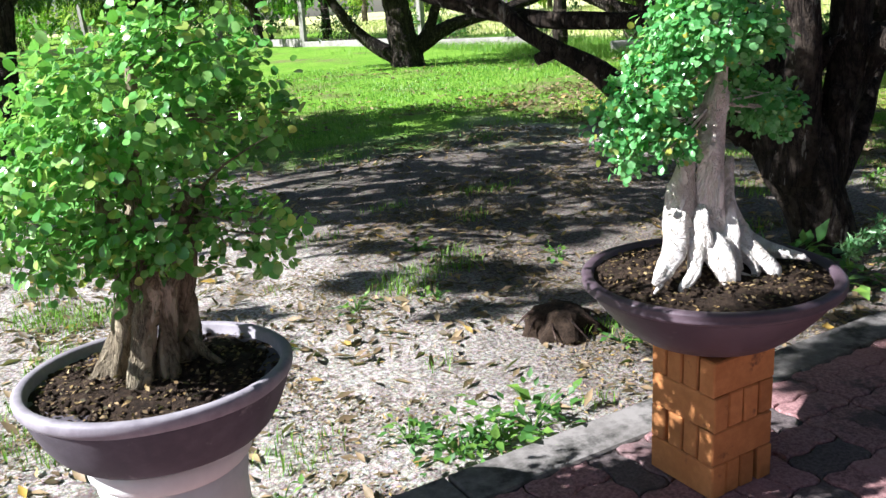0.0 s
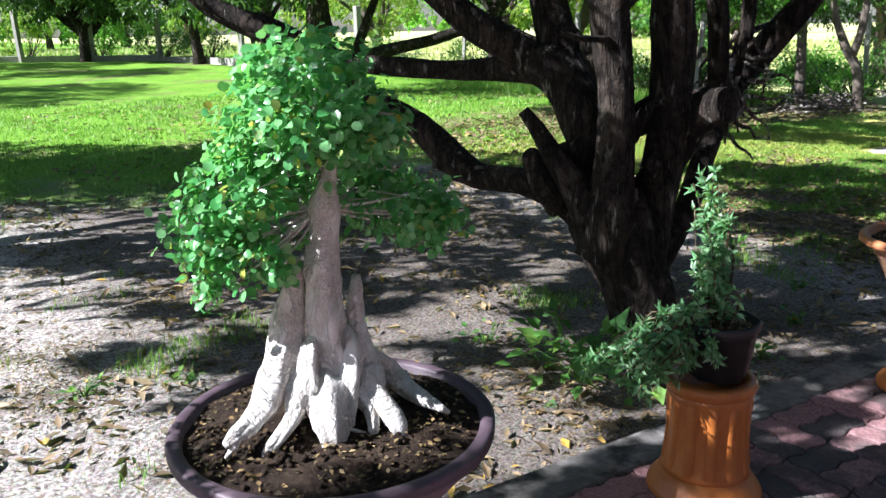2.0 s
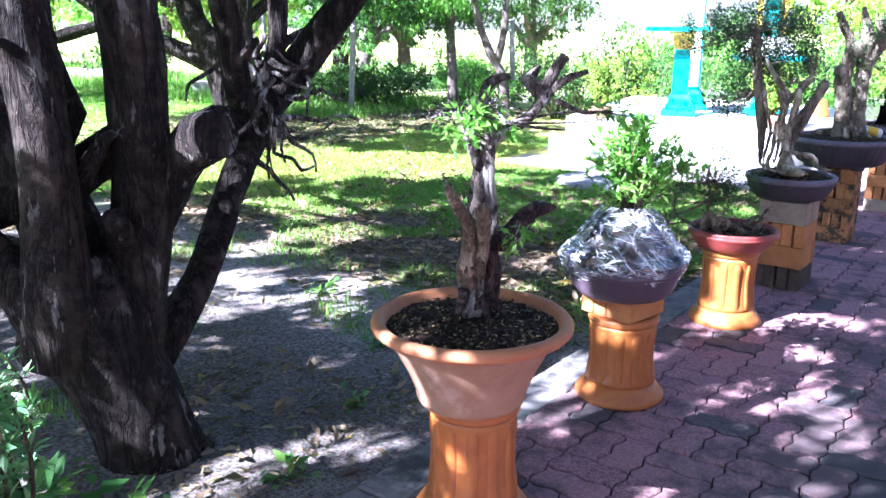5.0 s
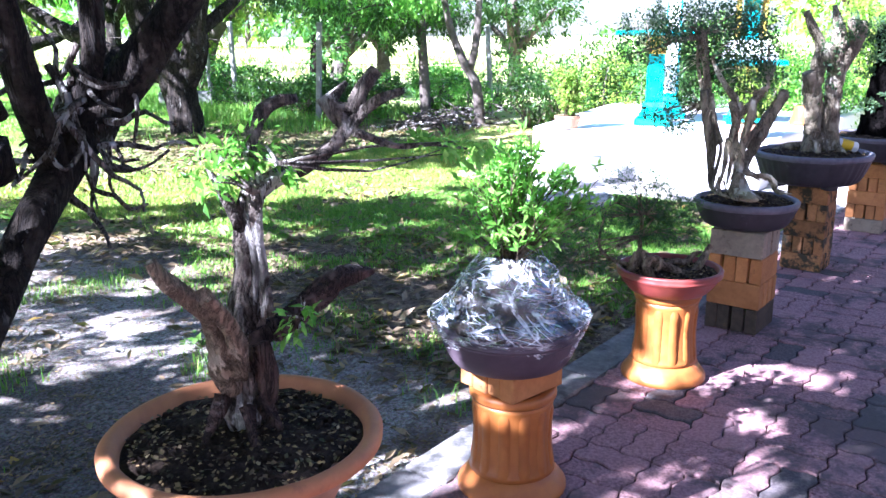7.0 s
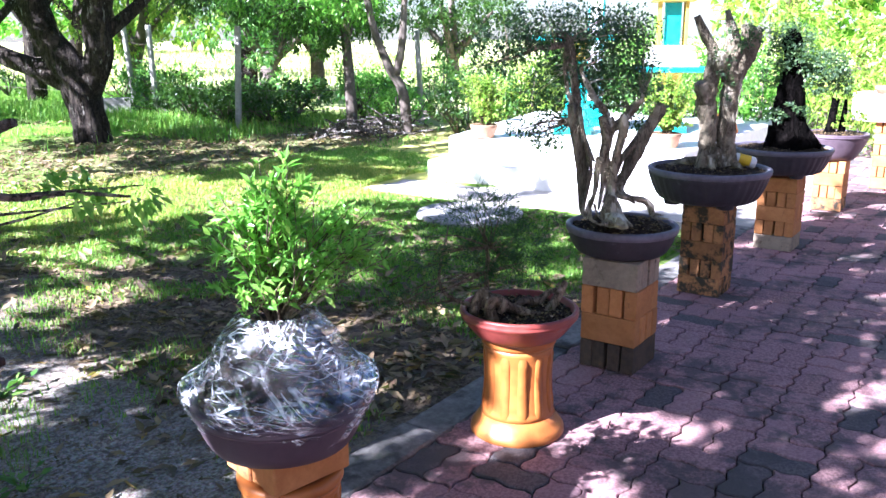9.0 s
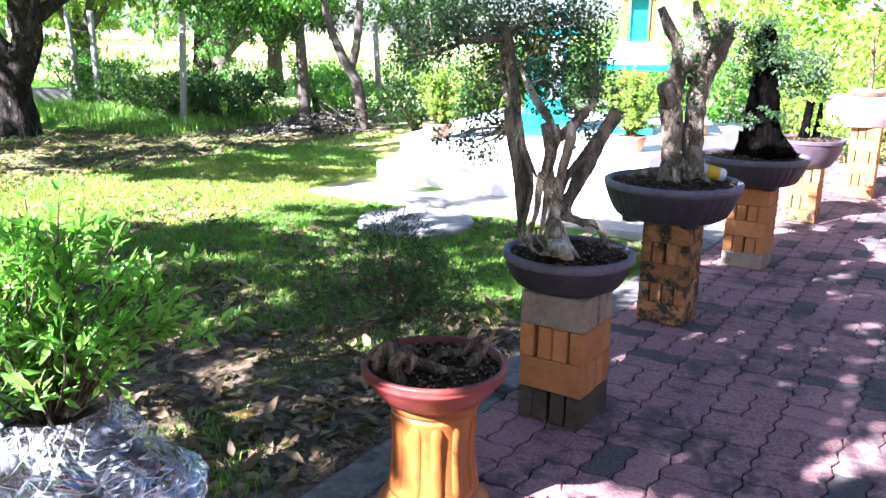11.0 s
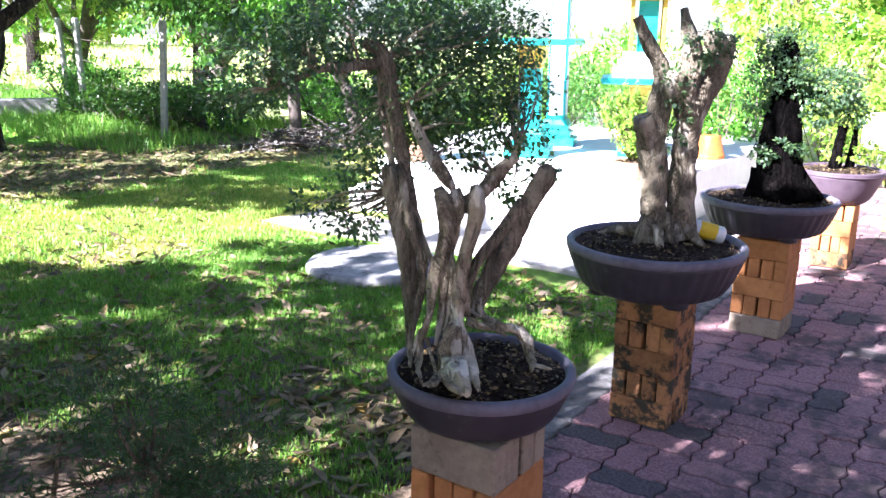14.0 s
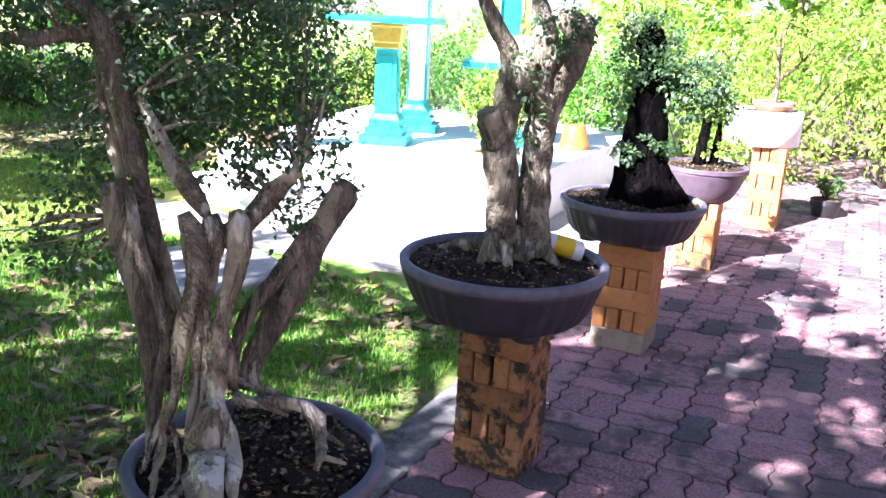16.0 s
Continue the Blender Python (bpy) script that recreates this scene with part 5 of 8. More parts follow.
# seventh: fused ropy strands, cut stubs and arching roots
STEMS, SIDES = [], []
STEMS += drawn(-53.5, (-0.076, 1.036, 0, 0.0103), (-0.096, 1.062, 0.02, 0.0164), (-0.121, 1.098, 0.03, 0.0156), (-0.146, 1.138, 0.05, 0.0122), (-0.166, 1.179, 0.06, 0.0087), (-0.187, 1.221, 0.07, 0.0061))
STEMS += drawn(-53.5, (-0.055, 0.990, 0, 0.0173), (-0.026, 1.010, 0.01, 0.0165), (0.008, 1.038, 0.03, 0.0167), (0.047, 1.080, 0.05, 0.0159), (0.076, 1.101, 0.06, 0.0115))
STEMS += drawn(-53.5, (-0.028, 1.048, -0.02, 0.0085), (-0.022, 1.030, -0.025, 0.0153), (-0.018, 0.998, -0.03, 0.0187), (-0.024, 0.960, -0.03, 0.0179), (-0.037, 0.916, -0.035, 0.0163), (-0.050, 0.867, -0.04, 0.0146), (-0.059, 0.811, -0.045, 0.0147), (-0.062, 0.761, -0.05, 0.0157), (-0.067, 0.718, -0.06, 0.0139))
STEMS += drawn(-53.5, (-0.111, 1.040, -0.01, 0.0094), (-0.100, 1.015, -0.015, 0.0171), (-0.091, 0.978, -0.02, 0.0188), (-0.090, 0.934, -0.025, 0.0155), (-0.100, 0.891, -0.03, 0.0121), (-0.109, 0.847, -0.035, 0.0112), (-0.119, 0.797, -0.04, 0.0096), (-0.128, 0.748, -0.05, 0.0087), (-0.144, 0.697, -0.06, 0.0078), (-0.157, 0.640, -0.072, 0.0061), (-0.146, 0.640, -0.207, 0.0040))
STEMS += drawn(-53.5, (-0.069, 1.034, 0, 0.0129), (-0.064, 1.001, 0, 0.0207), (-0.070, 0.950, 0, 0.0157), (-0.080, 0.902, -0.01, 0.0122), (-0.088, 0.859, -0.02, 0.0113), (-0.092, 0.811, -0.03, 0.0114), (-0.097, 0.754, -0.035, 0.0097), (-0.105, 0.703, -0.04, 0.0079), (-0.113, 0.665, -0.05, 0.0044))
STEMS += drawn(-53.5, (-0.118, 0.876, -0.02, 0.0070), (-0.125, 0.827, -0.03, 0.0087), (-0.127, 0.771, -0.035, 0.0088), (-0.131, 0.720, -0.04, 0.0079), (-0.147, 0.679, -0.055, 0.0061), (-0.149, 0.640, -0.084, 0.0052), (-0.157, 0.640, -0.15, 0.0033))
STEMS += drawn(-53.5, (-0.079, 0.895, -0.025, 0.0069), (-0.075, 0.842, -0.035, 0.0069), (-0.079, 0.786, -0.04, 0.0070), (-0.083, 0.729, -0.045, 0.0070), (-0.095, 0.690, -0.05, 0.0053))
STEMS += drawn(-53.5, (-0.147, 0.707, -0.05, 0.0053), (-0.162, 0.670, -0.06, 0.0052), (-0.174, 0.640, -0.073, 0.0044), (-0.172, 0.640, -0.118, 0.0034))
STEMS += drawn(-53.5, (-0.063, 0.853, 0, 0.0080), (-0.048, 0.806, 0, 0.0089), (-0.043, 0.758, 0, 0.0090), (-0.038, 0.724, -0.01, 0.0072))
STEMS += drawn(-53.5, (-0.134, 0.693, -0.07, 0.0052), (-0.125, 0.656, -0.08, 0.0043), (-0.114, 0.640, -0.149, 0.0042), (-0.126, 0.640, -0.207, 0.0048), (-0.142, 0.640, -0.223, 0.0032))
STEMS += drawn(-53.5, (-0.062, 0.734, -0.06, 0.0113), (-0.068, 0.713, -0.075, 0.0224), (-0.078, 0.679, -0.085, 0.0302), (-0.079, 0.642, -0.09, 0.0329), (-0.069, 0.640, -0.159, 0.0298), (-0.056, 0.640, -0.221, 0.0191), (-0.048, 0.640, -0.27, 0.0062))
STEMS += drawn(-53.5, (-0.053, 0.717, -0.07, 0.0087), (-0.041, 0.675, -0.08, 0.0139), (-0.033, 0.640, -0.115, 0.0145), (-0.027, 0.640, -0.193, 0.0089), (-0.022, 0.640, -0.247, 0.0039))
STEMS += drawn(-53.5, (-0.099, 0.640, -0.149, 0.0100), (-0.088, 0.640, -0.206, 0.0088), (-0.072, 0.640, -0.244, 0.0070), (-0.058, 0.640, -0.27, 0.0038))
STEMS += drawn(-53.5, (-0.104, 0.640, -0.18, 0.0057), (-0.116, 0.640, -0.214, 0.0056), (-0.132, 0.640, -0.226, 0.0032))
STEMS += drawn(-53.5, (-0.043, 0.736, 0.01, 0.0082), (-0.011, 0.721, 0.01, 0.0082), (0.023, 0.709, 0.01, 0.0073), (0.058, 0.692, 0.01, 0.0055), (0.087, 0.677, 0.01, 0.0028))
STEMS += drawn(-53.5, (-0.039, 0.718, -0.03, 0.0089), (0.003, 0.707, -0.03, 0.0098), (0.048, 0.705, -0.03, 0.0107), (0.085, 0.696, -0.03, 0.0125), (0.107, 0.672, -0.03, 0.0126), (0.112, 0.640, -0.041, 0.0099), (0.112, 0.640, -0.1, 0.0078), (0.104, 0.640, -0.144, 0.0034))
STEMS += drawn(-53.5, (0.104, 0.650, -0.02, 0.0054), (0.126, 0.640, -0.034, 0.0045), (0.151, 0.640, -0.071, 0.0026))
STEMS += drawn(-53.5, (0.113, 0.640, -0.105, 0.0052), (0.133, 0.640, -0.117, 0.0043), (0.152, 0.640, -0.13, 0.0025))
STEMS += drawn(-53.5, (-0.038, 0.724, -0.02, 0.0062), (-0.005, 0.716, -0.04, 0.0053), (0.028, 0.705, -0.05, 0.0044), (0.056, 0.691, -0.05, 0.0026))
SIDES.append(drawn(-53.5, (-0.224, 1.085, 0.02, 0.0189), (-0.217, 1.057, 0.02, 0.0224), (-0.212, 1.026, 0.02, 0.0226), (-0.202, 0.970, 0.02, 0.0228), (-0.191, 0.913, 0.02, 0.0230), (-0.181, 0.845, 0.015, 0.0205), (-0.174, 0.776, 0.01, 0.0179), (-0.173, 0.708, 0, 0.0135), (-0.178, 0.656, -0.02, 0.0081), (-0.171, 0.640, -0.096, 0.0043)) + drawn(-53.5, (-0.195, 1.074, 0, 0.0085), (-0.186, 1.011, -0.01, 0.0094), (-0.175, 0.945, -0.01, 0.0104), (-0.155, 0.892, -0.02, 0.0095), (-0.145, 0.827, -0.03, 0.0087), (-0.157, 0.761, -0.04, 0.0079), (-0.172, 0.694, -0.05, 0.0061), (-0.176, 0.640, -0.061, 0.0035)))
SIDES.append(drawn(-53.5, (-0.291, 1.359, 0.07, 0.0059), (-0.276, 1.358, 0.07, 0.0119), (-0.253, 1.350, 0.07, 0.0161), (-0.237, 1.328, 0.07, 0.0196), (-0.229, 1.289, 0.07, 0.0206), (-0.221, 1.241, 0.07, 0.0190), (-0.209, 1.182, 0.07, 0.0175), (-0.197, 1.116, 0.075, 0.0177), (-0.189, 1.047, 0.08, 0.0170), (-0.176, 0.978, 0.08, 0.0172), (-0.161, 0.907, 0.08, 0.0165), (-0.148, 0.851, 0.07, 0.0138), (-0.148, 0.781, 0.06, 0.0111), (-0.162, 0.698, 0.05, 0.0084)) + drawn(-53.5, (-0.250, 1.288, 0.08, 0.0052), (-0.246, 1.234, 0.08, 0.0070), (-0.238, 1.169, 0.08, 0.0079), (-0.228, 1.116, 0.07, 0.0088), (-0.217, 1.073, 0.06, 0.0079), (-0.201, 1.017, 0.06, 0.0080), (-0.183, 0.960, 0.06, 0.0090), (-0.151, 0.893, 0.05, 0.0081), (-0.137, 0.834, 0.05, 0.0064)) + drawn(-53.5, (-0.231, 1.322, 0.07, 0.0136), (-0.257, 1.315, 0.06, 0.0119), (-0.292, 1.311, 0.05, 0.0118), (-0.324, 1.304, 0.03, 0.0108), (-0.358, 1.306, 0.01, 0.0098), (-0.391, 1.298, -0.01, 0.0073), (-0.434, 1.279, -0.02, 0.0064), (-0.484, 1.264, -0.02, 0.0048), (-0.544, 1.252, -0.02, 0.0032), (-0.605, 1.234, -0.02, 0.0020)) + drawn(-53.5, (-0.176, 0.994, 0.04, 0.0062), (-0.162, 0.945, 0.03, 0.0062), (-0.138, 0.888, 0.03, 0.0071), (-0.121, 0.849, 0.02, 0.0054)))
SIDES.append(drawn(-53.5, (0.162, 1.079, 0.07, 0.0134), (0.153, 1.063, 0.07, 0.0234), (0.135, 1.028, 0.07, 0.0253), (0.105, 0.976, 0.07, 0.0264), (0.075, 0.916, 0.07, 0.0266), (0.045, 0.858, 0.06, 0.0257), (0.016, 0.800, 0.05, 0.0221), (-0.010, 0.752, 0.04, 0.0166), (-0.025, 0.707, 0.03, 0.0111)) + drawn(-53.5, (0.094, 0.998, 0.05, 0.0098), (0.060, 0.946, 0.045, 0.0126), (0.017, 0.888, 0.04, 0.0135), (-0.016, 0.843, 0.03, 0.0135), (-0.033, 0.799, 0.02, 0.0117), (-0.039, 0.754, 0.01, 0.0090), (-0.040, 0.722, 0, 0.0063)) + drawn(-53.5, (0.054, 0.856, 0.05, 0.0101), (0.030, 0.804, 0.04, 0.0119), (0.006, 0.765, 0.03, 0.0110), (-0.007, 0.732, 0.02, 0.0100), (0.012, 0.706, 0.01, 0.0091), (0.037, 0.689, 0, 0.0064), (0.049, 0.679, 0, 0.0036)))
ropy = bonsai(6.906, 1.457, "old bonsai with several fused grey stems and dark small leaves", STEMS, BARK_ROPE,
       tufts(-53.5, (-0.141, 1.284, 0.2, 0.151, 0.128), (-0.002, 1.289, 0.2, 0.128, 0.117), (-0.034, 1.165, 0.16, 0.139, 0.070), (-0.140, 1.386, 0.18, 0.170, 0.079), (0.018, 1.391, 0.2, 0.126, 0.069), (-0.287, 1.157, 0.16, 0.081, 0.104), (-0.289, 1.040, 0.16, 0.082, 0.070), (-0.184, 1.218, 0.16, 0.103, 0.103), (-0.346, 1.399, 0.1, 0.139, 0.064), (-0.427, 1.326, 0, 0.111, 0.051), (-0.544, 1.264, -0.02, 0.111, 0.045), (-0.490, 1.373, 0.05, 0.124, 0.052), (-0.319, 0.935, 0.12, 0.081, 0.041), (-0.410, 0.974, 0.12, 0.069, 0.029), (0.090, 1.156, 0.08, 0.067, 0.044), (0.140, 1.063, 0.1, 0.046, 0.034), (0.050, 1.026, 0.1, 0.057, 0.046), (-0.077, 1.088, 0.12, 0.069, 0.034), (0.114, 1.250, 0.16, 0.057, 0.069)),
       "dense small dark leaves", LEAF_DARK, 16000, 0.0145, 107, 0.65, 150, [tufts(-53.5, q + (0.1, 0.1))[0][0] for q in ((-0.127, 1.103, 0.03), (-0.157, 1.163, 0.06), (-0.187, 1.221, 0.07), (-0.218, 1.235, 0.08), (-0.237, 1.330, 0.07), (-0.292, 1.311, 0.05), (-0.391, 1.298, -0.01), (-0.484, 1.264, -0.02), (0.076, 1.101, 0.06), (0.025, 1.061, 0.04), (0.147, 1.069, 0.07), (-0.207, 1.017, 0.06))], 0.62, 10, 0.15, 0.26, 18, freq=26.0)
for rows in SIDES:
    part("side_stem", limbs(rows, 18, 0.016, 0.26, 0.13, 22.0), BARK_STEM, ropy, "grey-brown side stem with a cut end")

# eighth: twin trunks with cut tops
STEMS = []
STEMS += drawn(-69.0, (-0.011, 0.673, 0, 0.0631), (-0.012, 0.755, 0, 0.0493), (-0.024, 0.927, 0, 0.0449), (-0.037, 1.02, 0, 0.0502), (-0.025, 1.104, 0, 0.0387), (-0.013, 1.195, 0, 0.042), (-0.024, 1.275, 0, 0.029), (-0.073, 1.367, -0.02, 0.0243), (-0.116, 1.446, -0.03, 0.0196))
STEMS += drawn(-69.0, (-0.044, 1.022, -0.02, 0.0351), (-0.065, 1.088, -0.04, 0.0365), (-0.076, 1.123, -0.05, 0.0309))
STEMS += drawn(-69.0, (0.098, 0.691, 0.04, 0.0574), (0.075, 0.81, 0.04, 0.0437), (0.075, 0.963, 0.04, 0.0468), (0.078, 1.066, 0.04, 0.0483), (0.098, 1.168, 0.03, 0.0494), (0.143, 1.25, 0.03, 0.0398), (0.167, 1.333, 0.03, 0.043), (0.172, 1.395, 0.03, 0.0338))
STEMS += drawn(-69.0, (0.077, 1.123, 0.02, 0.0422), (0.059, 1.214, 0, 0.0434), (0.072, 1.32, 0.01, 0.0395), (0.052, 1.407, 0.02, 0.0233), (0.035, 1.478, 0.03, 0.0125))
STEMS += drawn(-69.0, (0.156, 1.338, 0.02, 0.0268), (0.132, 1.373, 0.01, 0.0267), (0.116, 1.405, 0, 0.0195))
STEMS += drawn(-69.0, (0.016, 1.188, -0.02, 0.0308), (0.019, 1.242, -0.05, 0.0374), (0.027, 1.269, -0.06, 0.0265))
STEMS += drawn(-69.0, (-0.03, 0.76, -0.03, 0.0282), (-0.052, 0.704, -0.06, 0.0206), (-0.08, 0.655, -0.09, 0.0093))
STEMS += drawn(-69.0, (-0, 0.745, -0.04, 0.0243), (0.011, 0.695, -0.07, 0.0186), (0.019, 0.658, -0.1, 0.0111))
STEMS += drawn(-69.0, (0.022, 0.781, -0.02, 0.0187), (0.044, 0.731, -0.05, 0.0149), (0.05, 0.697, -0.08, 0.0074))
STEMS += drawn(-69.0, (-0.033, 0.703, 0.05, 0.0291), (-0.125, 0.693, 0.08, 0.0257), (-0.203, 0.663, 0.1, 0.0161))
STEMS += drawn(-69.0, (0.098, 0.738, 0.02, 0.0284), (0.132, 0.702, -0.02, 0.0187), (0.163, 0.683, -0.05, 0.0083))
STEMS += drawn(-69.0, (0.071, 0.736, 0.02, 0.0266), (0.061, 0.696, -0.02, 0.0188), (0.07, 0.666, -0.05, 0.0093))
bonsai(8.068, 1.471, "pruned twin-trunk bonsai with stubby cut tops", STEMS, BARK_STEM,
       tufts(-69, (0.02, 1.22, -0.05, 0.05, 0.08), (0.10, 1.36, -0.02, 0.08, 0.06), (0.06, 1.08, -0.04, 0.03, 0.08), (0.0, 1.02, -0.03, 0.02, 0.07), (0.16, 1.38, 0.0, 0.05, 0.05)),
       "sparse small dark sprouts", LEAF_DARK, 700, 0.018, 108, 0.6, 10, ((0.03, -0.04, 1.15),), 0.5, 7, 0.07, 0.24, 22, freq=18.0)

# ninth: black cone of a trunk
STEMS = []
STEMS += drawn(-76.5, (0.057, 0.645, 0, 0.17), (0.047, 0.696, 0, 0.140), (0.034, 0.772, 0, 0.112), (0.025, 0.861, 0, 0.096), (0.023, 0.975, 0, 0.080), (0.024, 1.099, 0, 0.070), (0.017, 1.222, 0, 0.058), (0.004, 1.33, 0, 0.0518), (-0.007, 1.395, 0, 0.0246))
STEMS += drawn(-76.5, (-0.035, 0.77, -0.02, 0.0511), (-0.078, 0.681, -0.05, 0.0333), (-0.111, 0.645, -0.08, 0.0128))
STEMS += drawn(-76.5, (0.093, 0.779, -0.02, 0.0504), (0.168, 0.711, -0.04, 0.035), (0.228, 0.669, -0.06, 0.0149))
STEMS += drawn(-76.5, (0.026, 0.755, -0.06, 0.0503), (0.023, 0.674, -0.11, 0.0325), (0.015, 0.635, -0.14, 0.0124))
STEMS += drawn(-76.5, (0.054, 1.051, 0, 0.0325), (0.113, 1.129, -0.05, 0.0195), (0.197, 1.156, -0.06, 0.0096))
bonsai(9.354, 1.408, "bonsai with a thick near-black trunk and dark foliage", STEMS, BARK_BLACK,
       tufts(-76.5, (0.0, 1.34, 0.0, 0.12, 0.09), (0.06, 1.20, -0.05, 0.10, 0.08), (0.22, 1.17, -0.05, 0.13, 0.09), (0.30, 1.08, -0.05, 0.08, 0.07), (0.17, 1.06, -0.05, 0.07, 0.05), (-0.06, 1.22, -0.04, 0.08, 0.07), (-0.07, 0.86, -0.08, 0.07, 0.035), (0.04, 0.91, -0.1, 0.05, 0.03), (0.14, 0.86, -0.04, 0.05, 0.04), (-0.10, 1.10, 0.0, 0.06, 0.05)),
       "dark small leaves", LEAF_DARK, 5200, 0.02, 109, 0.6, 40, ((0.02, -0.03, 1.2), (0.01, -0.02, 1.3)), 0.45, 16, 0.08, 0.2, 22, freq=12.0)

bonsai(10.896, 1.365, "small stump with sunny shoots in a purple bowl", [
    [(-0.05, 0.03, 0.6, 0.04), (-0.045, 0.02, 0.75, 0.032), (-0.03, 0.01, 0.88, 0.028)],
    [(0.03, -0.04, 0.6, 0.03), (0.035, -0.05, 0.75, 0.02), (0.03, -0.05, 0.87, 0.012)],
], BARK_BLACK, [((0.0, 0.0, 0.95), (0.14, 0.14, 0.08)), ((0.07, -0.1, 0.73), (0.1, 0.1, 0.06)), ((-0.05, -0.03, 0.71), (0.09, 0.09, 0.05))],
       "dark upper leaves and sunny shoots", LEAF_HEDGE, 1000, 0.028, 110, 0.5, 24, ((-0.03, 0.01, 0.85), (0.03, -0.05, 0.7)))

bonsai(12.33, 1.16, "thin young tree in a clay pot, yellowish leaves", [
    [(0, 0, 0.88, 0.025), (0.01, 0.0, 1.1, 0.016), (0.0, 0.02, 1.3, 0.012), (0.03, -0.03, 1.5, 0.006)],
    [(0.0, 0.0, 1.05, 0.012), (0.04, -0.14, 1.2, 0.008), (0.05, -0.22, 1.33, 0.004)],
], BARK_TAN, [((0.0, 0.0, 1.42), (0.28, 0.30, 0.10)), ((0.05, -0.2, 1.3), (0.14, 0.16, 0.08))],
       "yellow-green leaves", LEAF_HEDGE, 900, 0.035, 111, 0.4, 22, ((0, 0, 1.2), (0.04, -0.14, 1.2)))

leafy_shrub("small_shrub", 12.95, 0.72, 0.19, "small dark shrub in a black pot", sprays(SHRUB_RNG, (0, 0, 0), [((0, 0, 0.12), (0.14, 0.14, 0.09))], 26, 0.003), LEAF_MANGO, "dark leaves", 0.035, 0.4, 34, 312, BARK_TAN)

# can on the soil of the eighth pot
can = thing("drink_can", (8.165, 1.36, 0.795), "white and yellow drink can lying on the soil", "can")
can.matrix_world = look((8.185, 1.33, 0.775), (8.14, 1.42, 0.80))
part("body", lathe([(0.022, -0.06), (0.030, -0.056), (0.031, 0.056), (0.024, 0.064), (0.02, 0.062)], 28, lambda a, r, z: 0.003 * noise.noise((math.cos(a) * 2, math.sin(a) * 2, z * 40)), 0, 2), CAN_WHITE, can)
part("label_band", lathe([(0.0316, -0.028), (0.0322, -0.027), (0.0322, 0.032), (0.0316, 0.033)], 28, lambda a, r, z: 0.003 * noise.noise((math.cos(a) * 2, math.sin(a) * 2, z * 40)), 0, 2), CAN_YELLOW, can, "yellow printed band")

# ---- garden trees ----
def moved(blobs, dx, dy):
    return [((x + dx, y + dy, z), half) for (x, y, z), half in blobs]


def bough(tree, blobs, leaf, count, size, seed, clump=0.3, per=60, shell=0.0):
    """More leaves on a tree, as a bough of their own; most are unseen and placed for their shade."""
    return part("extra_leaves", crown_mesh("extra_leaves", seed, blobs, count, size, 0.32, clump, per, 0.15, 0.5, shell), leaf, tree)


def garden_tree(x, y, label, rows, bark, crowns, leaf, count, size, seed, width=0.32, name="mango_tree", segs=14, step=0.08, gnarl=0.1, ridge=0.035, hang=0.5, clump=0.3, per=20, turn=0.0, freq=5.0, shell=0.3):
    tree = thing(name, (x, y, rise(x, y) - 0.02), label, "tree", turn=turn)
    part("trunk", limbs(rows, segs, step, gnarl, ridge, freq), bark, tree)
    if crowns:
        part("crown", crown_mesh("crown", seed, crowns, count, size, width, clump, per, 0.15, hang, shell), leaf, tree)
    return tree


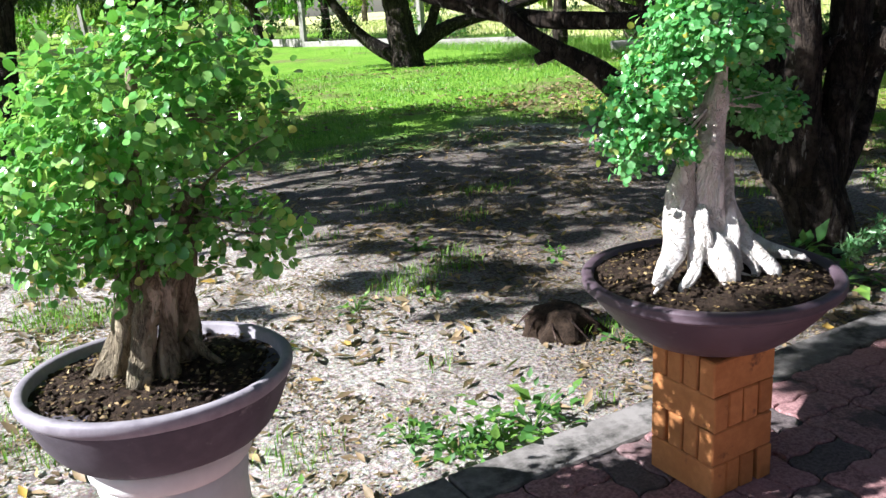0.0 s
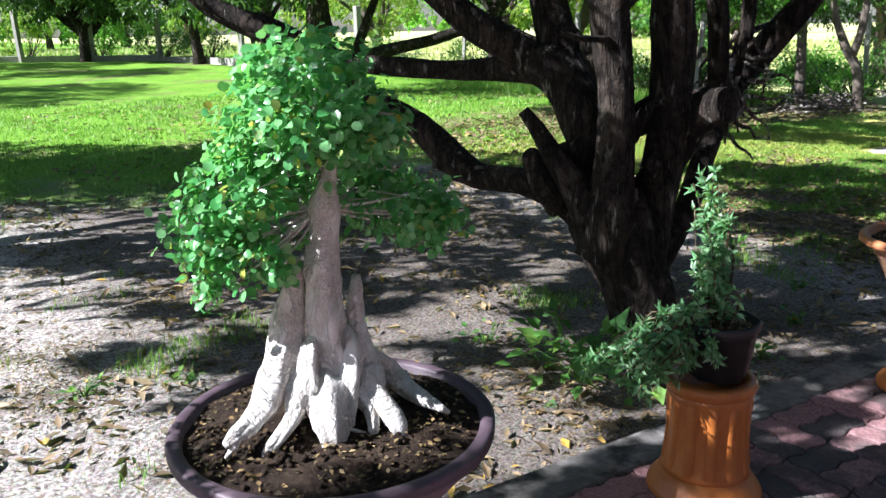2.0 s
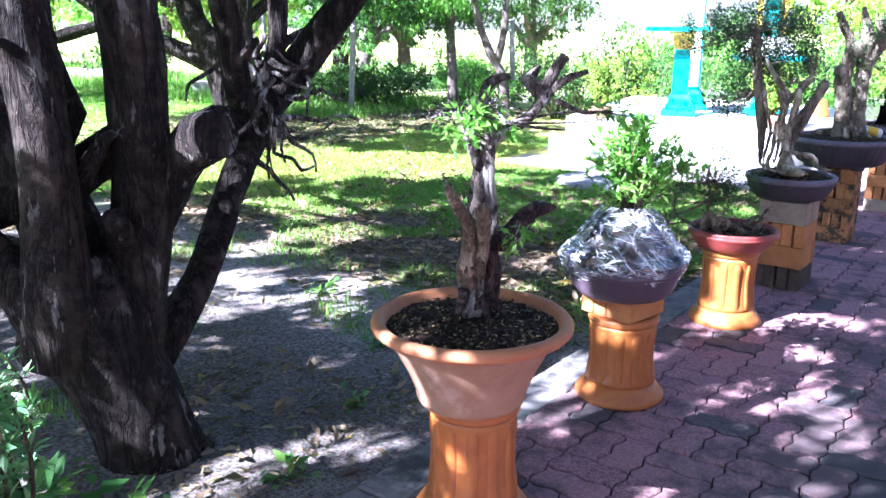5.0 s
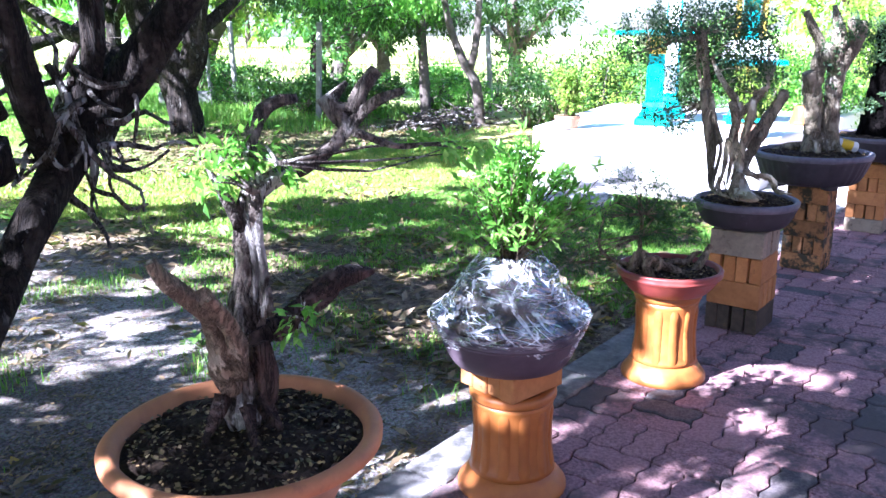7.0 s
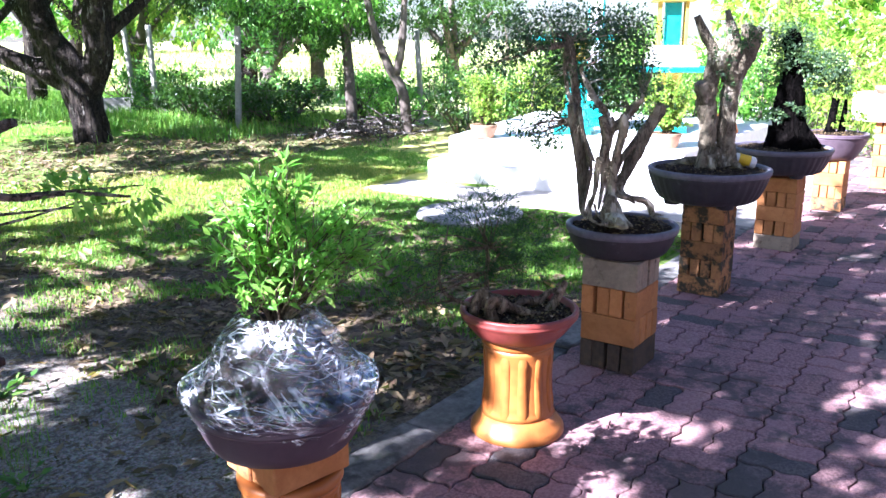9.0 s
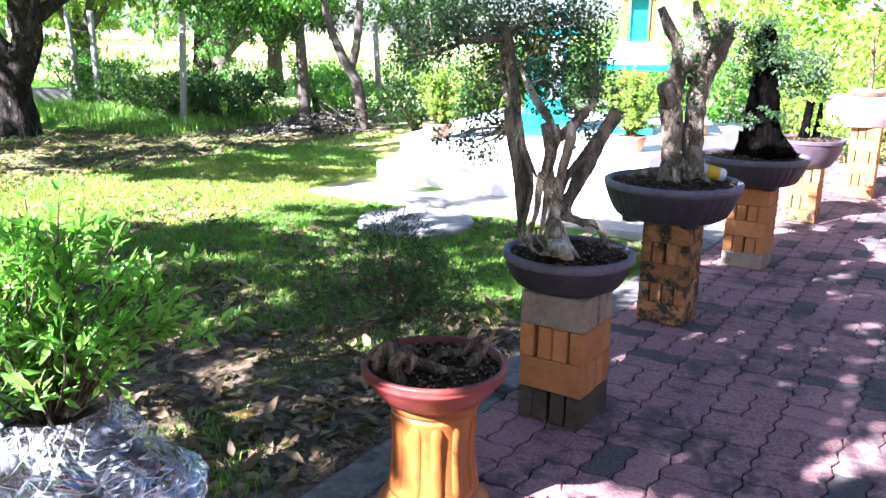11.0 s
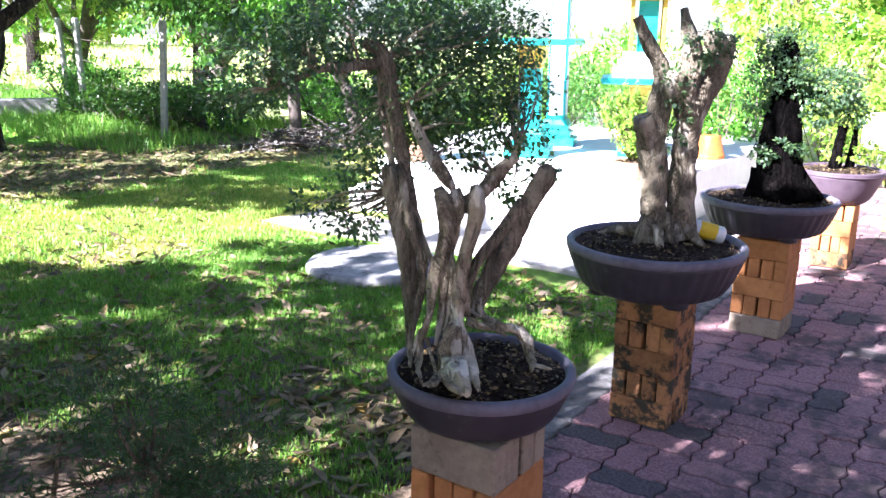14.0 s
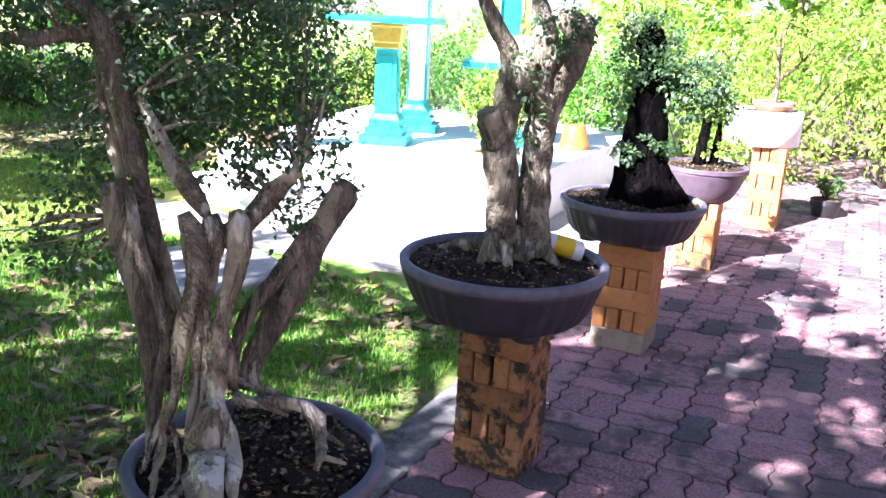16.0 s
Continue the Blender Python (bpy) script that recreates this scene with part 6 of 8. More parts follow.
big_tree = garden_tree(3.6, 2.68, "old many-stemmed mango tree with dark lichen-spotted bark", [
    [(0.13, -0.10, -0.1, 0.19), (0.11, -0.09, 0.06, 0.165), (0.06, -0.05, 0.285, 0.16), (0.001, -0.001, 0.450, 0.182), (-0.032, 0.028, 0.565, 0.19), (-0.047, 0.043, 0.70, 0.15)],
    [(-0.10, -0.02, 0.42, 0.13), (-0.110, -0.055, 0.62, 0.11), (-0.110, -0.062, 0.855, 0.088), (-0.108, -0.064, 1.062, 0.079), (-0.110, -0.036, 1.279, 0.085), (-0.126, -0.021, 1.509, 0.083), (-0.094, 0.084, 2.012, 0.070), (-0.039, 0.305, 2.757, 0.050), (0.0, 0.5, 3.6, 0.025)],
    [(0.09, -0.03, 0.40, 0.13), (0.132, -0.052, 0.57, 0.112), (0.172, -0.088, 0.828, 0.092), (0.178, -0.094, 1.047, 0.090), (0.184, -0.099, 1.277, 0.094), (0.174, -0.090, 1.539, 0.092), (0.247, -0.088, 2.128, 0.074), (0.30, -0.055, 2.878, 0.048), (0.5, 0.0, 3.7, 0.02)],
    [(0.20, -0.02, 0.32, 0.08), (0.42, 0.0, 0.53, 0.058), (0.62, 0.07, 0.78, 0.058), (0.86, 0.17, 1.03, 0.064), (1.0, 0.19, 1.16, 0.072), (1.09, 0.12, 1.29, 0.072), (1.165, 0.04, 1.43, 0.068), (1.24, -0.06, 1.59, 0.062), (1.39, -0.26, 1.99, 0.047), (1.7, -0.4, 2.8, 0.02)],
    [(0.80, 0.15, 1.0, 0.05), (0.72, 0.10, 1.2, 0.05), (0.68, 0.08, 1.40, 0.05), (0.66, 0.1, 1.6, 0.05), (0.75, 0.3, 2.2, 0.035), (0.9, 0.5, 3.0, 0.015)],
    [(0.834, 0.304, 0.93, 0.036), (0.896, 0.225, 1.129, 0.037), (0.959, 0.16, 1.286, 0.038), (0.969, 0.14, 1.472, 0.038), (1.0, 0.2, 1.9, 0.03), (1.1, 0.4, 2.6, 0.015)],
    [(0.99, 0.18, 1.2, 0.03), (1.06, 0.26, 1.3, 0.024), (1.2, 0.3, 1.37, 0.018), (1.45, 0.35, 1.42, 0.01)],
    [(0.20, -0.07, 0.75, 0.06), (0.246, -0.10, 0.86, 0.066), (0.275, -0.181, 1.005, 0.072), (0.288, -0.287, 1.078, 0.084), (0.283, -0.336, 1.086, 0.075)],
    [(-0.03, 0.03, 0.5, 0.13), (-0.122, 0.244, 0.653, 0.100), (-0.220, 0.468, 0.698, 0.068), (-0.310, 0.684, 0.699, 0.067), (-0.398, 0.831, 0.797, 0.080), (-0.484, 0.976, 0.944, 0.070), (-0.618, 1.164, 1.067, 0.053), (-0.735, 1.337, 1.192, 0.049), (-0.848, 1.439, 1.331, 0.053), (-0.998, 1.574, 1.432, 0.052), (-1.310, 1.856, 1.618, 0.042), (-1.8, 2.2, 2.2, 0.02)],
    [(-0.62, 1.179, 1.085, 0.046), (-0.69, 1.20, 1.05, 0.037), (-0.746, 1.212, 1.030, 0.034)],
    [(-0.374, 0.809, 0.736, 0.048), (-0.44, 0.83, 0.75, 0.03), (-0.484, 0.841, 0.756, 0.016)],
    [(-0.14, 0.02, 0.58, 0.10), (-0.217, 0.061, 0.721, 0.072), (-0.292, 0.129, 0.869, 0.050), (-0.350, 0.181, 0.993, 0.037), (-0.391, 0.218, 1.064, 0.027)],
    [(0.0, 0.06, 0.5, 0.14), (0.014, 0.122, 0.748, 0.124), (-0.066, 0.194, 1.014, 0.105), (-0.100, 0.292, 1.182, 0.110), (-0.169, 0.422, 1.253, 0.094), (-0.253, 0.633, 1.224, 0.058), (-0.363, 0.866, 1.217, 0.048), (-0.497, 1.122, 1.232, 0.051), (-0.605, 1.354, 1.249, 0.050), (-0.816, 1.814, 1.350, 0.050), (-1.141, 2.376, 1.60, 0.042), (-1.5, 2.9, 2.2, 0.02)],
    [(-0.104, 0.363, 1.20, 0.09), (-0.217, 0.465, 1.306, 0.080), (-0.328, 0.565, 1.389, 0.075), (-0.437, 0.664, 1.492, 0.072), (-0.700, 0.901, 1.849, 0.055), (-0.974, 1.148, 2.221, 0.037), (-1.4, 1.5, 2.9, 0.02)],
    [(-0.01, 0.25, 0.95, 0.09), (-0.021, 0.424, 1.328, 0.095), (-0.031, 0.500, 1.546, 0.088), (-0.117, 0.645, 2.188, 0.065), (-0.178, 0.700, 2.658, 0.042), (-0.2, 1.0, 3.4, 0.02)],
    [(-0.1, -0.06, 1.3, 0.02), (-0.22, -0.12, 1.36, 0.014), (-0.36, -0.1, 1.37, 0.012), (-0.52, -0.14, 1.4, 0.006)],
    [(0.5, -0.19, 1.2, 0.02), (0.44, -0.26, 1.3, 0.014), (0.47, -0.32, 1.36, 0.01), (0.4, -0.36, 1.31, 0.006)],
    [(0.05, 0.0, 0.9, 0.05), (-0.02, 0.05, 1.02, 0.045), (0.04, 0.03, 1.15, 0.04), (0.02, 0.12, 1.35, 0.03), (0.1, 0.2, 1.9, 0.02)],
    [(0.1, -0.05, 0.72, 0.06), (0.06, -0.13, 0.8, 0.045), (0.02, -0.17, 0.85, 0.035)],
    [(-0.02, -0.08, 0.95, 0.03), (0.06, -0.1, 1.08, 0.022), (0.1, -0.14, 1.1, 0.016), (0.12, -0.13, 1.0, 0.01)],
    [(-1.6, 2.0, 2.0, 0.03), (-2.6, 1.9, 2.7, 0.022), (-3.5, 1.6, 3.1, 0.014), (-4.4, 1.3, 3.4, 0.006)],
    [(0.184, -0.021, 1.049, 0.079), (0.037, 0.048, 0.962, 0.070), (-0.106, 0.113, 0.887, 0.065), (-0.219, 0.160, 0.850, 0.057)],
    [(-0.181, 0.193, 0.619, 0.079), (-0.275, 0.220, 0.734, 0.065), (-0.325, 0.229, 0.839, 0.053), (-0.350, 0.226, 0.872, 0.037)],
    [(0.40, 0.06, 0.98, 0.055), (0.49, 0.03, 1.04, 0.074), (0.55, 0.0, 1.065, 0.078), (0.595, -0.02, 1.07, 0.06)],
    [(-1.4, 1.9, 1.7, 0.04), (-2.6, 2.2, 2.5, 0.03), (-4.0, 2.6, 2.95, 0.02), (-5.2, 2.7, 3.0, 0.008)],
    [(1.8, 0.5, 2.7, 0.025), (2.6, 0.9, 3.0, 0.018), (3.6, 1.1, 3.2, 0.008)],
    [(1.39, -0.26, 1.99, 0.04), (1.8, 0.5, 2.7, 0.035), (2.2, 1.4, 3.1, 0.025), (2.3, 2.8, 3.2, 0.01)],
    [(0.25, -0.09, 2.1, 0.06), (0.0, -0.9, 2.7, 0.05), (-0.6, -1.8, 3.1, 0.03), (-1.5, -2.6, 3.3, 0.012)],
    [(0.16, -0.13, 0.14, 0.08), (0.22, -0.18, 0.02, 0.05), (0.3, -0.22, -0.06, 0.03)],
    [(-0.117, 0.645, 2.188, 0.05), (0.2, 2.0, 2.35, 0.04), (0.5, 3.4, 2.4, 0.03), (0.6, 4.3, 2.45, 0.012)],
    [(0.5, 3.2, 2.4, 0.025), (1.2, 3.6, 2.4, 0.018), (2.1, 3.6, 2.4, 0.008)],
    [(0.2, 2.0, 2.35, 0.03), (-0.6, 3.6, 2.9, 0.025), (-1.5, 5.0, 3.15, 0.015), (-2.3, 5.4, 3.2, 0.006)],
    [(0.30, -0.055, 2.878, 0.04), (1.2, -0.6, 3.2, 0.03), (2.8, -0.6, 3.3, 0.01)],
# crown above the view: clumps set for shade, some only to block skylight
], BARK_MANGO, moved([((0.9, 1.3, 3.4), (1.7, 1.5, 0.65)), ((1.1, 0.5, 3.0), (1.1, 0.8, 0.4)), *[((-0.5, 2.2, 3.0), (1.4, 1.1, 0.5))] * 2, ((-0.7, 0.5, 3.3), (1.2, 0.9, 0.4)), *[((-1.9, 0.3, 3.2), (0.9, 0.6, 0.3))] * 2, *[((-2.0, 0.6, 3.0), (0.35, 0.3, 0.2))] * 5, *[((-2.4, 2.3, 3.0), (0.8, 0.8, 0.3))] * 3, ((0.3, 0.6, 4.2), (1.6, 1.6, 0.5)), ((-2.0, 1.6, 3.0), (1.4, 1.2, 0.5)), ((-2.4, 1.7, 2.9), (0.8, 0.7, 0.35)), ((0.5, 2.7, 3.3), (1.5, 1.3, 0.5)), ((-3.4, 2.3, 3.1), (0.75, 0.8, 0.3)), *[((-2.9, 0.5, 3.0), (0.55, 0.55, 0.25))] * 2, *[((-3.0, 0.05, 3.0), (0.55, 0.33, 0.2))] * 6, ((-5.0, 2.6, 3.0), (0.9, 1.0, 0.3)), ((-4.3, 2.9, 3.0), (0.8, 0.8, 0.3)), ((3.3, 1.0, 3.2), (1.1, 0.8, 0.35)), ((2.2, 1.6, 3.2), (1.4, 1.2, 0.4)), ((2.3, 3.3, 3.2), (1.5, 1.0, 0.4)), ((1.2, 3.4, 3.2), (1.2, 0.9, 0.4)), ((2.0, 2.5, 3.2), (1.2, 0.8, 0.35)), ((-4.4, 1.3, 3.4), (0.34, 0.3, 0.2)), *[((-1.6, -2.6, 3.3), (1.6, 0.9, 0.4)), ((0.2, -2.9, 3.3), (1.3, 0.8, 0.35))] * 3, *[((-4.0, 0.85, 3.0), (0.28, 0.28, 0.15)), ((-4.55, 0.05, 3.0), (0.22, 0.25, 0.15))] * 6], -0.45, -0.75), LEAF_MANGO, 45000, 0.135, 401, clump=0.30, per=85)

# unseen leaf clumps, added where path, pots and lawn need shade
bough(big_tree, [((-0.6, 3.3, 2.5), (0.8, 0.45, 0.22)), ((0.5, 3.1, 2.4), (0.9, 0.5, 0.22)), ((1.5, 2.8, 2.4), (0.7, 0.5, 0.22)), ((-1.4, 3.8, 2.6), (0.6, 0.4, 0.2)), ((0.4, 2.4, 2.6), (0.9, 0.4, 0.2))], LEAF_MANGO, 3600, 0.135, 402)
bough(big_tree, [((-2.2, -0.9, 3.3), (1.1, 0.7, 0.3)), ((-0.7, -1.1, 3.4), (1.1, 0.8, 0.3)), ((0.8, -1.1, 3.3), (1.1, 0.8, 0.3)), ((2.2, -0.9, 3.3), (0.9, 0.7, 0.3)), ((-3.4, -1.2, 3.3), (0.9, 0.6, 0.25)), ((-1.6, -1.9, 3.3), (1.2, 0.6, 0.3)), ((0.6, -2.0, 3.3), (1.2, 0.6, 0.3)), ((-0.4, -0.3, 3.4), (0.7, 0.5, 0.3)), ((-1.0, 0.4, 3.4), (0.6, 0.35, 0.3)), ((-1.5, -0.65, 3.4), (0.8, 0.25, 0.25)), ((-1.0, 0.1, 3.4), (0.3, 0.3, 0.2))], LEAF_MANGO, 13000, 0.135, 403)
bough(big_tree, [((-4.6, 1.2, 3.1), (0.6, 0.5, 0.22)), ((-3.6, 0.4, 3.1), (0.7, 0.45, 0.22)), ((-3.2, 1.5, 3.1), (0.7, 0.5, 0.22))], LEAF_MANGO, 1500, 0.135, 404)
bough(big_tree, [((-5.0, -0.8, 3.3), (0.8, 0.4, 0.22)), ((-4.1, -0.9, 3.3), (0.6, 0.4, 0.22))], LEAF_MANGO, 1100, 0.135, 405)

bough(big_tree, [((-5.2, 0.45, 3.3), (0.55, 0.2, 0.15)), ((-4.4, 0.4, 3.3), (0.4, 0.18, 0.15))], LEAF_MANGO, 1000, 0.135, 407)

bough(big_tree, [((-0.5, 4.3, 3.2), (0.8, 0.5, 0.25)), ((-1.4, 4.8, 3.2), (0.8, 0.6, 0.25)), ((0.3, 3.6, 3.2), (0.7, 0.4, 0.25)), ((-1.5, 5.6, 3.2), (0.7, 0.5, 0.25)), ((-2.4, 5.3, 3.2), (0.7, 0.6, 0.25))], LEAF_MANGO, 6500, 0.135, 408)

bough(big_tree, [((-1.0, -0.42, 3.4), (0.6, 0.22, 0.2)), ((-1.6, 0.28, 3.3), (0.35, 0.18, 0.15)), ((-2.1, 0.46, 3.3), (0.45, 0.2, 0.15)), ((-2.1, 2.8, 3.3), (0.5, 0.4, 0.2)), ((-1.75, 3.5, 3.3), (0.4, 0.4, 0.2))], LEAF_MANGO, 2300, 0.135, 409)
bough(big_tree, [((1.4, -0.1, 3.3), (0.5, 0.35, 0.2)), ((2.8, -0.2, 3.3), (0.45, 0.35, 0.2))], LEAF_MANGO, 1300, 0.135, 410)

# small hanging bits of vine on the big tree's cut limb
vine = thing("dry_vine", (4.5, 2.88, 0.0), "tangle of dry brown vine hanging from a tree limb", "vine")
VINE_RNG = np.random.default_rng(77)
for k in range(34):
    p = np.array((0.0, 0.0, 1.16)) + VINE_RNG.normal(size=3) * (0.06, 0.06, 0.08)
    rows = [(*p, 0.013)]
    way = unit(np.array((0.25, -0.3, -1.0)) + VINE_RNG.normal(size=3) * 0.7)
    for q in range(5):
        way = unit(way + VINE_RNG.normal(size=3) * 0.55 + np.array((0, 0, -0.15)))
        p = p + way * VINE_RNG.uniform(0.05, 0.1)
        rows.append((*p, 0.012 - 0.0017 * q))
    part("vine_strand", tube(bmesh.new(), rows, 5, 0.03, 0.3, 0, k), DEADWOOD, vine)

OUTER = [
    (7.76, 14.98, 0, "low-forked mango tree on the lawn", [
        [(0.05, -0.03, -0.1, 0.36), (-0.016, 0.009, 0.477, 0.30), (-0.080, 0.045, 0.972, 0.27), (-0.157, 0.087, 1.934, 0.20), (0.0, 0.0, 3.2, 0.1)],
        [(0.010, -0.006, 0.12, 0.22), (-0.468, 0.259, 0.402, 0.14), (-0.835, 0.463, 0.758, 0.115), (-1.095, 0.607, 1.156, 0.10), (-1.7, 0.9, 2.2, 0.06)],
        [(0.064, -0.035, 0.195, 0.2), (0.388, -0.215, 0.611, 0.12), (0.623, -0.345, 1.242, 0.09), (1.1, -0.5, 2.4, 0.05)],
        [(0.1, -0.05, 0.3, 0.2), (0.9, -0.4, 0.75, 0.13), (1.9, -0.9, 1.0, 0.11), (2.8, -1.2, 1.35, 0.08), (3.6, -1.4, 2.2, 0.05)],
    ], [((0, 0, 3.0), (2.6, 2.4, 0.9)), ((-1.9, 1.0, 1.95), (1.0, 1.0, 0.6)), ((2.5, -1.0, 2.5), (1.5, 1.3, 0.6)), ((-0.6, -0.4, 2.1), (1.0, 0.9, 0.35))]),
    (9.67, 9.65, 0, "forked mango tree standing in leaf litter", [
        [(0.0, 0.0, -0.1, 0.24), (-0.037, 0.052, 0.387, 0.21), (-0.105, 0.150, 0.870, 0.22), (-0.272, 0.386, 1.343, 0.18), (-0.381, 0.540, 1.998, 0.15), (-0.6, 0.9, 3.0, 0.07)],
        [(-0.043, 0.061, 0.595, 0.18), (0.088, -0.124, 1.072, 0.17), (0.097, -0.138, 1.538, 0.17), (0.193, -0.273, 2.122, 0.14), (0.4, -0.5, 3.1, 0.06)],
        [(-0.10, 0.15, 0.75, 0.15), (-0.418, 0.593, 0.975, 0.125), (-0.608, 0.862, 1.111, 0.11), (-1.2, 1.7, 1.7, 0.08), (-1.7, 2.3, 2.6, 0.04)],
        [(0.1, -0.14, 1.3, 0.1), (0.6, -0.3, 1.7, 0.07), (1.2, -0.2, 2.2, 0.04)],
        [(0.193, -0.273, 2.122, 0.09), (-0.6, -1.0, 2.8, 0.06), (-1.2, -1.8, 3.0, 0.03), (-1.5, -2.4, 3.05, 0.01)],
        [(-0.38, 0.54, 2.0, 0.1), (-1.4, 0.8, 2.7, 0.08), (-2.6, 1.1, 3.1, 0.05), (-3.8, 0.5, 3.2, 0.02)],
    ], [((0, 0, 3.1), (2.0, 2.0, 0.8)), ((-1.2, 1.8, 2.4), (1.2, 1.2, 0.6)), ((1.0, 0.4, 2.25), (0.9, 0.9, 0.35)), ((-3.1, 1.2, 3.2), (1.6, 1.4, 0.5)), ((-1.8, 0.7, 3.2), (1.3, 1.2, 0.5)), ((-3.9, 0.2, 3.2), (0.9, 0.9, 0.4))]),
    (0.25, 9.37, 0, "slender leaning mango tree at the lawn's edge", [
        [(0.0, 0.0, -0.1, 0.12), (0.118, -0.065, 0.757, 0.098), (0.221, -0.123, 1.554, 0.088), (0.3, 0.0, 2.6, 0.06)],
        [(0.2, -0.1, 1.45, 0.06), (-0.3, 0.1, 2.1, 0.045), (-0.9, 0.2, 2.7, 0.02)],
    ], [((0.1, 0.0, 3.0), (1.8, 1.7, 0.7)), ((-0.6, 0.2, 2.5), (1.1, 1.0, 0.5)), ((0.45, 0.6, 2.15), (0.75, 0.5, 0.5)), ((-0.3, 0.5, 2.0), (0.6, 0.5, 0.5))]),
    (6.15, 31.46, 0, "mango tree near the far fence", [
        [(0, 0, -0.1, 0.26), (-0.13, 0.078, 1.122, 0.2), (-0.381, 0.227, 1.887, 0.18), (-0.5, 0.2, 3.2, 0.1)],
        [(-0.05, 0.0, 0.8, 0.18), (0.6, -0.4, 1.7, 0.14), (1.2, -0.8, 2.6, 0.07)],
        [(-0.1, 0.05, 0.9, 0.16), (-0.9, 0.5, 1.7, 0.12), (-1.6, 0.9, 2.6, 0.06)],
    ], [((0, 0, 3.0), (3.0, 2.8, 1.0)), ((-1.8, 0.9, 2.2), (1.4, 1.3, 0.6)), ((1.6, -0.9, 2.1), (1.3, 1.2, 0.5))]),
]
for n, (x, y, turn, label, rows, crowns) in enumerate(OUTER):
    made = garden_tree(x, y, label, rows, BARK_MANGO, crowns, LEAF_MANGO, 7000, 0.19, 420 + n, turn=turn)
    if "litter" in label:
        # unseen clumps added to shade the far lawn
        bough(made, [((-2.6, -1.2, 3.1), (0.8, 0.8, 0.25)), ((-1.6, -2.2, 3.0), (0.9, 0.7, 0.25)), ((-0.6, -2.7, 3.0), (0.8, 0.6, 0.25)), ((-3.4, -0.6, 3.1), (0.6, 0.6, 0.25)), ((-3.6, -1.6, 3.0), (0.7, 0.7, 0.25)), ((-2.6, -2.5, 3.0), (0.8, 0.6, 0.25)), ((-4.2, -0.8, 3.0), (0.6, 0.6, 0.25)), ((-3.4, -2.1, 3.0), (0.7, 0.6, 0.25)), ((-2.9, -2.9, 3.0), (0.6, 0.5, 0.25)), ((-4.0, -1.6, 3.0), (0.5, 0.5, 0.25)), ((-1.4, -1.3, 3.0), (0.8, 0.6, 0.25)), ((-2.2, -1.8, 3.0), (0.8, 0.6, 0.25))], LEAF_MANGO, 15000, 0.15, 428)


def plain_tree(seed, high, spread, lean=0.2):
    """Limbs and crown for a mango tree of that height."""
    rng = np.random.default_rng(seed)
    top = rng.normal(size=2) * lean
    rows = [[(0, 0, -0.1, 0.2), (top[0] * 0.3, top[1] * 0.3, high * 0.25, 0.15), (top[0], top[1], high * 0.55, 0.11), (top[0] * 1.3, top[1] * 1.3, high * 0.9, 0.04)]]
    crowns = [((top[0], top[1], high * 0.8), (spread * 0.8, spread * 0.8, high * 0.2))]
    for k in range(4):
        a = k * 1.6 + rng.uniform(-0.4, 0.4)
        end = (top[0] + spread * 0.7 * math.cos(a), top[1] + spread * 0.7 * math.sin(a), high * rng.uniform(0.6, 0.75))
        rows.append([(top[0] * 0.4, top[1] * 0.4, high * 0.3, 0.1), (end[0] * 0.45, end[1] * 0.45, high * 0.48, 0.07), (*end, 0.025)])
        crowns.append((end, (spread * 0.5, spread * 0.5, high * 0.13)))
    return rows, crowns


# trees added beyond the sides of the view, to throw shade on lawn and path
for n, (x, y, high, spread, count) in enumerate(((-0.9, 6.7, 4.5, 1.6, 3400), (-2.2, 10.3, 4.6, 2.2, 9000), (-2.2, 20.4, 5.0, 3.0, 11000), (1.2, 5.9 + 20.5, 4.6, 2.3, 7000), (12.6, 16.2, 4.8, 2.4, 7000), (17.0, 22.0, 5.0, 2.6, 6000), (15.6, 13.4, 4.6, 2.2, 6000))):
    rows, crowns = plain_tree(500 + n, high, spread)
    garden_tree(x, y, "mango tree added to shade lawn and path", rows, BARK_MANGO, crowns, LEAF_MANGO, count, 0.19, 520 + n)

# slim trees at the fence
garden_tree(13.3, 7.51, "slim bare-stemmed tree at the brush pile", [
    [(0.009, -0.013, -0.1, 0.09), (-0.033, 0.046, 0.587, 0.074), (-0.133, 0.188, 0.907, 0.065), (-0.243, 0.344, 1.379, 0.056), (-0.305, 0.432, 1.842, 0.048), (-0.4, 0.6, 2.8, 0.02)],
    [(-0.087, 0.123, 0.827, 0.057), (-0.036, 0.051, 1.222, 0.056), (-0.007, 0.009, 1.839, 0.048), (0.1, 0.0, 2.8, 0.02)]],
    BARK_FAR, [((-0.35, 0.5, 2.7), (0.7, 0.7, 0.4)), ((0.1, 0.0, 2.8), (0.7, 0.7, 0.4))], LEAF_HEDGE, 900, 0.10, 441, 0.45, "slim_tree")
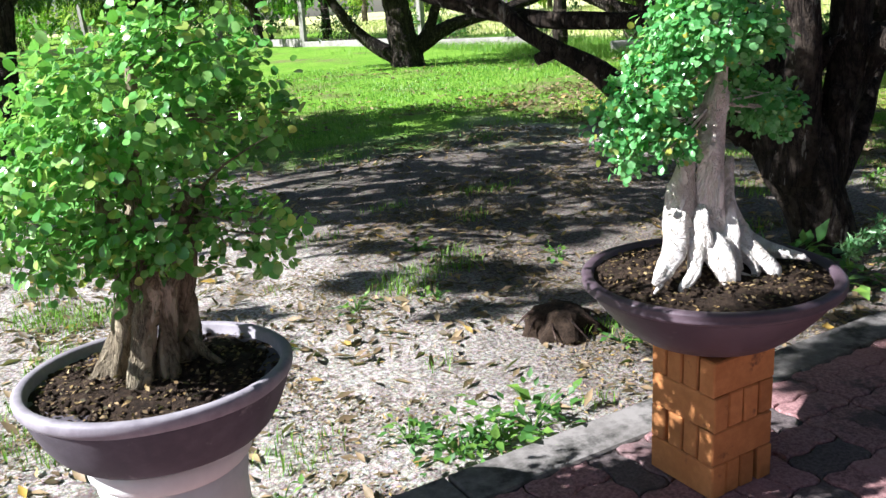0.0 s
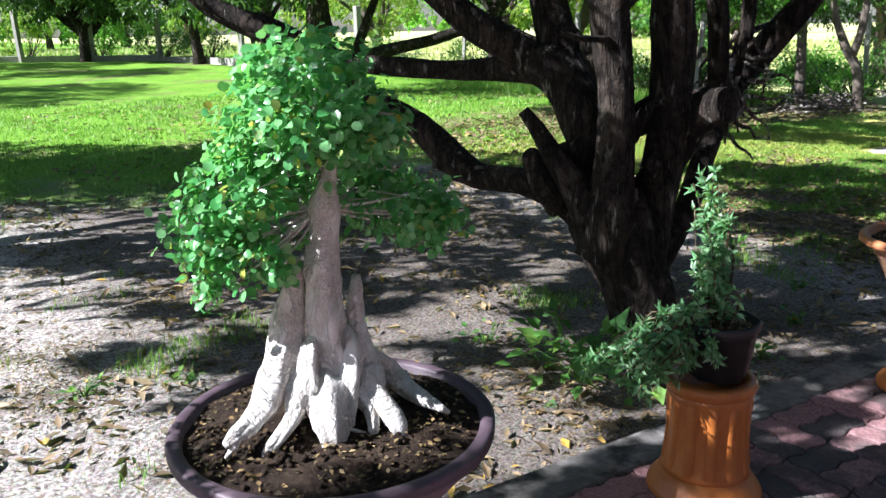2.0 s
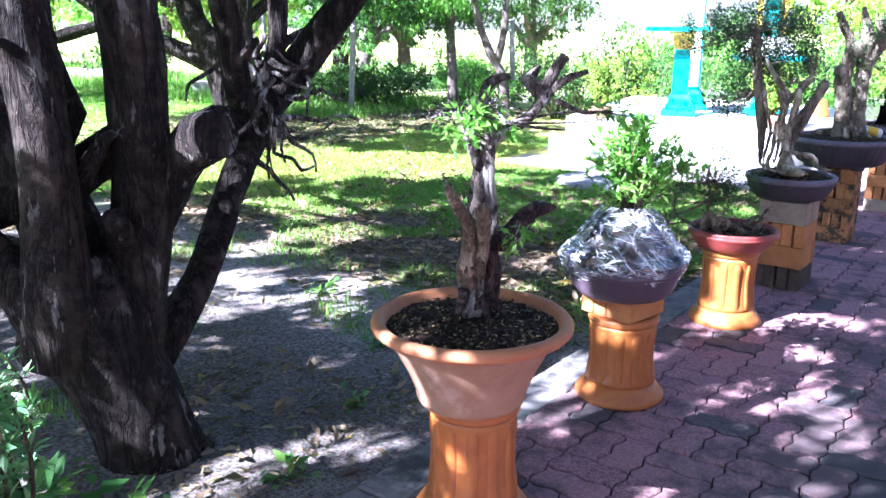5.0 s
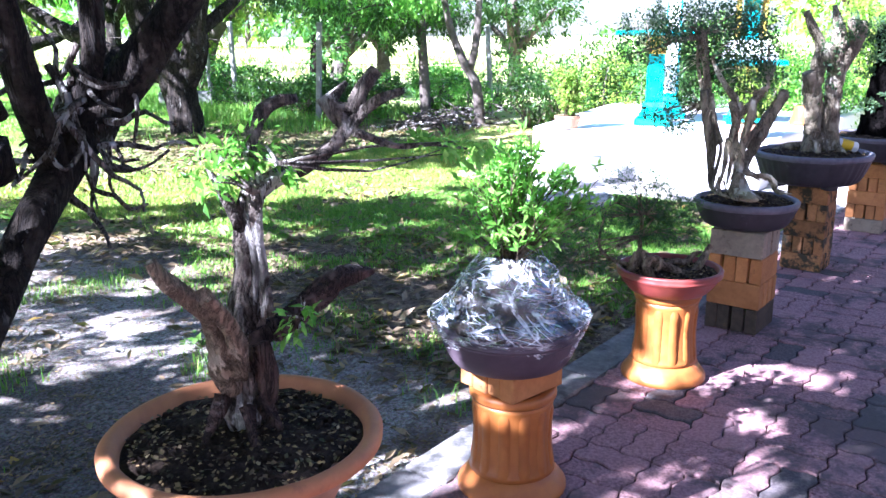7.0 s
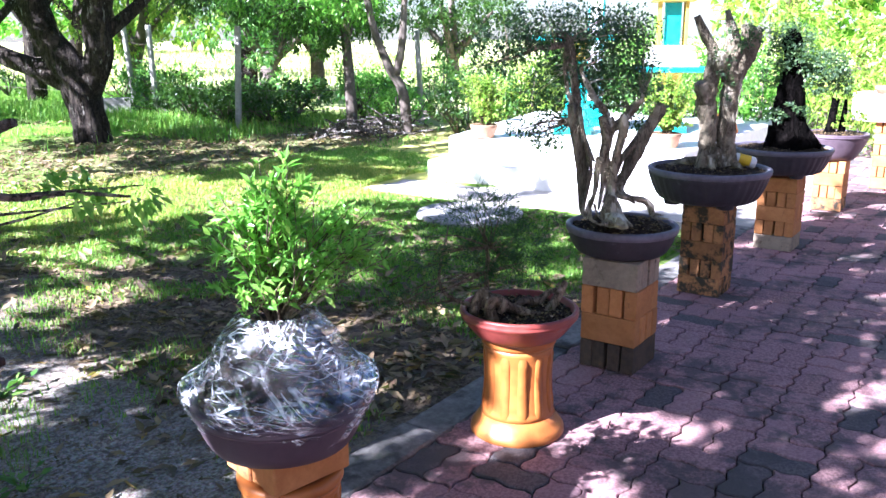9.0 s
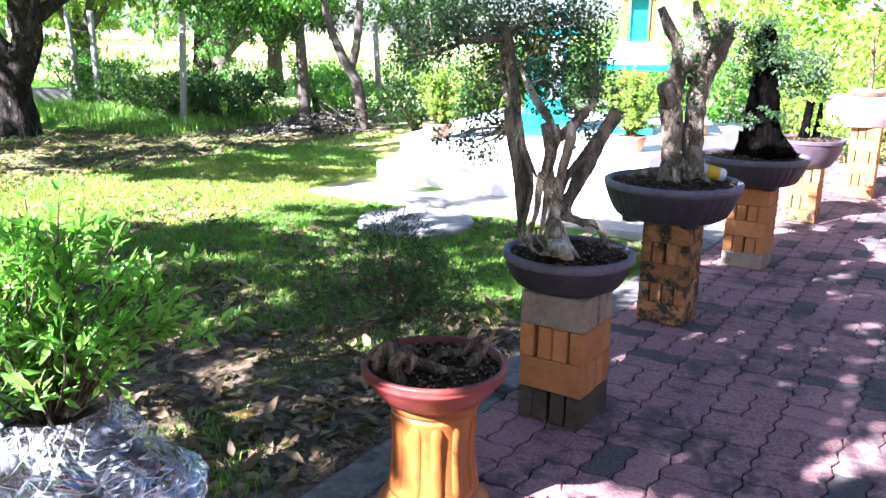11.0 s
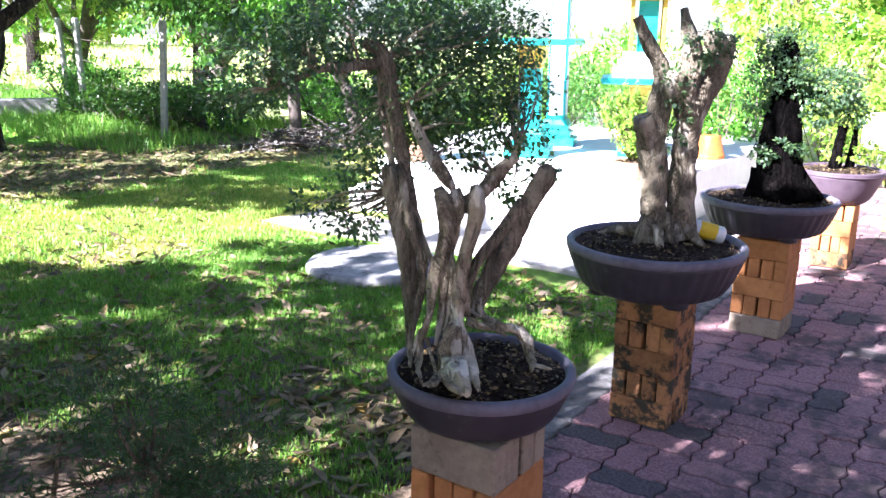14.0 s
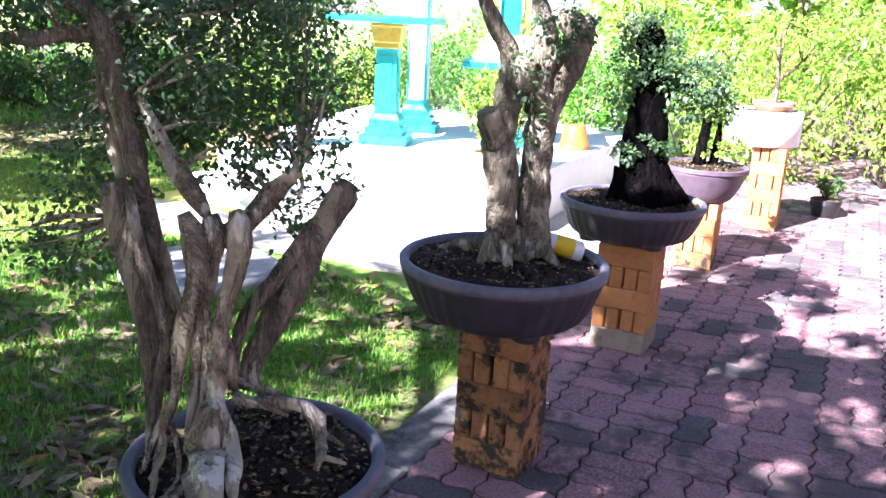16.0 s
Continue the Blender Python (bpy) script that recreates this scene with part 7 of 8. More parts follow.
garden_tree(13.16, 8.43, "slim straight tree hung with leafy twigs", [
    [(0, 0, -0.1, 0.09), (-0.029, 0.041, 1.041, 0.075), (-0.047, 0.066, 1.844, 0.074), (0, 0, 3.0, 0.04)],
    [(-0.03, 0.04, 1.3, 0.03), (0.4, 0.2, 1.6, 0.018), (0.7, 0.3, 1.5, 0.008)],
    [(-0.03, 0.04, 1.5, 0.03), (-0.4, 0.5, 1.75, 0.018), (-0.8, 0.9, 1.6, 0.008)]],
    BARK_FAR, [((-0.5, 0.5, 1.75), (0.7, 0.7, 0.4)), ((0.4, 0.2, 1.65), (0.5, 0.5, 0.3)), ((0, 0, 2.4), (1.0, 1.0, 0.5)), ((-1.2, 0.8, 2.05), (0.8, 0.6, 0.35)), ((-0.2, -0.3, 1.9), (0.7, 0.5, 0.4))], LEAF_FRESH, 6500, 0.09, 442, 0.4, "slim_tree")

slim = bpy.data.objects["slim_tree.001"]
bough(slim, [((-0.4, 0.6, 1.6), (0.45, 0.45, 0.3)), ((-0.9, 1.2, 1.75), (0.5, 0.5, 0.25)), ((-0.2, 0.2, 1.35), (0.35, 0.35, 0.3)), ((-1.4, 1.7, 1.85), (0.5, 0.5, 0.2)), ((0.3, -0.2, 1.5), (0.35, 0.35, 0.25))], LEAF_MANGO, 4200, 0.075, 444, 0.5, 20)

# leafy low trees beyond the fence
for n, (x, y, high) in enumerate(((14.6, 11.9, 2.6), (16.6, 12.4, 3.0), (14.6, 16.0, 2.8), (12.9, 22.5, 3.0), (19.0, 10.6, 2.7))):
    rows, crowns = plain_tree(560 + n, high, 1.6, 0.5)
    crowns += [((0.5, 0.4, high * 0.38), (0.6, 0.6, 0.3)), ((-0.6, -0.5, high * 0.4), (0.6, 0.6, 0.3)), ((0.3, -0.6, high * 0.55), (0.9, 0.8, 0.4)), ((-0.9, 0.2, high * 0.58), (0.8, 0.8, 0.4)), ((0.8, 0.7, high * 0.55), (0.8, 0.8, 0.4))]
    garden_tree(x, y, "leafy young tree hanging over the fence", rows, BARK_FAR, crowns, (LEAF_WEED, LEAF_MANGO, LEAF_HEDGE, LEAF_HEDGE, LEAF_MANGO)[n], 5600, 0.11, 580 + n, 0.4, "young_tree", 8, 0.15)

# trees by the far fence, their leaves hanging low
FAR_TREES = ((8.7, 27.1, 4.0), (5.9, 31.0, 3.8), (1.0, 30.5, 4.2), (11.6, 28.4, 4.2))
for n, (x, y, high) in enumerate(FAR_TREES):
    rows, crowns = plain_tree(590 + n, high, 2.2, 0.2)
    for k in range(5):
        a = 1.26 * k + n
        crowns.append(((1.5 * math.cos(a), 1.5 * math.sin(a), high * 0.5), (0.9, 0.9, 0.55)))
    garden_tree(x, y, "dark mango tree with leaves hanging low by the far fence", rows, BARK_MANGO, crowns, LEAF_MANGO, 6500, 0.2, 595 + n)

# ---- fence ----
FENCE = [(19.5, 6.5), (14.6, 8.2), (11.81, 9.45), (12.3, 12.0), (13.13, 13.8), (12.2, 17.0), (11.0, 20.2), (9.4, 25.0), (8.25, 30.3), (6.17, 31.2), (4.02, 32.0), (1.6, 33.0), (-1.0, 34.0), (-4.0, 35.0)]
fence = thing("fence", (0, 0, 0), "leaning concrete fence posts strung with thin wire", "fence", kind="structure")
FENCE_RNG = random.Random(4)
tops = []
for x, y in FENCE:
    far = y > 17
    bm = block(0.16 if far else 0.078, 0.16 if far else 0.078, 1.75 if far else 1.5, 0.012, 0.004, x)
    post = part("post", bm, POST, fence)
    post.matrix_local = pose(x, y, rise(x, y) - 0.05, FENCE_RNG.uniform(-3, 3), FENCE_RNG.uniform(-3, 3), FENCE_RNG.uniform(0, 40))
    tops.append((x, y, rise(x, y)))
for (x0, y0, z0), (x1, y1, z1) in zip(tops[5:], tops[6:]):
    beam = part("base_beam", block(math.hypot(x1 - x0, y1 - y0), 0.1, 0.28, 0.01), POST, fence, "low pale concrete beam")
    beam.matrix_local = pose((x0 + x1) / 2, (y0 + y1) / 2, (z0 + z1) / 2 - 0.08, 0, 0, math.degrees(math.atan2(y1 - y0, x1 - x0)))
for h in (0.25, 0.55, 0.85, 1.15):
    for (x0, y0, z0), (x1, y1, z1) in zip(tops, tops[1:]):
        bm = tube(bmesh.new(), [(x0, y0, z0 + h, 0.004), ((x0 + x1) / 2, (y0 + y1) / 2, (z0 + z1) / 2 + h - 0.03, 0.004), (x1, y1, z1 + h, 0.004)], 4, 0.6, 0)
        part("wire", bm, WIRE, fence)

# ---- hedges and bushes ----
def bush(x, y, high, wide, leaf, count, size, seed, label, deep=None, width=0.45):
    rng = np.random.default_rng(seed)
    ob = thing("bush", (x, y, rise(x, y) if y > 1.9 else 0.05), label, "bush", "bushes along the boundary")
    deep = deep or wide
    blobs = [((0, 0, high * 0.45), (wide * 0.8, deep * 0.8, high * 0.42))]
    for k in range(6):
        a = rng.uniform(0, 6.28)
        blobs.append(((wide * 0.65 * math.cos(a), deep * 0.65 * math.sin(a), high * rng.uniform(0.3, 0.8)), (wide * 0.42, deep * 0.42, high * 0.24)))
    stems = bmesh.new()
    twig_mesh(stems, rng, ((0, 0, 0), (wide * 0.2, 0, 0), (-wide * 0.2, deep * 0.1, 0)), blobs, 14, 0.014)
    tagged(part("stem_spray", stems, BARK_FAR, ob), kind="stuff")
    part("leaves", crown_mesh("leaves", seed, blobs, count, size, width, 0.4, 16, hang=0.1, shell=0.35), leaf, ob)
    return ob


BUSHES = [
    # sunny hedge at the path's end
    (14.4, 1.3, 1.5, 0.75, LEAF_HEDGE, 3000, 0.075, 0.8), (14.9, 0.2, 1.7, 0.8, LEAF_HEDGE, 3000, 0.08, 0.8), (14.6, -0.9, 1.5, 0.8, LEAF_HEDGE, 2600, 0.08, 0.8), (15.6, 2.2, 1.9, 0.9, LEAF_HEDGE, 2600, 0.085, 0.8),
    (16.4, 0.8, 2.3, 1.0, LEAF_HEDGE, 2600, 0.09, 0.9), (14.5, 3.1, 1.45, 0.7, LEAF_FRESH, 2400, 0.075, 0.7), (15.6, 4.4, 1.6, 0.9, LEAF_FRESH, 2400, 0.085, 0.8), (16.8, -1.6, 2.2, 1.1, LEAF_HEDGE, 2400, 0.09, 0.9), (16.6, 3.2, 2.1, 1.0, LEAF_HEDGE, 2200, 0.09, 0.9),
    # clipped hedge behind the platform
    (13.9, 6.4, 1.2, 0.5, LEAF_WEED, 3000, 0.05, 0.5), (14.1, 5.7, 1.25, 0.5, LEAF_HEDGE, 3000, 0.05, 0.5), (14.2, 5.0, 1.2, 0.5, LEAF_WEED, 3000, 0.05, 0.5), (14.3, 4.3, 1.25, 0.5, LEAF_WEED, 3000, 0.05, 0.5), (14.3, 3.6, 1.2, 0.5, LEAF_HEDGE, 3000, 0.05, 0.5), (14.2, 2.9, 1.25, 0.5, LEAF_WEED, 3000, 0.05, 0.5),
    (14.9, 5.4, 1.3, 0.5, LEAF_WEED, 2600, 0.055, 0.6), (15.0, 4.0, 1.3, 0.5, LEAF_WEED, 2600, 0.055, 0.6),
    # behind the platform
    (14.4, 6.0, 1.35, 0.7, LEAF_MANGO, 2400, 0.08, 0.7), (15.8, 6.0, 1.5, 0.8, LEAF_FRESH, 2200, 0.085, 0.8), (13.6, 6.7, 1.0, 0.55, LEAF_MANGO, 1700, 0.07, 0.5), (17.3, 5.6, 1.8, 1.0, LEAF_FRESH, 2200, 0.09, 0.9),
    # along the fence
    (12.2, 9.9, 0.75, 0.7, LEAF_MANGO, 1700, 0.06, 0.4), (12.7, 11.8, 0.65, 0.9, LEAF_MANGO, 2200, 0.07, 0.7), (13.6, 13.4, 0.8, 0.7, LEAF_FRESH, 1300, 0.07, 0.7), (15.4, 8.4, 1.0, 0.8, LEAF_WEED, 1500, 0.07, 0.5), (13.9, 8.0, 0.7, 0.6, LEAF_FRESH, 1500, 0.06, 0.4),
    (14.3, 9.0, 1.0, 0.8, LEAF_FRESH, 1800, 0.07, 0.5), (12.9, 9.6, 0.7, 1.0, LEAF_MANGO, 2600, 0.07, 0.6), (12.4, 10.9, 0.65, 0.9, LEAF_MANGO, 2400, 0.07, 0.7), (14.9, 9.6, 0.75, 1.0, LEAF_WEED, 2200, 0.08, 0.8), (13.6, 10.6, 0.7, 1.0, LEAF_WEED, 2200, 0.08, 0.8), (13.0, 12.5, 0.8, 0.8, LEAF_WEED, 1500, 0.075, 0.8), (13.8, 14.8, 0.9, 0.8, LEAF_WEED, 1300, 0.08, 0.9),
    (6.6, 33.2, 2.0, 1.4, LEAF_FRESH, 2200, 0.13, 1.0), (4.2, 34.2, 2.2, 1.5, LEAF_HEDGE, 2200, 0.13, 1.0), (1.8, 35.0, 2.0, 1.5, LEAF_FRESH, 2200, 0.13, 1.0), (-0.8, 36.0, 2.3, 1.6, LEAF_FRESH, 2200, 0.13, 1.0), (8.8, 32.6, 1.8, 1.2, LEAF_WEED, 2000, 0.13, 1.0), (-3.4, 37.0, 2.2, 1.6, LEAF_FRESH, 2000, 0.13, 1.0),
    (12.9, 17.4, 1.0, 1.0, LEAF_MANGO, 1300, 0.09, 1.2), (11.8, 20.8, 1.1, 1.1, LEAF_WEED, 1300, 0.1, 1.4), (10.6, 25.0, 1.2, 1.2, LEAF_MANGO, 1200, 0.1, 1.6), (9.6, 29.6, 1.2, 1.3, LEAF_WEED, 1200, 0.11, 1.3),
]
for n, (x, y, high, wide, leaf, count, size, deep) in enumerate(BUSHES):
    bush(x, y, high, wide, leaf, count, size, 600 + n, "sunlit leafy bush along the garden boundary" if leaf in (LEAF_HEDGE, LEAF_FRESH) else "dark green bush at the fence", deep)

# woods beyond the field: far trees with trunk and crown
for n in range(26):
    if 17 < -4 + n * 4.3 < 44:
        continue  # open sky over the field
    rng = np.random.default_rng(700 + n)
    a = radians(-4 + n * 4.3)
    d = 44 + 16 * rng.random() if n > 6 else 30 + 10 * rng.random()
    x, y = 4 + d * math.cos(a), d * math.sin(a)
    high, spread = rng.uniform(4.5, 8.0), rng.uniform(2.5, 4.0)
    rows, crowns = plain_tree(740 + n, high, spread)
    crowns.append(((0, 0, high * 0.3), (spread * 0.8, spread * 0.8, high * 0.2)))
    garden_tree(x, y, "distant tree beyond the sunny field", rows, BARK_FAR, crowns, LEAF_HEDGE if n % 3 else LEAF_FRESH, 2400, 0.42, 760 + n, 0.5, "distant_tree", 7, 0.5)

# ---- shrines on the platform ----
def stepped(rows, size_to=1.0):
    """A square stepped pillar from (half width, height) pairs."""
    bm = bmesh.new()
    last = None
    for h, z in rows:
        ring = [bm.verts.new((sx * h, sy * h, z)) for sx, sy in ((-1, -1), (1, -1), (1, 1), (-1, 1))]
        if last:
            for k in range(4):
                bm.faces.new((last[k], last[(k + 1) % 4], ring[(k + 1) % 4], ring[k]))
        else:
            bm.faces.new(ring[::-1])
        last = ring
    bm.faces.new(last)
    bmesh.ops.bevel(bm, geom=bm.edges[:], offset=0.003, segments=1, affect="EDGES")
    return bm


FOOT = [(0.19, 0), (0.19, 0.07), (0.15, 0.075), (0.15, 0.13), (0.125, 0.135), (0.125, 0.19), (0.105, 0.24)]


def shrine_table(x, y, shaft, slab, label, turn, pale=False):
    ob = thing("shrine_table", (x, y, 0.45), label, "shrine", "teal shrines", turn=turn)
    part("foot", stepped(FOOT), TEAL, ob)
    post = part("shaft", stepped([(0.088, 0.235), (0.082, shaft - 0.2), (0.088, shaft - 0.19)]), TEAL, ob)
    for k in range(4):
        panel = part("panel", block(0.135 if pale else 0.1, 0.006, shaft - 0.52, 0.002), WHITEWASH if pale else TEAL, post)
        panel.matrix_local = pose(0, 0, 0.28, 0, 0, 90 * k) @ pose(0, -0.087, 0)
    part("capital", stepped([(0.088, shaft - 0.19), (0.098, shaft - 0.185), (0.092, shaft - 0.15), (0.105, shaft - 0.14), (0.118, shaft - 0.03), (0.13, shaft - 0.02), (0.13, shaft)]), GOLD, ob, "gold-painted lotus capital")
    if slab:
        part("slab", stepped([(slab - 0.03, shaft), (slab, shaft + 0.01), (slab, shaft + 0.045), (slab - 0.02, shaft + 0.055)]), TEAL, ob)
    return ob


shrine_table(11.56, 3.97, 0.93, 0.40, "teal painted offering table on a stepped pillar", 20)
tall = shrine_table(12.4, 4.15, 1.9, 0.0, "tall teal pillar with pale panels and gold trim", 20, True)
house = shrine_table(12.2, 3.22, 0.62, 0.36, "teal and gold spirit house on a pillar", 24)
part("tier", stepped([(0.27, 0.675), (0.27, 0.74), (0.23, 0.75), (0.23, 0.81), (0.19, 0.82), (0.19, 0.88)]), WHITEWASH, house)
for k in range(4):
    post = part("house_post", stepped([(0.016, 0.88), (0.016, 1.32)]), GOLD, house, "gold post")
    post.location = (0.13 * (1 if k % 2 else -1), 0.13 * (1 if k > 1 else -1), 0)
part("cella", stepped([(0.08, 0.88), (0.08, 1.3)]), TEAL, house)
part("roof", stepped([(0.21, 1.31), (0.22, 1.33), (0.14, 1.43), (0.15, 1.45), (0.09, 1.55), (0.03, 1.75), (0.006, 1.95)]), GOLD, house, "gold tiered roof")

# shrubs in pots on the platform, upturned pot
for n, (x, y, z) in enumerate(((10.72, 4.55, 0.45), (10.95, 2.76, 0.45))):
    bowl(x, y, z, z + 0.13, 0.1, 0.14, TERRA_TAN, "brown clay pot on the white platform", 0.012, 0.9, None, seed=30 + n, dome=0.01)
    leafy_shrub("potted_shrub", x, y, z + 0.12, "sunlit yellow-green shrub in a clay pot", sprays(SHRUB_RNG, (0, 0, 0), [((0, 0, 0.28), (0.24, 0.24, 0.2)), ((-0.05, 0.08, 0.46), (0.18, 0.18, 0.14)), ((0.05, -0.06, 0.12), (0.22, 0.22, 0.1)), ((0.04, -0.1, 0.4), (0.17, 0.17, 0.14))], 110, 0.004),
                LEAF_HEDGE, "small sunny leaves", 0.034, 0.45, 26, 320 + n, BARK_TAN)
cone = thing("upturned_pot", (12.4, 2.66, 0.45), "orange clay pot standing upside down on the platform", "plant pot")
part("body", lathe([(0.125, 0), (0.128, 0.004), (0.128, 0.035), (0.12, 0.037), (0.085, 0.19), (0.078, 0.195), (0.03, 0.195)], 48, None, 0.01, 3), TERRACOTTA, cone)

# round cement slab in the grass
disc = thing("round_slab", (9.09, 3.65, 0.0), "round grey cement slab lying in the grass", "slab")
part("body", lathe([(0.40, -0.03), (0.42, 0.0), (0.425, 0.06), (0.412, 0.078), (0.38, 0.082), (0.2, 0.08), (0.05, 0.082)], 72, None, 0.015, 7), GREYWASH, disc)

# dug clod of dark earth on the sand
clod = thing("earth_clod", (2.0, 2.62, rise(2.0, 2.62)), "dark dug clod of earth and roots on the sand", "earth")
lump = lathe([(0.16, -0.03), (0.155, 0.02), (0.13, 0.06), (0.09, 0.095), (0.04, 0.11)], 40, lambda a, r, z: r * (0.45 * noise.noise((math.cos(a) * 2, math.sin(a) * 2, z * 14)) + 0.25 * noise.noise((math.cos(a) * 6, math.sin(a) * 6, z * 40))))
part("lump", lump, SOIL, clod)
for k in range(9):
    a = k * 0.7
    part("root", tube(bmesh.new(), [(0.05 * math.cos(a), 0.05 * math.sin(a), 0.09, 0.006), (0.13 * math.cos(a + 0.3), 0.13 * math.sin(a + 0.3), 0.07, 0.005), (0.2 * math.cos(a + 0.5), 0.2 * math.sin(a + 0.5), 0.01, 0.002)], 5, 0.03, 0.3, 0, k), DARKWOOD, clod)

# cut log and brush pile
trough = thing("cement_block", (11.9, 12.9, rise(11.9, 12.9)), "grey cement block lying at the fence", "block", turn=-35)
part("body", block(0.9, 0.25, 0.25, 0.02, 0.01), POST, trough)
pile = thing("brush_pile", (12.6, 7.7, rise(12.6, 7.7)), "heap of dry cut branches and leaves", "brush pile")
PILE_RNG = np.random.default_rng(91)
for k in range(80):
    c = PILE_RNG.normal(size=2) * (0.55, 0.35)
    d = unit(PILE_RNG.normal(size=3) * (1, 1, 0.18))
    length = PILE_RNG.uniform(0.3, 0.9)
    z = abs(PILE_RNG.normal()) * 0.10 + 0.03
    a, b = np.array((*c, z)) - d * length / 2, np.array((*c, z)) + d * length / 2
    m = (a + b) / 2 + PILE_RNG.normal(size=3) * 0.04
    part("branch", tube(bmesh.new(), [(*a, 0.014), (*m, 0.011), (*b, 0.005)], 5, 0.15, 0.1, 0, k), DEADWOOD, pile)

# ---- grass, litter and weeds ----
def scatter(rng, n, x0, x1, y0, y1, keep):
    out = []
    while len(out) < n:
        x, y = rng.uniform(x0, x1), rng.uniform(y0, y1)
        if rng.random() < keep(x, y):
            out.append((x, y, rise(x, y)))
    return np.array(out)


def clear(x, y):
    """Ground that carries no concrete."""
    return not (x > 9.5 and y < 5.2) and (x - 9.09) ** 2 + (y - 3.65) ** 2 > 0.18


def blades(name, label, seed, n, area, keep, low, high, wide=0.006, material=None):
    rng = np.random.default_rng(seed)
    at = scatter(rng, n, *area, keep)
    k = len(at)
    h = rng.uniform(low, high, k)
    a = rng.uniform(0, 6.283, k)
    side = np.column_stack((np.cos(a), np.sin(a), np.zeros(k))) * wide
    bend = np.column_stack((np.cos(a + 1.6), np.sin(a + 1.6), np.zeros(k))) * (h * rng.uniform(0.1, 0.8, k))[:, None]
    tall = np.column_stack((np.zeros(k), np.zeros(k), h))
    at = at - np.array((0, 0, 0.004))
    v = np.stack((at - side, at + side, at + tall * 0.6 + bend * 0.35 - side * 0.7, at + tall * 0.6 + bend * 0.35 + side * 0.7, at + tall + bend), 1)
    f = np.array(((0, 1, 3), (0, 3, 2), (2, 3, 4)))[None] + (np.arange(k) * 5)[:, None, None]
    ob = part(name, tri_mesh(name, v.reshape(-1, 3), f.reshape(-1, 3)), material or GRASS, None)
    return tagged(ob, label, "grass", kind="stuff")


blades("lawn_grass", "short bright green lawn grass", 801, 90000, (4.2, 11.5, 1.95, 7.0), lambda x, y: lawn_share(x, y) * (0.2 + 0.8 * (noise.noise((x * 1.7, y * 1.7, 5)) > (-0.25 if y > 4.2 or x > 8.5 else 0.05))) * clear(x, y) * min(1, 3.2 / max(y - 1.0, 1)), 0.018, 0.05, 0.003)
blades("far_lawn_grass", "sunlit lawn grass further off", 802, 40000, (0.0, 13.0, 6.5, 16.0), lambda x, y: lawn_share(x, y) * clear(x, y) * (1 if noise.noise((x * 0.8, y * 0.8, 9)) > -0.2 else 0.25) * (0.18 if 7.0 < y < 10.5 and x > 7.5 else 1), 0.02, 0.06, 0.006)
# yellow blades carry on the sunlight painted into this strip
blades("lit_strip_grass", "lawn grass coloured yellow for its sunlit strip", 806, 42000, (6.0, 10.6, 4.5, 8.2), lambda x, y: clear(x, y) * lawn_share(x, y) * max(0.0, 1 - abs(y - 6.0 + 0.25 * (x - 8.5)) / 1.5), 0.02, 0.05, 0.004, GRASS_LIT)
blades("shade_grass", "patchy short grass in the shaded soil", 807, 26000, (4.7, 9.3, 1.95, 4.8), lambda x, y: clear(x, y) * min(1.0, max(0.0, noise.noise((x * 1.5, y * 1.5, 17)) + 0.02) * 5) * min(1.0, max(0.0, x - 5.2) / 1.8), 0.015, 0.045, 0.0035)
blades("grass_tufts", "thin grass tufts on the sandy ground", 803, 6000, (-0.6, 6.0, 1.95, 5.0), lambda x, y: max(0.0, noise.noise((x * 2.1, y * 2.1, 12)) - 0.28) * 2.2 + (0.5 if x < 0.3 and noise.noise((x * 3, y * 3, 4)) > 0 else 0), 0.02, 0.07, 0.0025)
blades("rough_grass", "tall rough grass along the fence", 804, 26000, (8.0, 17.0, 8.2, 22.0), lambda x, y: 1.0 if 0.2 < min(abs(x - 12.4) * 0.9, 3) < 1.6 and y > 8.6 else 0.03, 0.06, 0.20, 0.005)
blades("field_grass", "field grass beyond the fence, paled to look sunlit", 805, 22000, (2.0, 40.0, 12.0, 42.0), lambda x, y: 1.0 if x > 14.0 or y > 33 else 0.0, 0.08, 0.25, 0.02, FIELD)


def litter(name, label, seed, n, area, keep, low, high):
    rng = np.random.default_rng(seed)
    at = scatter(rng, n, *area, keep) + np.array((0, 0, 0.006))
    k = len(at)
    a = rng.uniform(0, 6.283, k)
    axis = np.column_stack((np.cos(a), np.sin(a), rng.normal(size=k) * 0.25))
    up = np.array((0, 0, 1.0)) + rng.normal(size=(k, 3)) * 0.42
    ob = part(name, leaf_mesh(name, at, axis, up, rng.uniform(low, high, k), 0.36, 0.10, -0.08), LITTER, None)
    return tagged(ob, label, "fallen leaves", kind="stuff")


litter("leaf_litter", "dry brown mango leaves lying on the sand", 811, 9500, (-0.8, 8.5, 1.9, 7.5), lambda x, y: (0.25 + 0.75 * (noise.noise((x * 1.1, y * 1.1, 20)) > 0.0)) * clear(x, y) * (1.0 if x < 5.6 or y > 4 else 1.9) * (1.0 if x < 8 else 0.5), 0.025, 0.095)
litter("leaf_crumbs", "small broken leaf bits on the sand", 814, 26000, (-0.6, 7.0, 1.9, 5.5), lambda x, y: max(0.04, noise.noise((x * 1.9, y * 1.9, 31)) * 2) * clear(x, y), 0.006, 0.030)
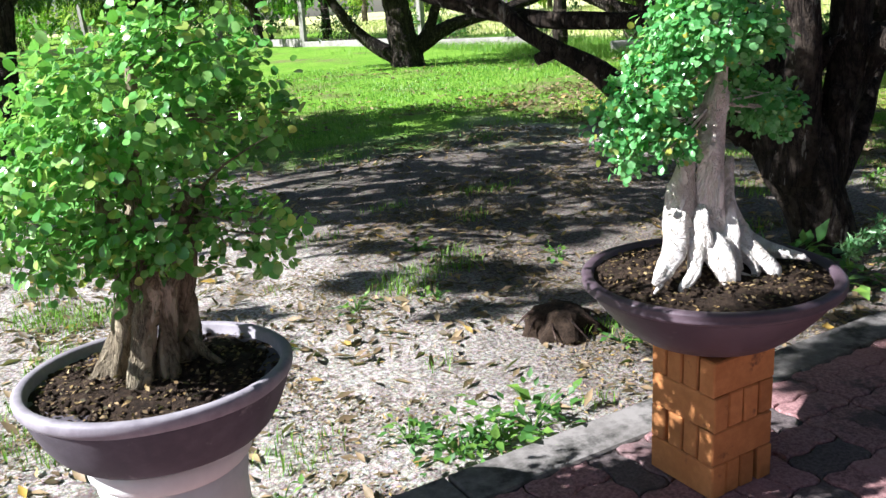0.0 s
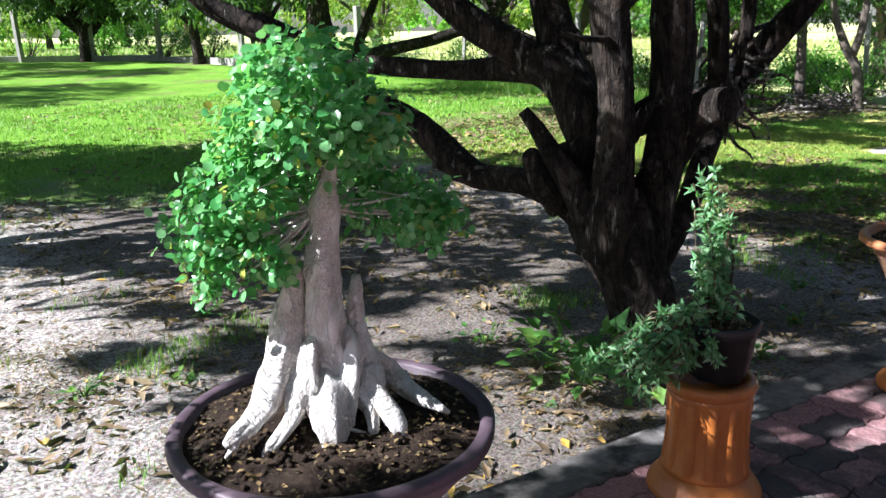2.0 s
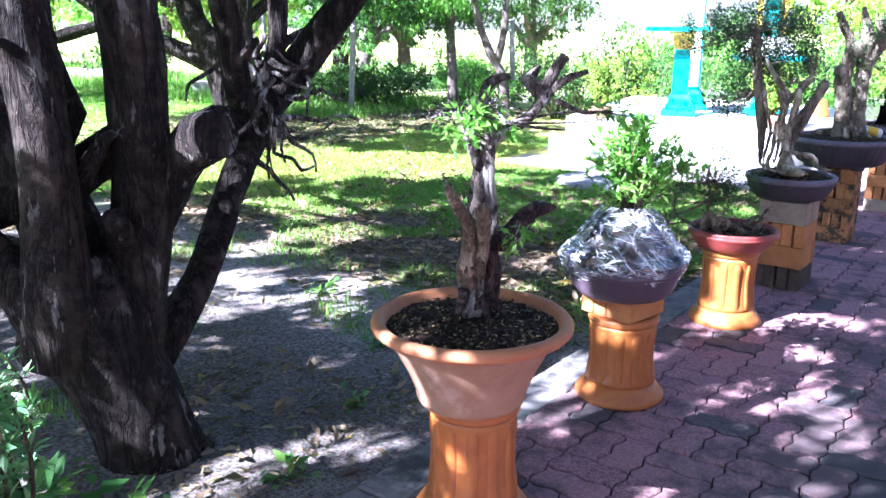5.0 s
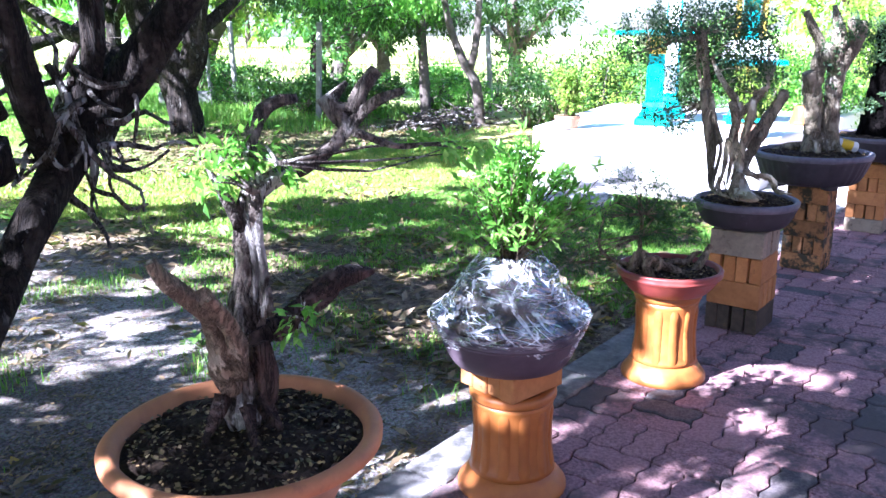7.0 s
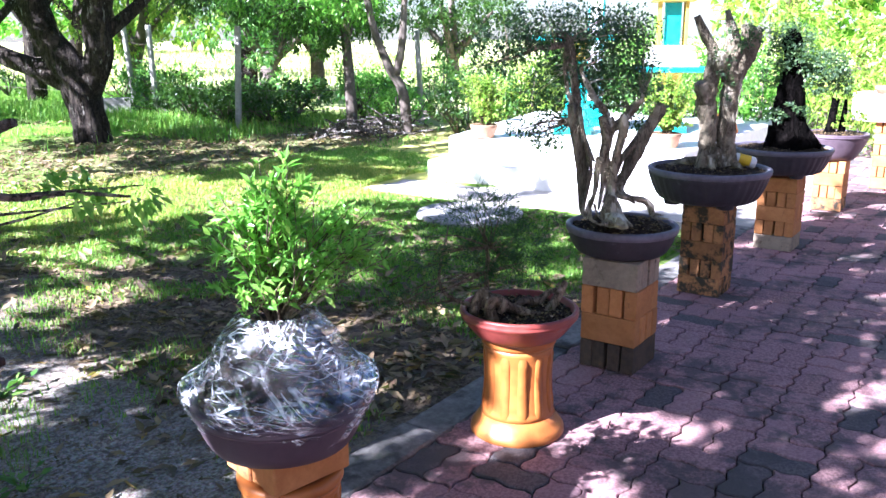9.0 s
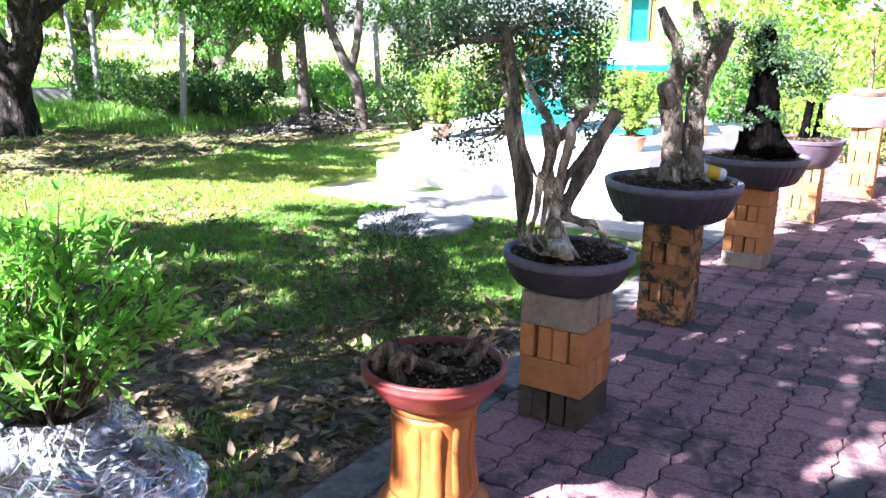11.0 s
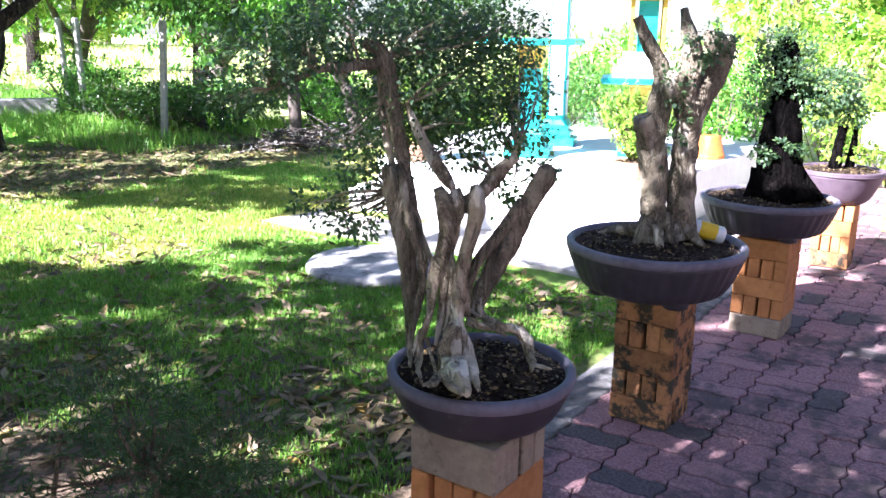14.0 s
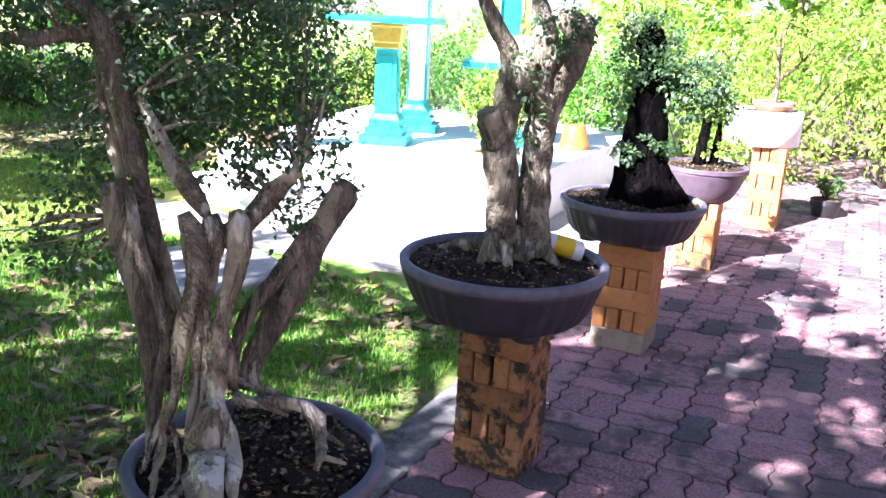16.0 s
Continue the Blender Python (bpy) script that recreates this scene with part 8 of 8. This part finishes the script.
litter("far_leaf_litter", "brown leaf litter under the trees", 812, 5500, (5.5, 13.5, 5.4, 11.0), lambda x, y: clear(x, y) * (1.0 if abs(y - 8.3 - 0.1 * (x - 9)) < 1.6 else 0.10), 0.06, 0.13)
litter("near_lawn_leaves", "tan and brown leaves lying in the shaded grass", 815, 5500, (5.6, 9.6, 1.95, 6.2), lambda x, y: clear(x, y) * (1.0 if noise.noise((x * 0.9, y * 0.9, 40)) > -0.05 else 0.3) * (1.0 if y < 3.8 else 0.45), 0.04, 0.12)
litter("lawn_leaves", "scattered yellow-brown leaves on the lawn", 813, 1500, (2.0, 12.0, 8.0, 15.0), lambda x, y: 1.0 if noise.noise((x * 0.6, y * 0.6, 2)) > 0.1 else 0.15, 0.06, 0.12)


def weed(x, y, high, n, size, seed, label="small green weed growing in the sand", width=0.55):
    rng = np.random.default_rng(seed)
    ob = thing("weed", (x, y, rise(x, y)), label, "weed", "weeds by the path")
    at = rng.normal(size=(n, 3)) * (high * 0.7, high * 0.7, 0.3 * high) + (0, 0, high * 0.55)
    at[:, 2] = np.abs(at[:, 2])
    axis = at * (1, 1, 0.3) + rng.normal(size=(n, 3)) * high * 0.5
    part("leaves", leaf_mesh("leaves", at, axis, np.array((0, 0, 1.0)) + rng.normal(size=(n, 3)) * 0.3, size * (0.6 + 0.7 * rng.random(n)), width), LEAF_WEED, ob)
    bm = bmesh.new()
    for k in range(min(n, 14)):
        p = at[k] * (1, 1, 0.95)
        tube(bm, [(0, 0, -0.01, 0.003), (*(p * 0.5 + (0, 0, 0.01)), 0.002), (*p, 0.0012)], 4, 0.03, 0)
    tagged(part("stem_spray", bm, LEAF_WEED, ob), kind="stuff")
    return ob


for n, (x, y, high, count, size) in enumerate(((1.12, 1.98, 0.09, 80, 0.045), (1.40, 1.99, 0.11, 60, 0.06), (1.24, 1.97, 0.08, 60, 0.05), (1.02, 2.15, 0.06, 40, 0.04), (0.55, 2.05, 0.06, 20, 0.04), (0.62, 2.6, 0.05, 16, 0.05), (1.35, 3.3, 0.06, 24, 0.04), (1.75, 3.25, 0.05, 18, 0.04),
                                               (0.9, 3.05, 0.04, 14, 0.03), (2.1, 2.35, 0.07, 20, 0.05), (2.35, 2.7, 0.05, 18, 0.04), (3.1, 2.35, 0.18, 60, 0.10), (3.3, 2.2, 0.12, 40, 0.08), (3.25, 2.6, 0.16, 40, 0.09), (3.0, 2.9, 0.08, 24, 0.05), (4.4, 2.3, 0.05, 16, 0.05),
                                               (4.9, 2.6, 0.05, 18, 0.05), (3.9, 2.1, 0.05, 16, 0.05), (5.2, 3.3, 0.06, 20, 0.05), (2.6, 3.4, 0.06, 20, 0.045), (2.0, 3.9, 0.06, 20, 0.045), (0.3, 2.6, 0.07, 30, 0.04), (0.05, 3.1, 0.07, 30, 0.04), (0.5, 3.6, 0.06, 26, 0.04))):
    weed(x, y, high, count, size, 900 + n)

build_pavement()
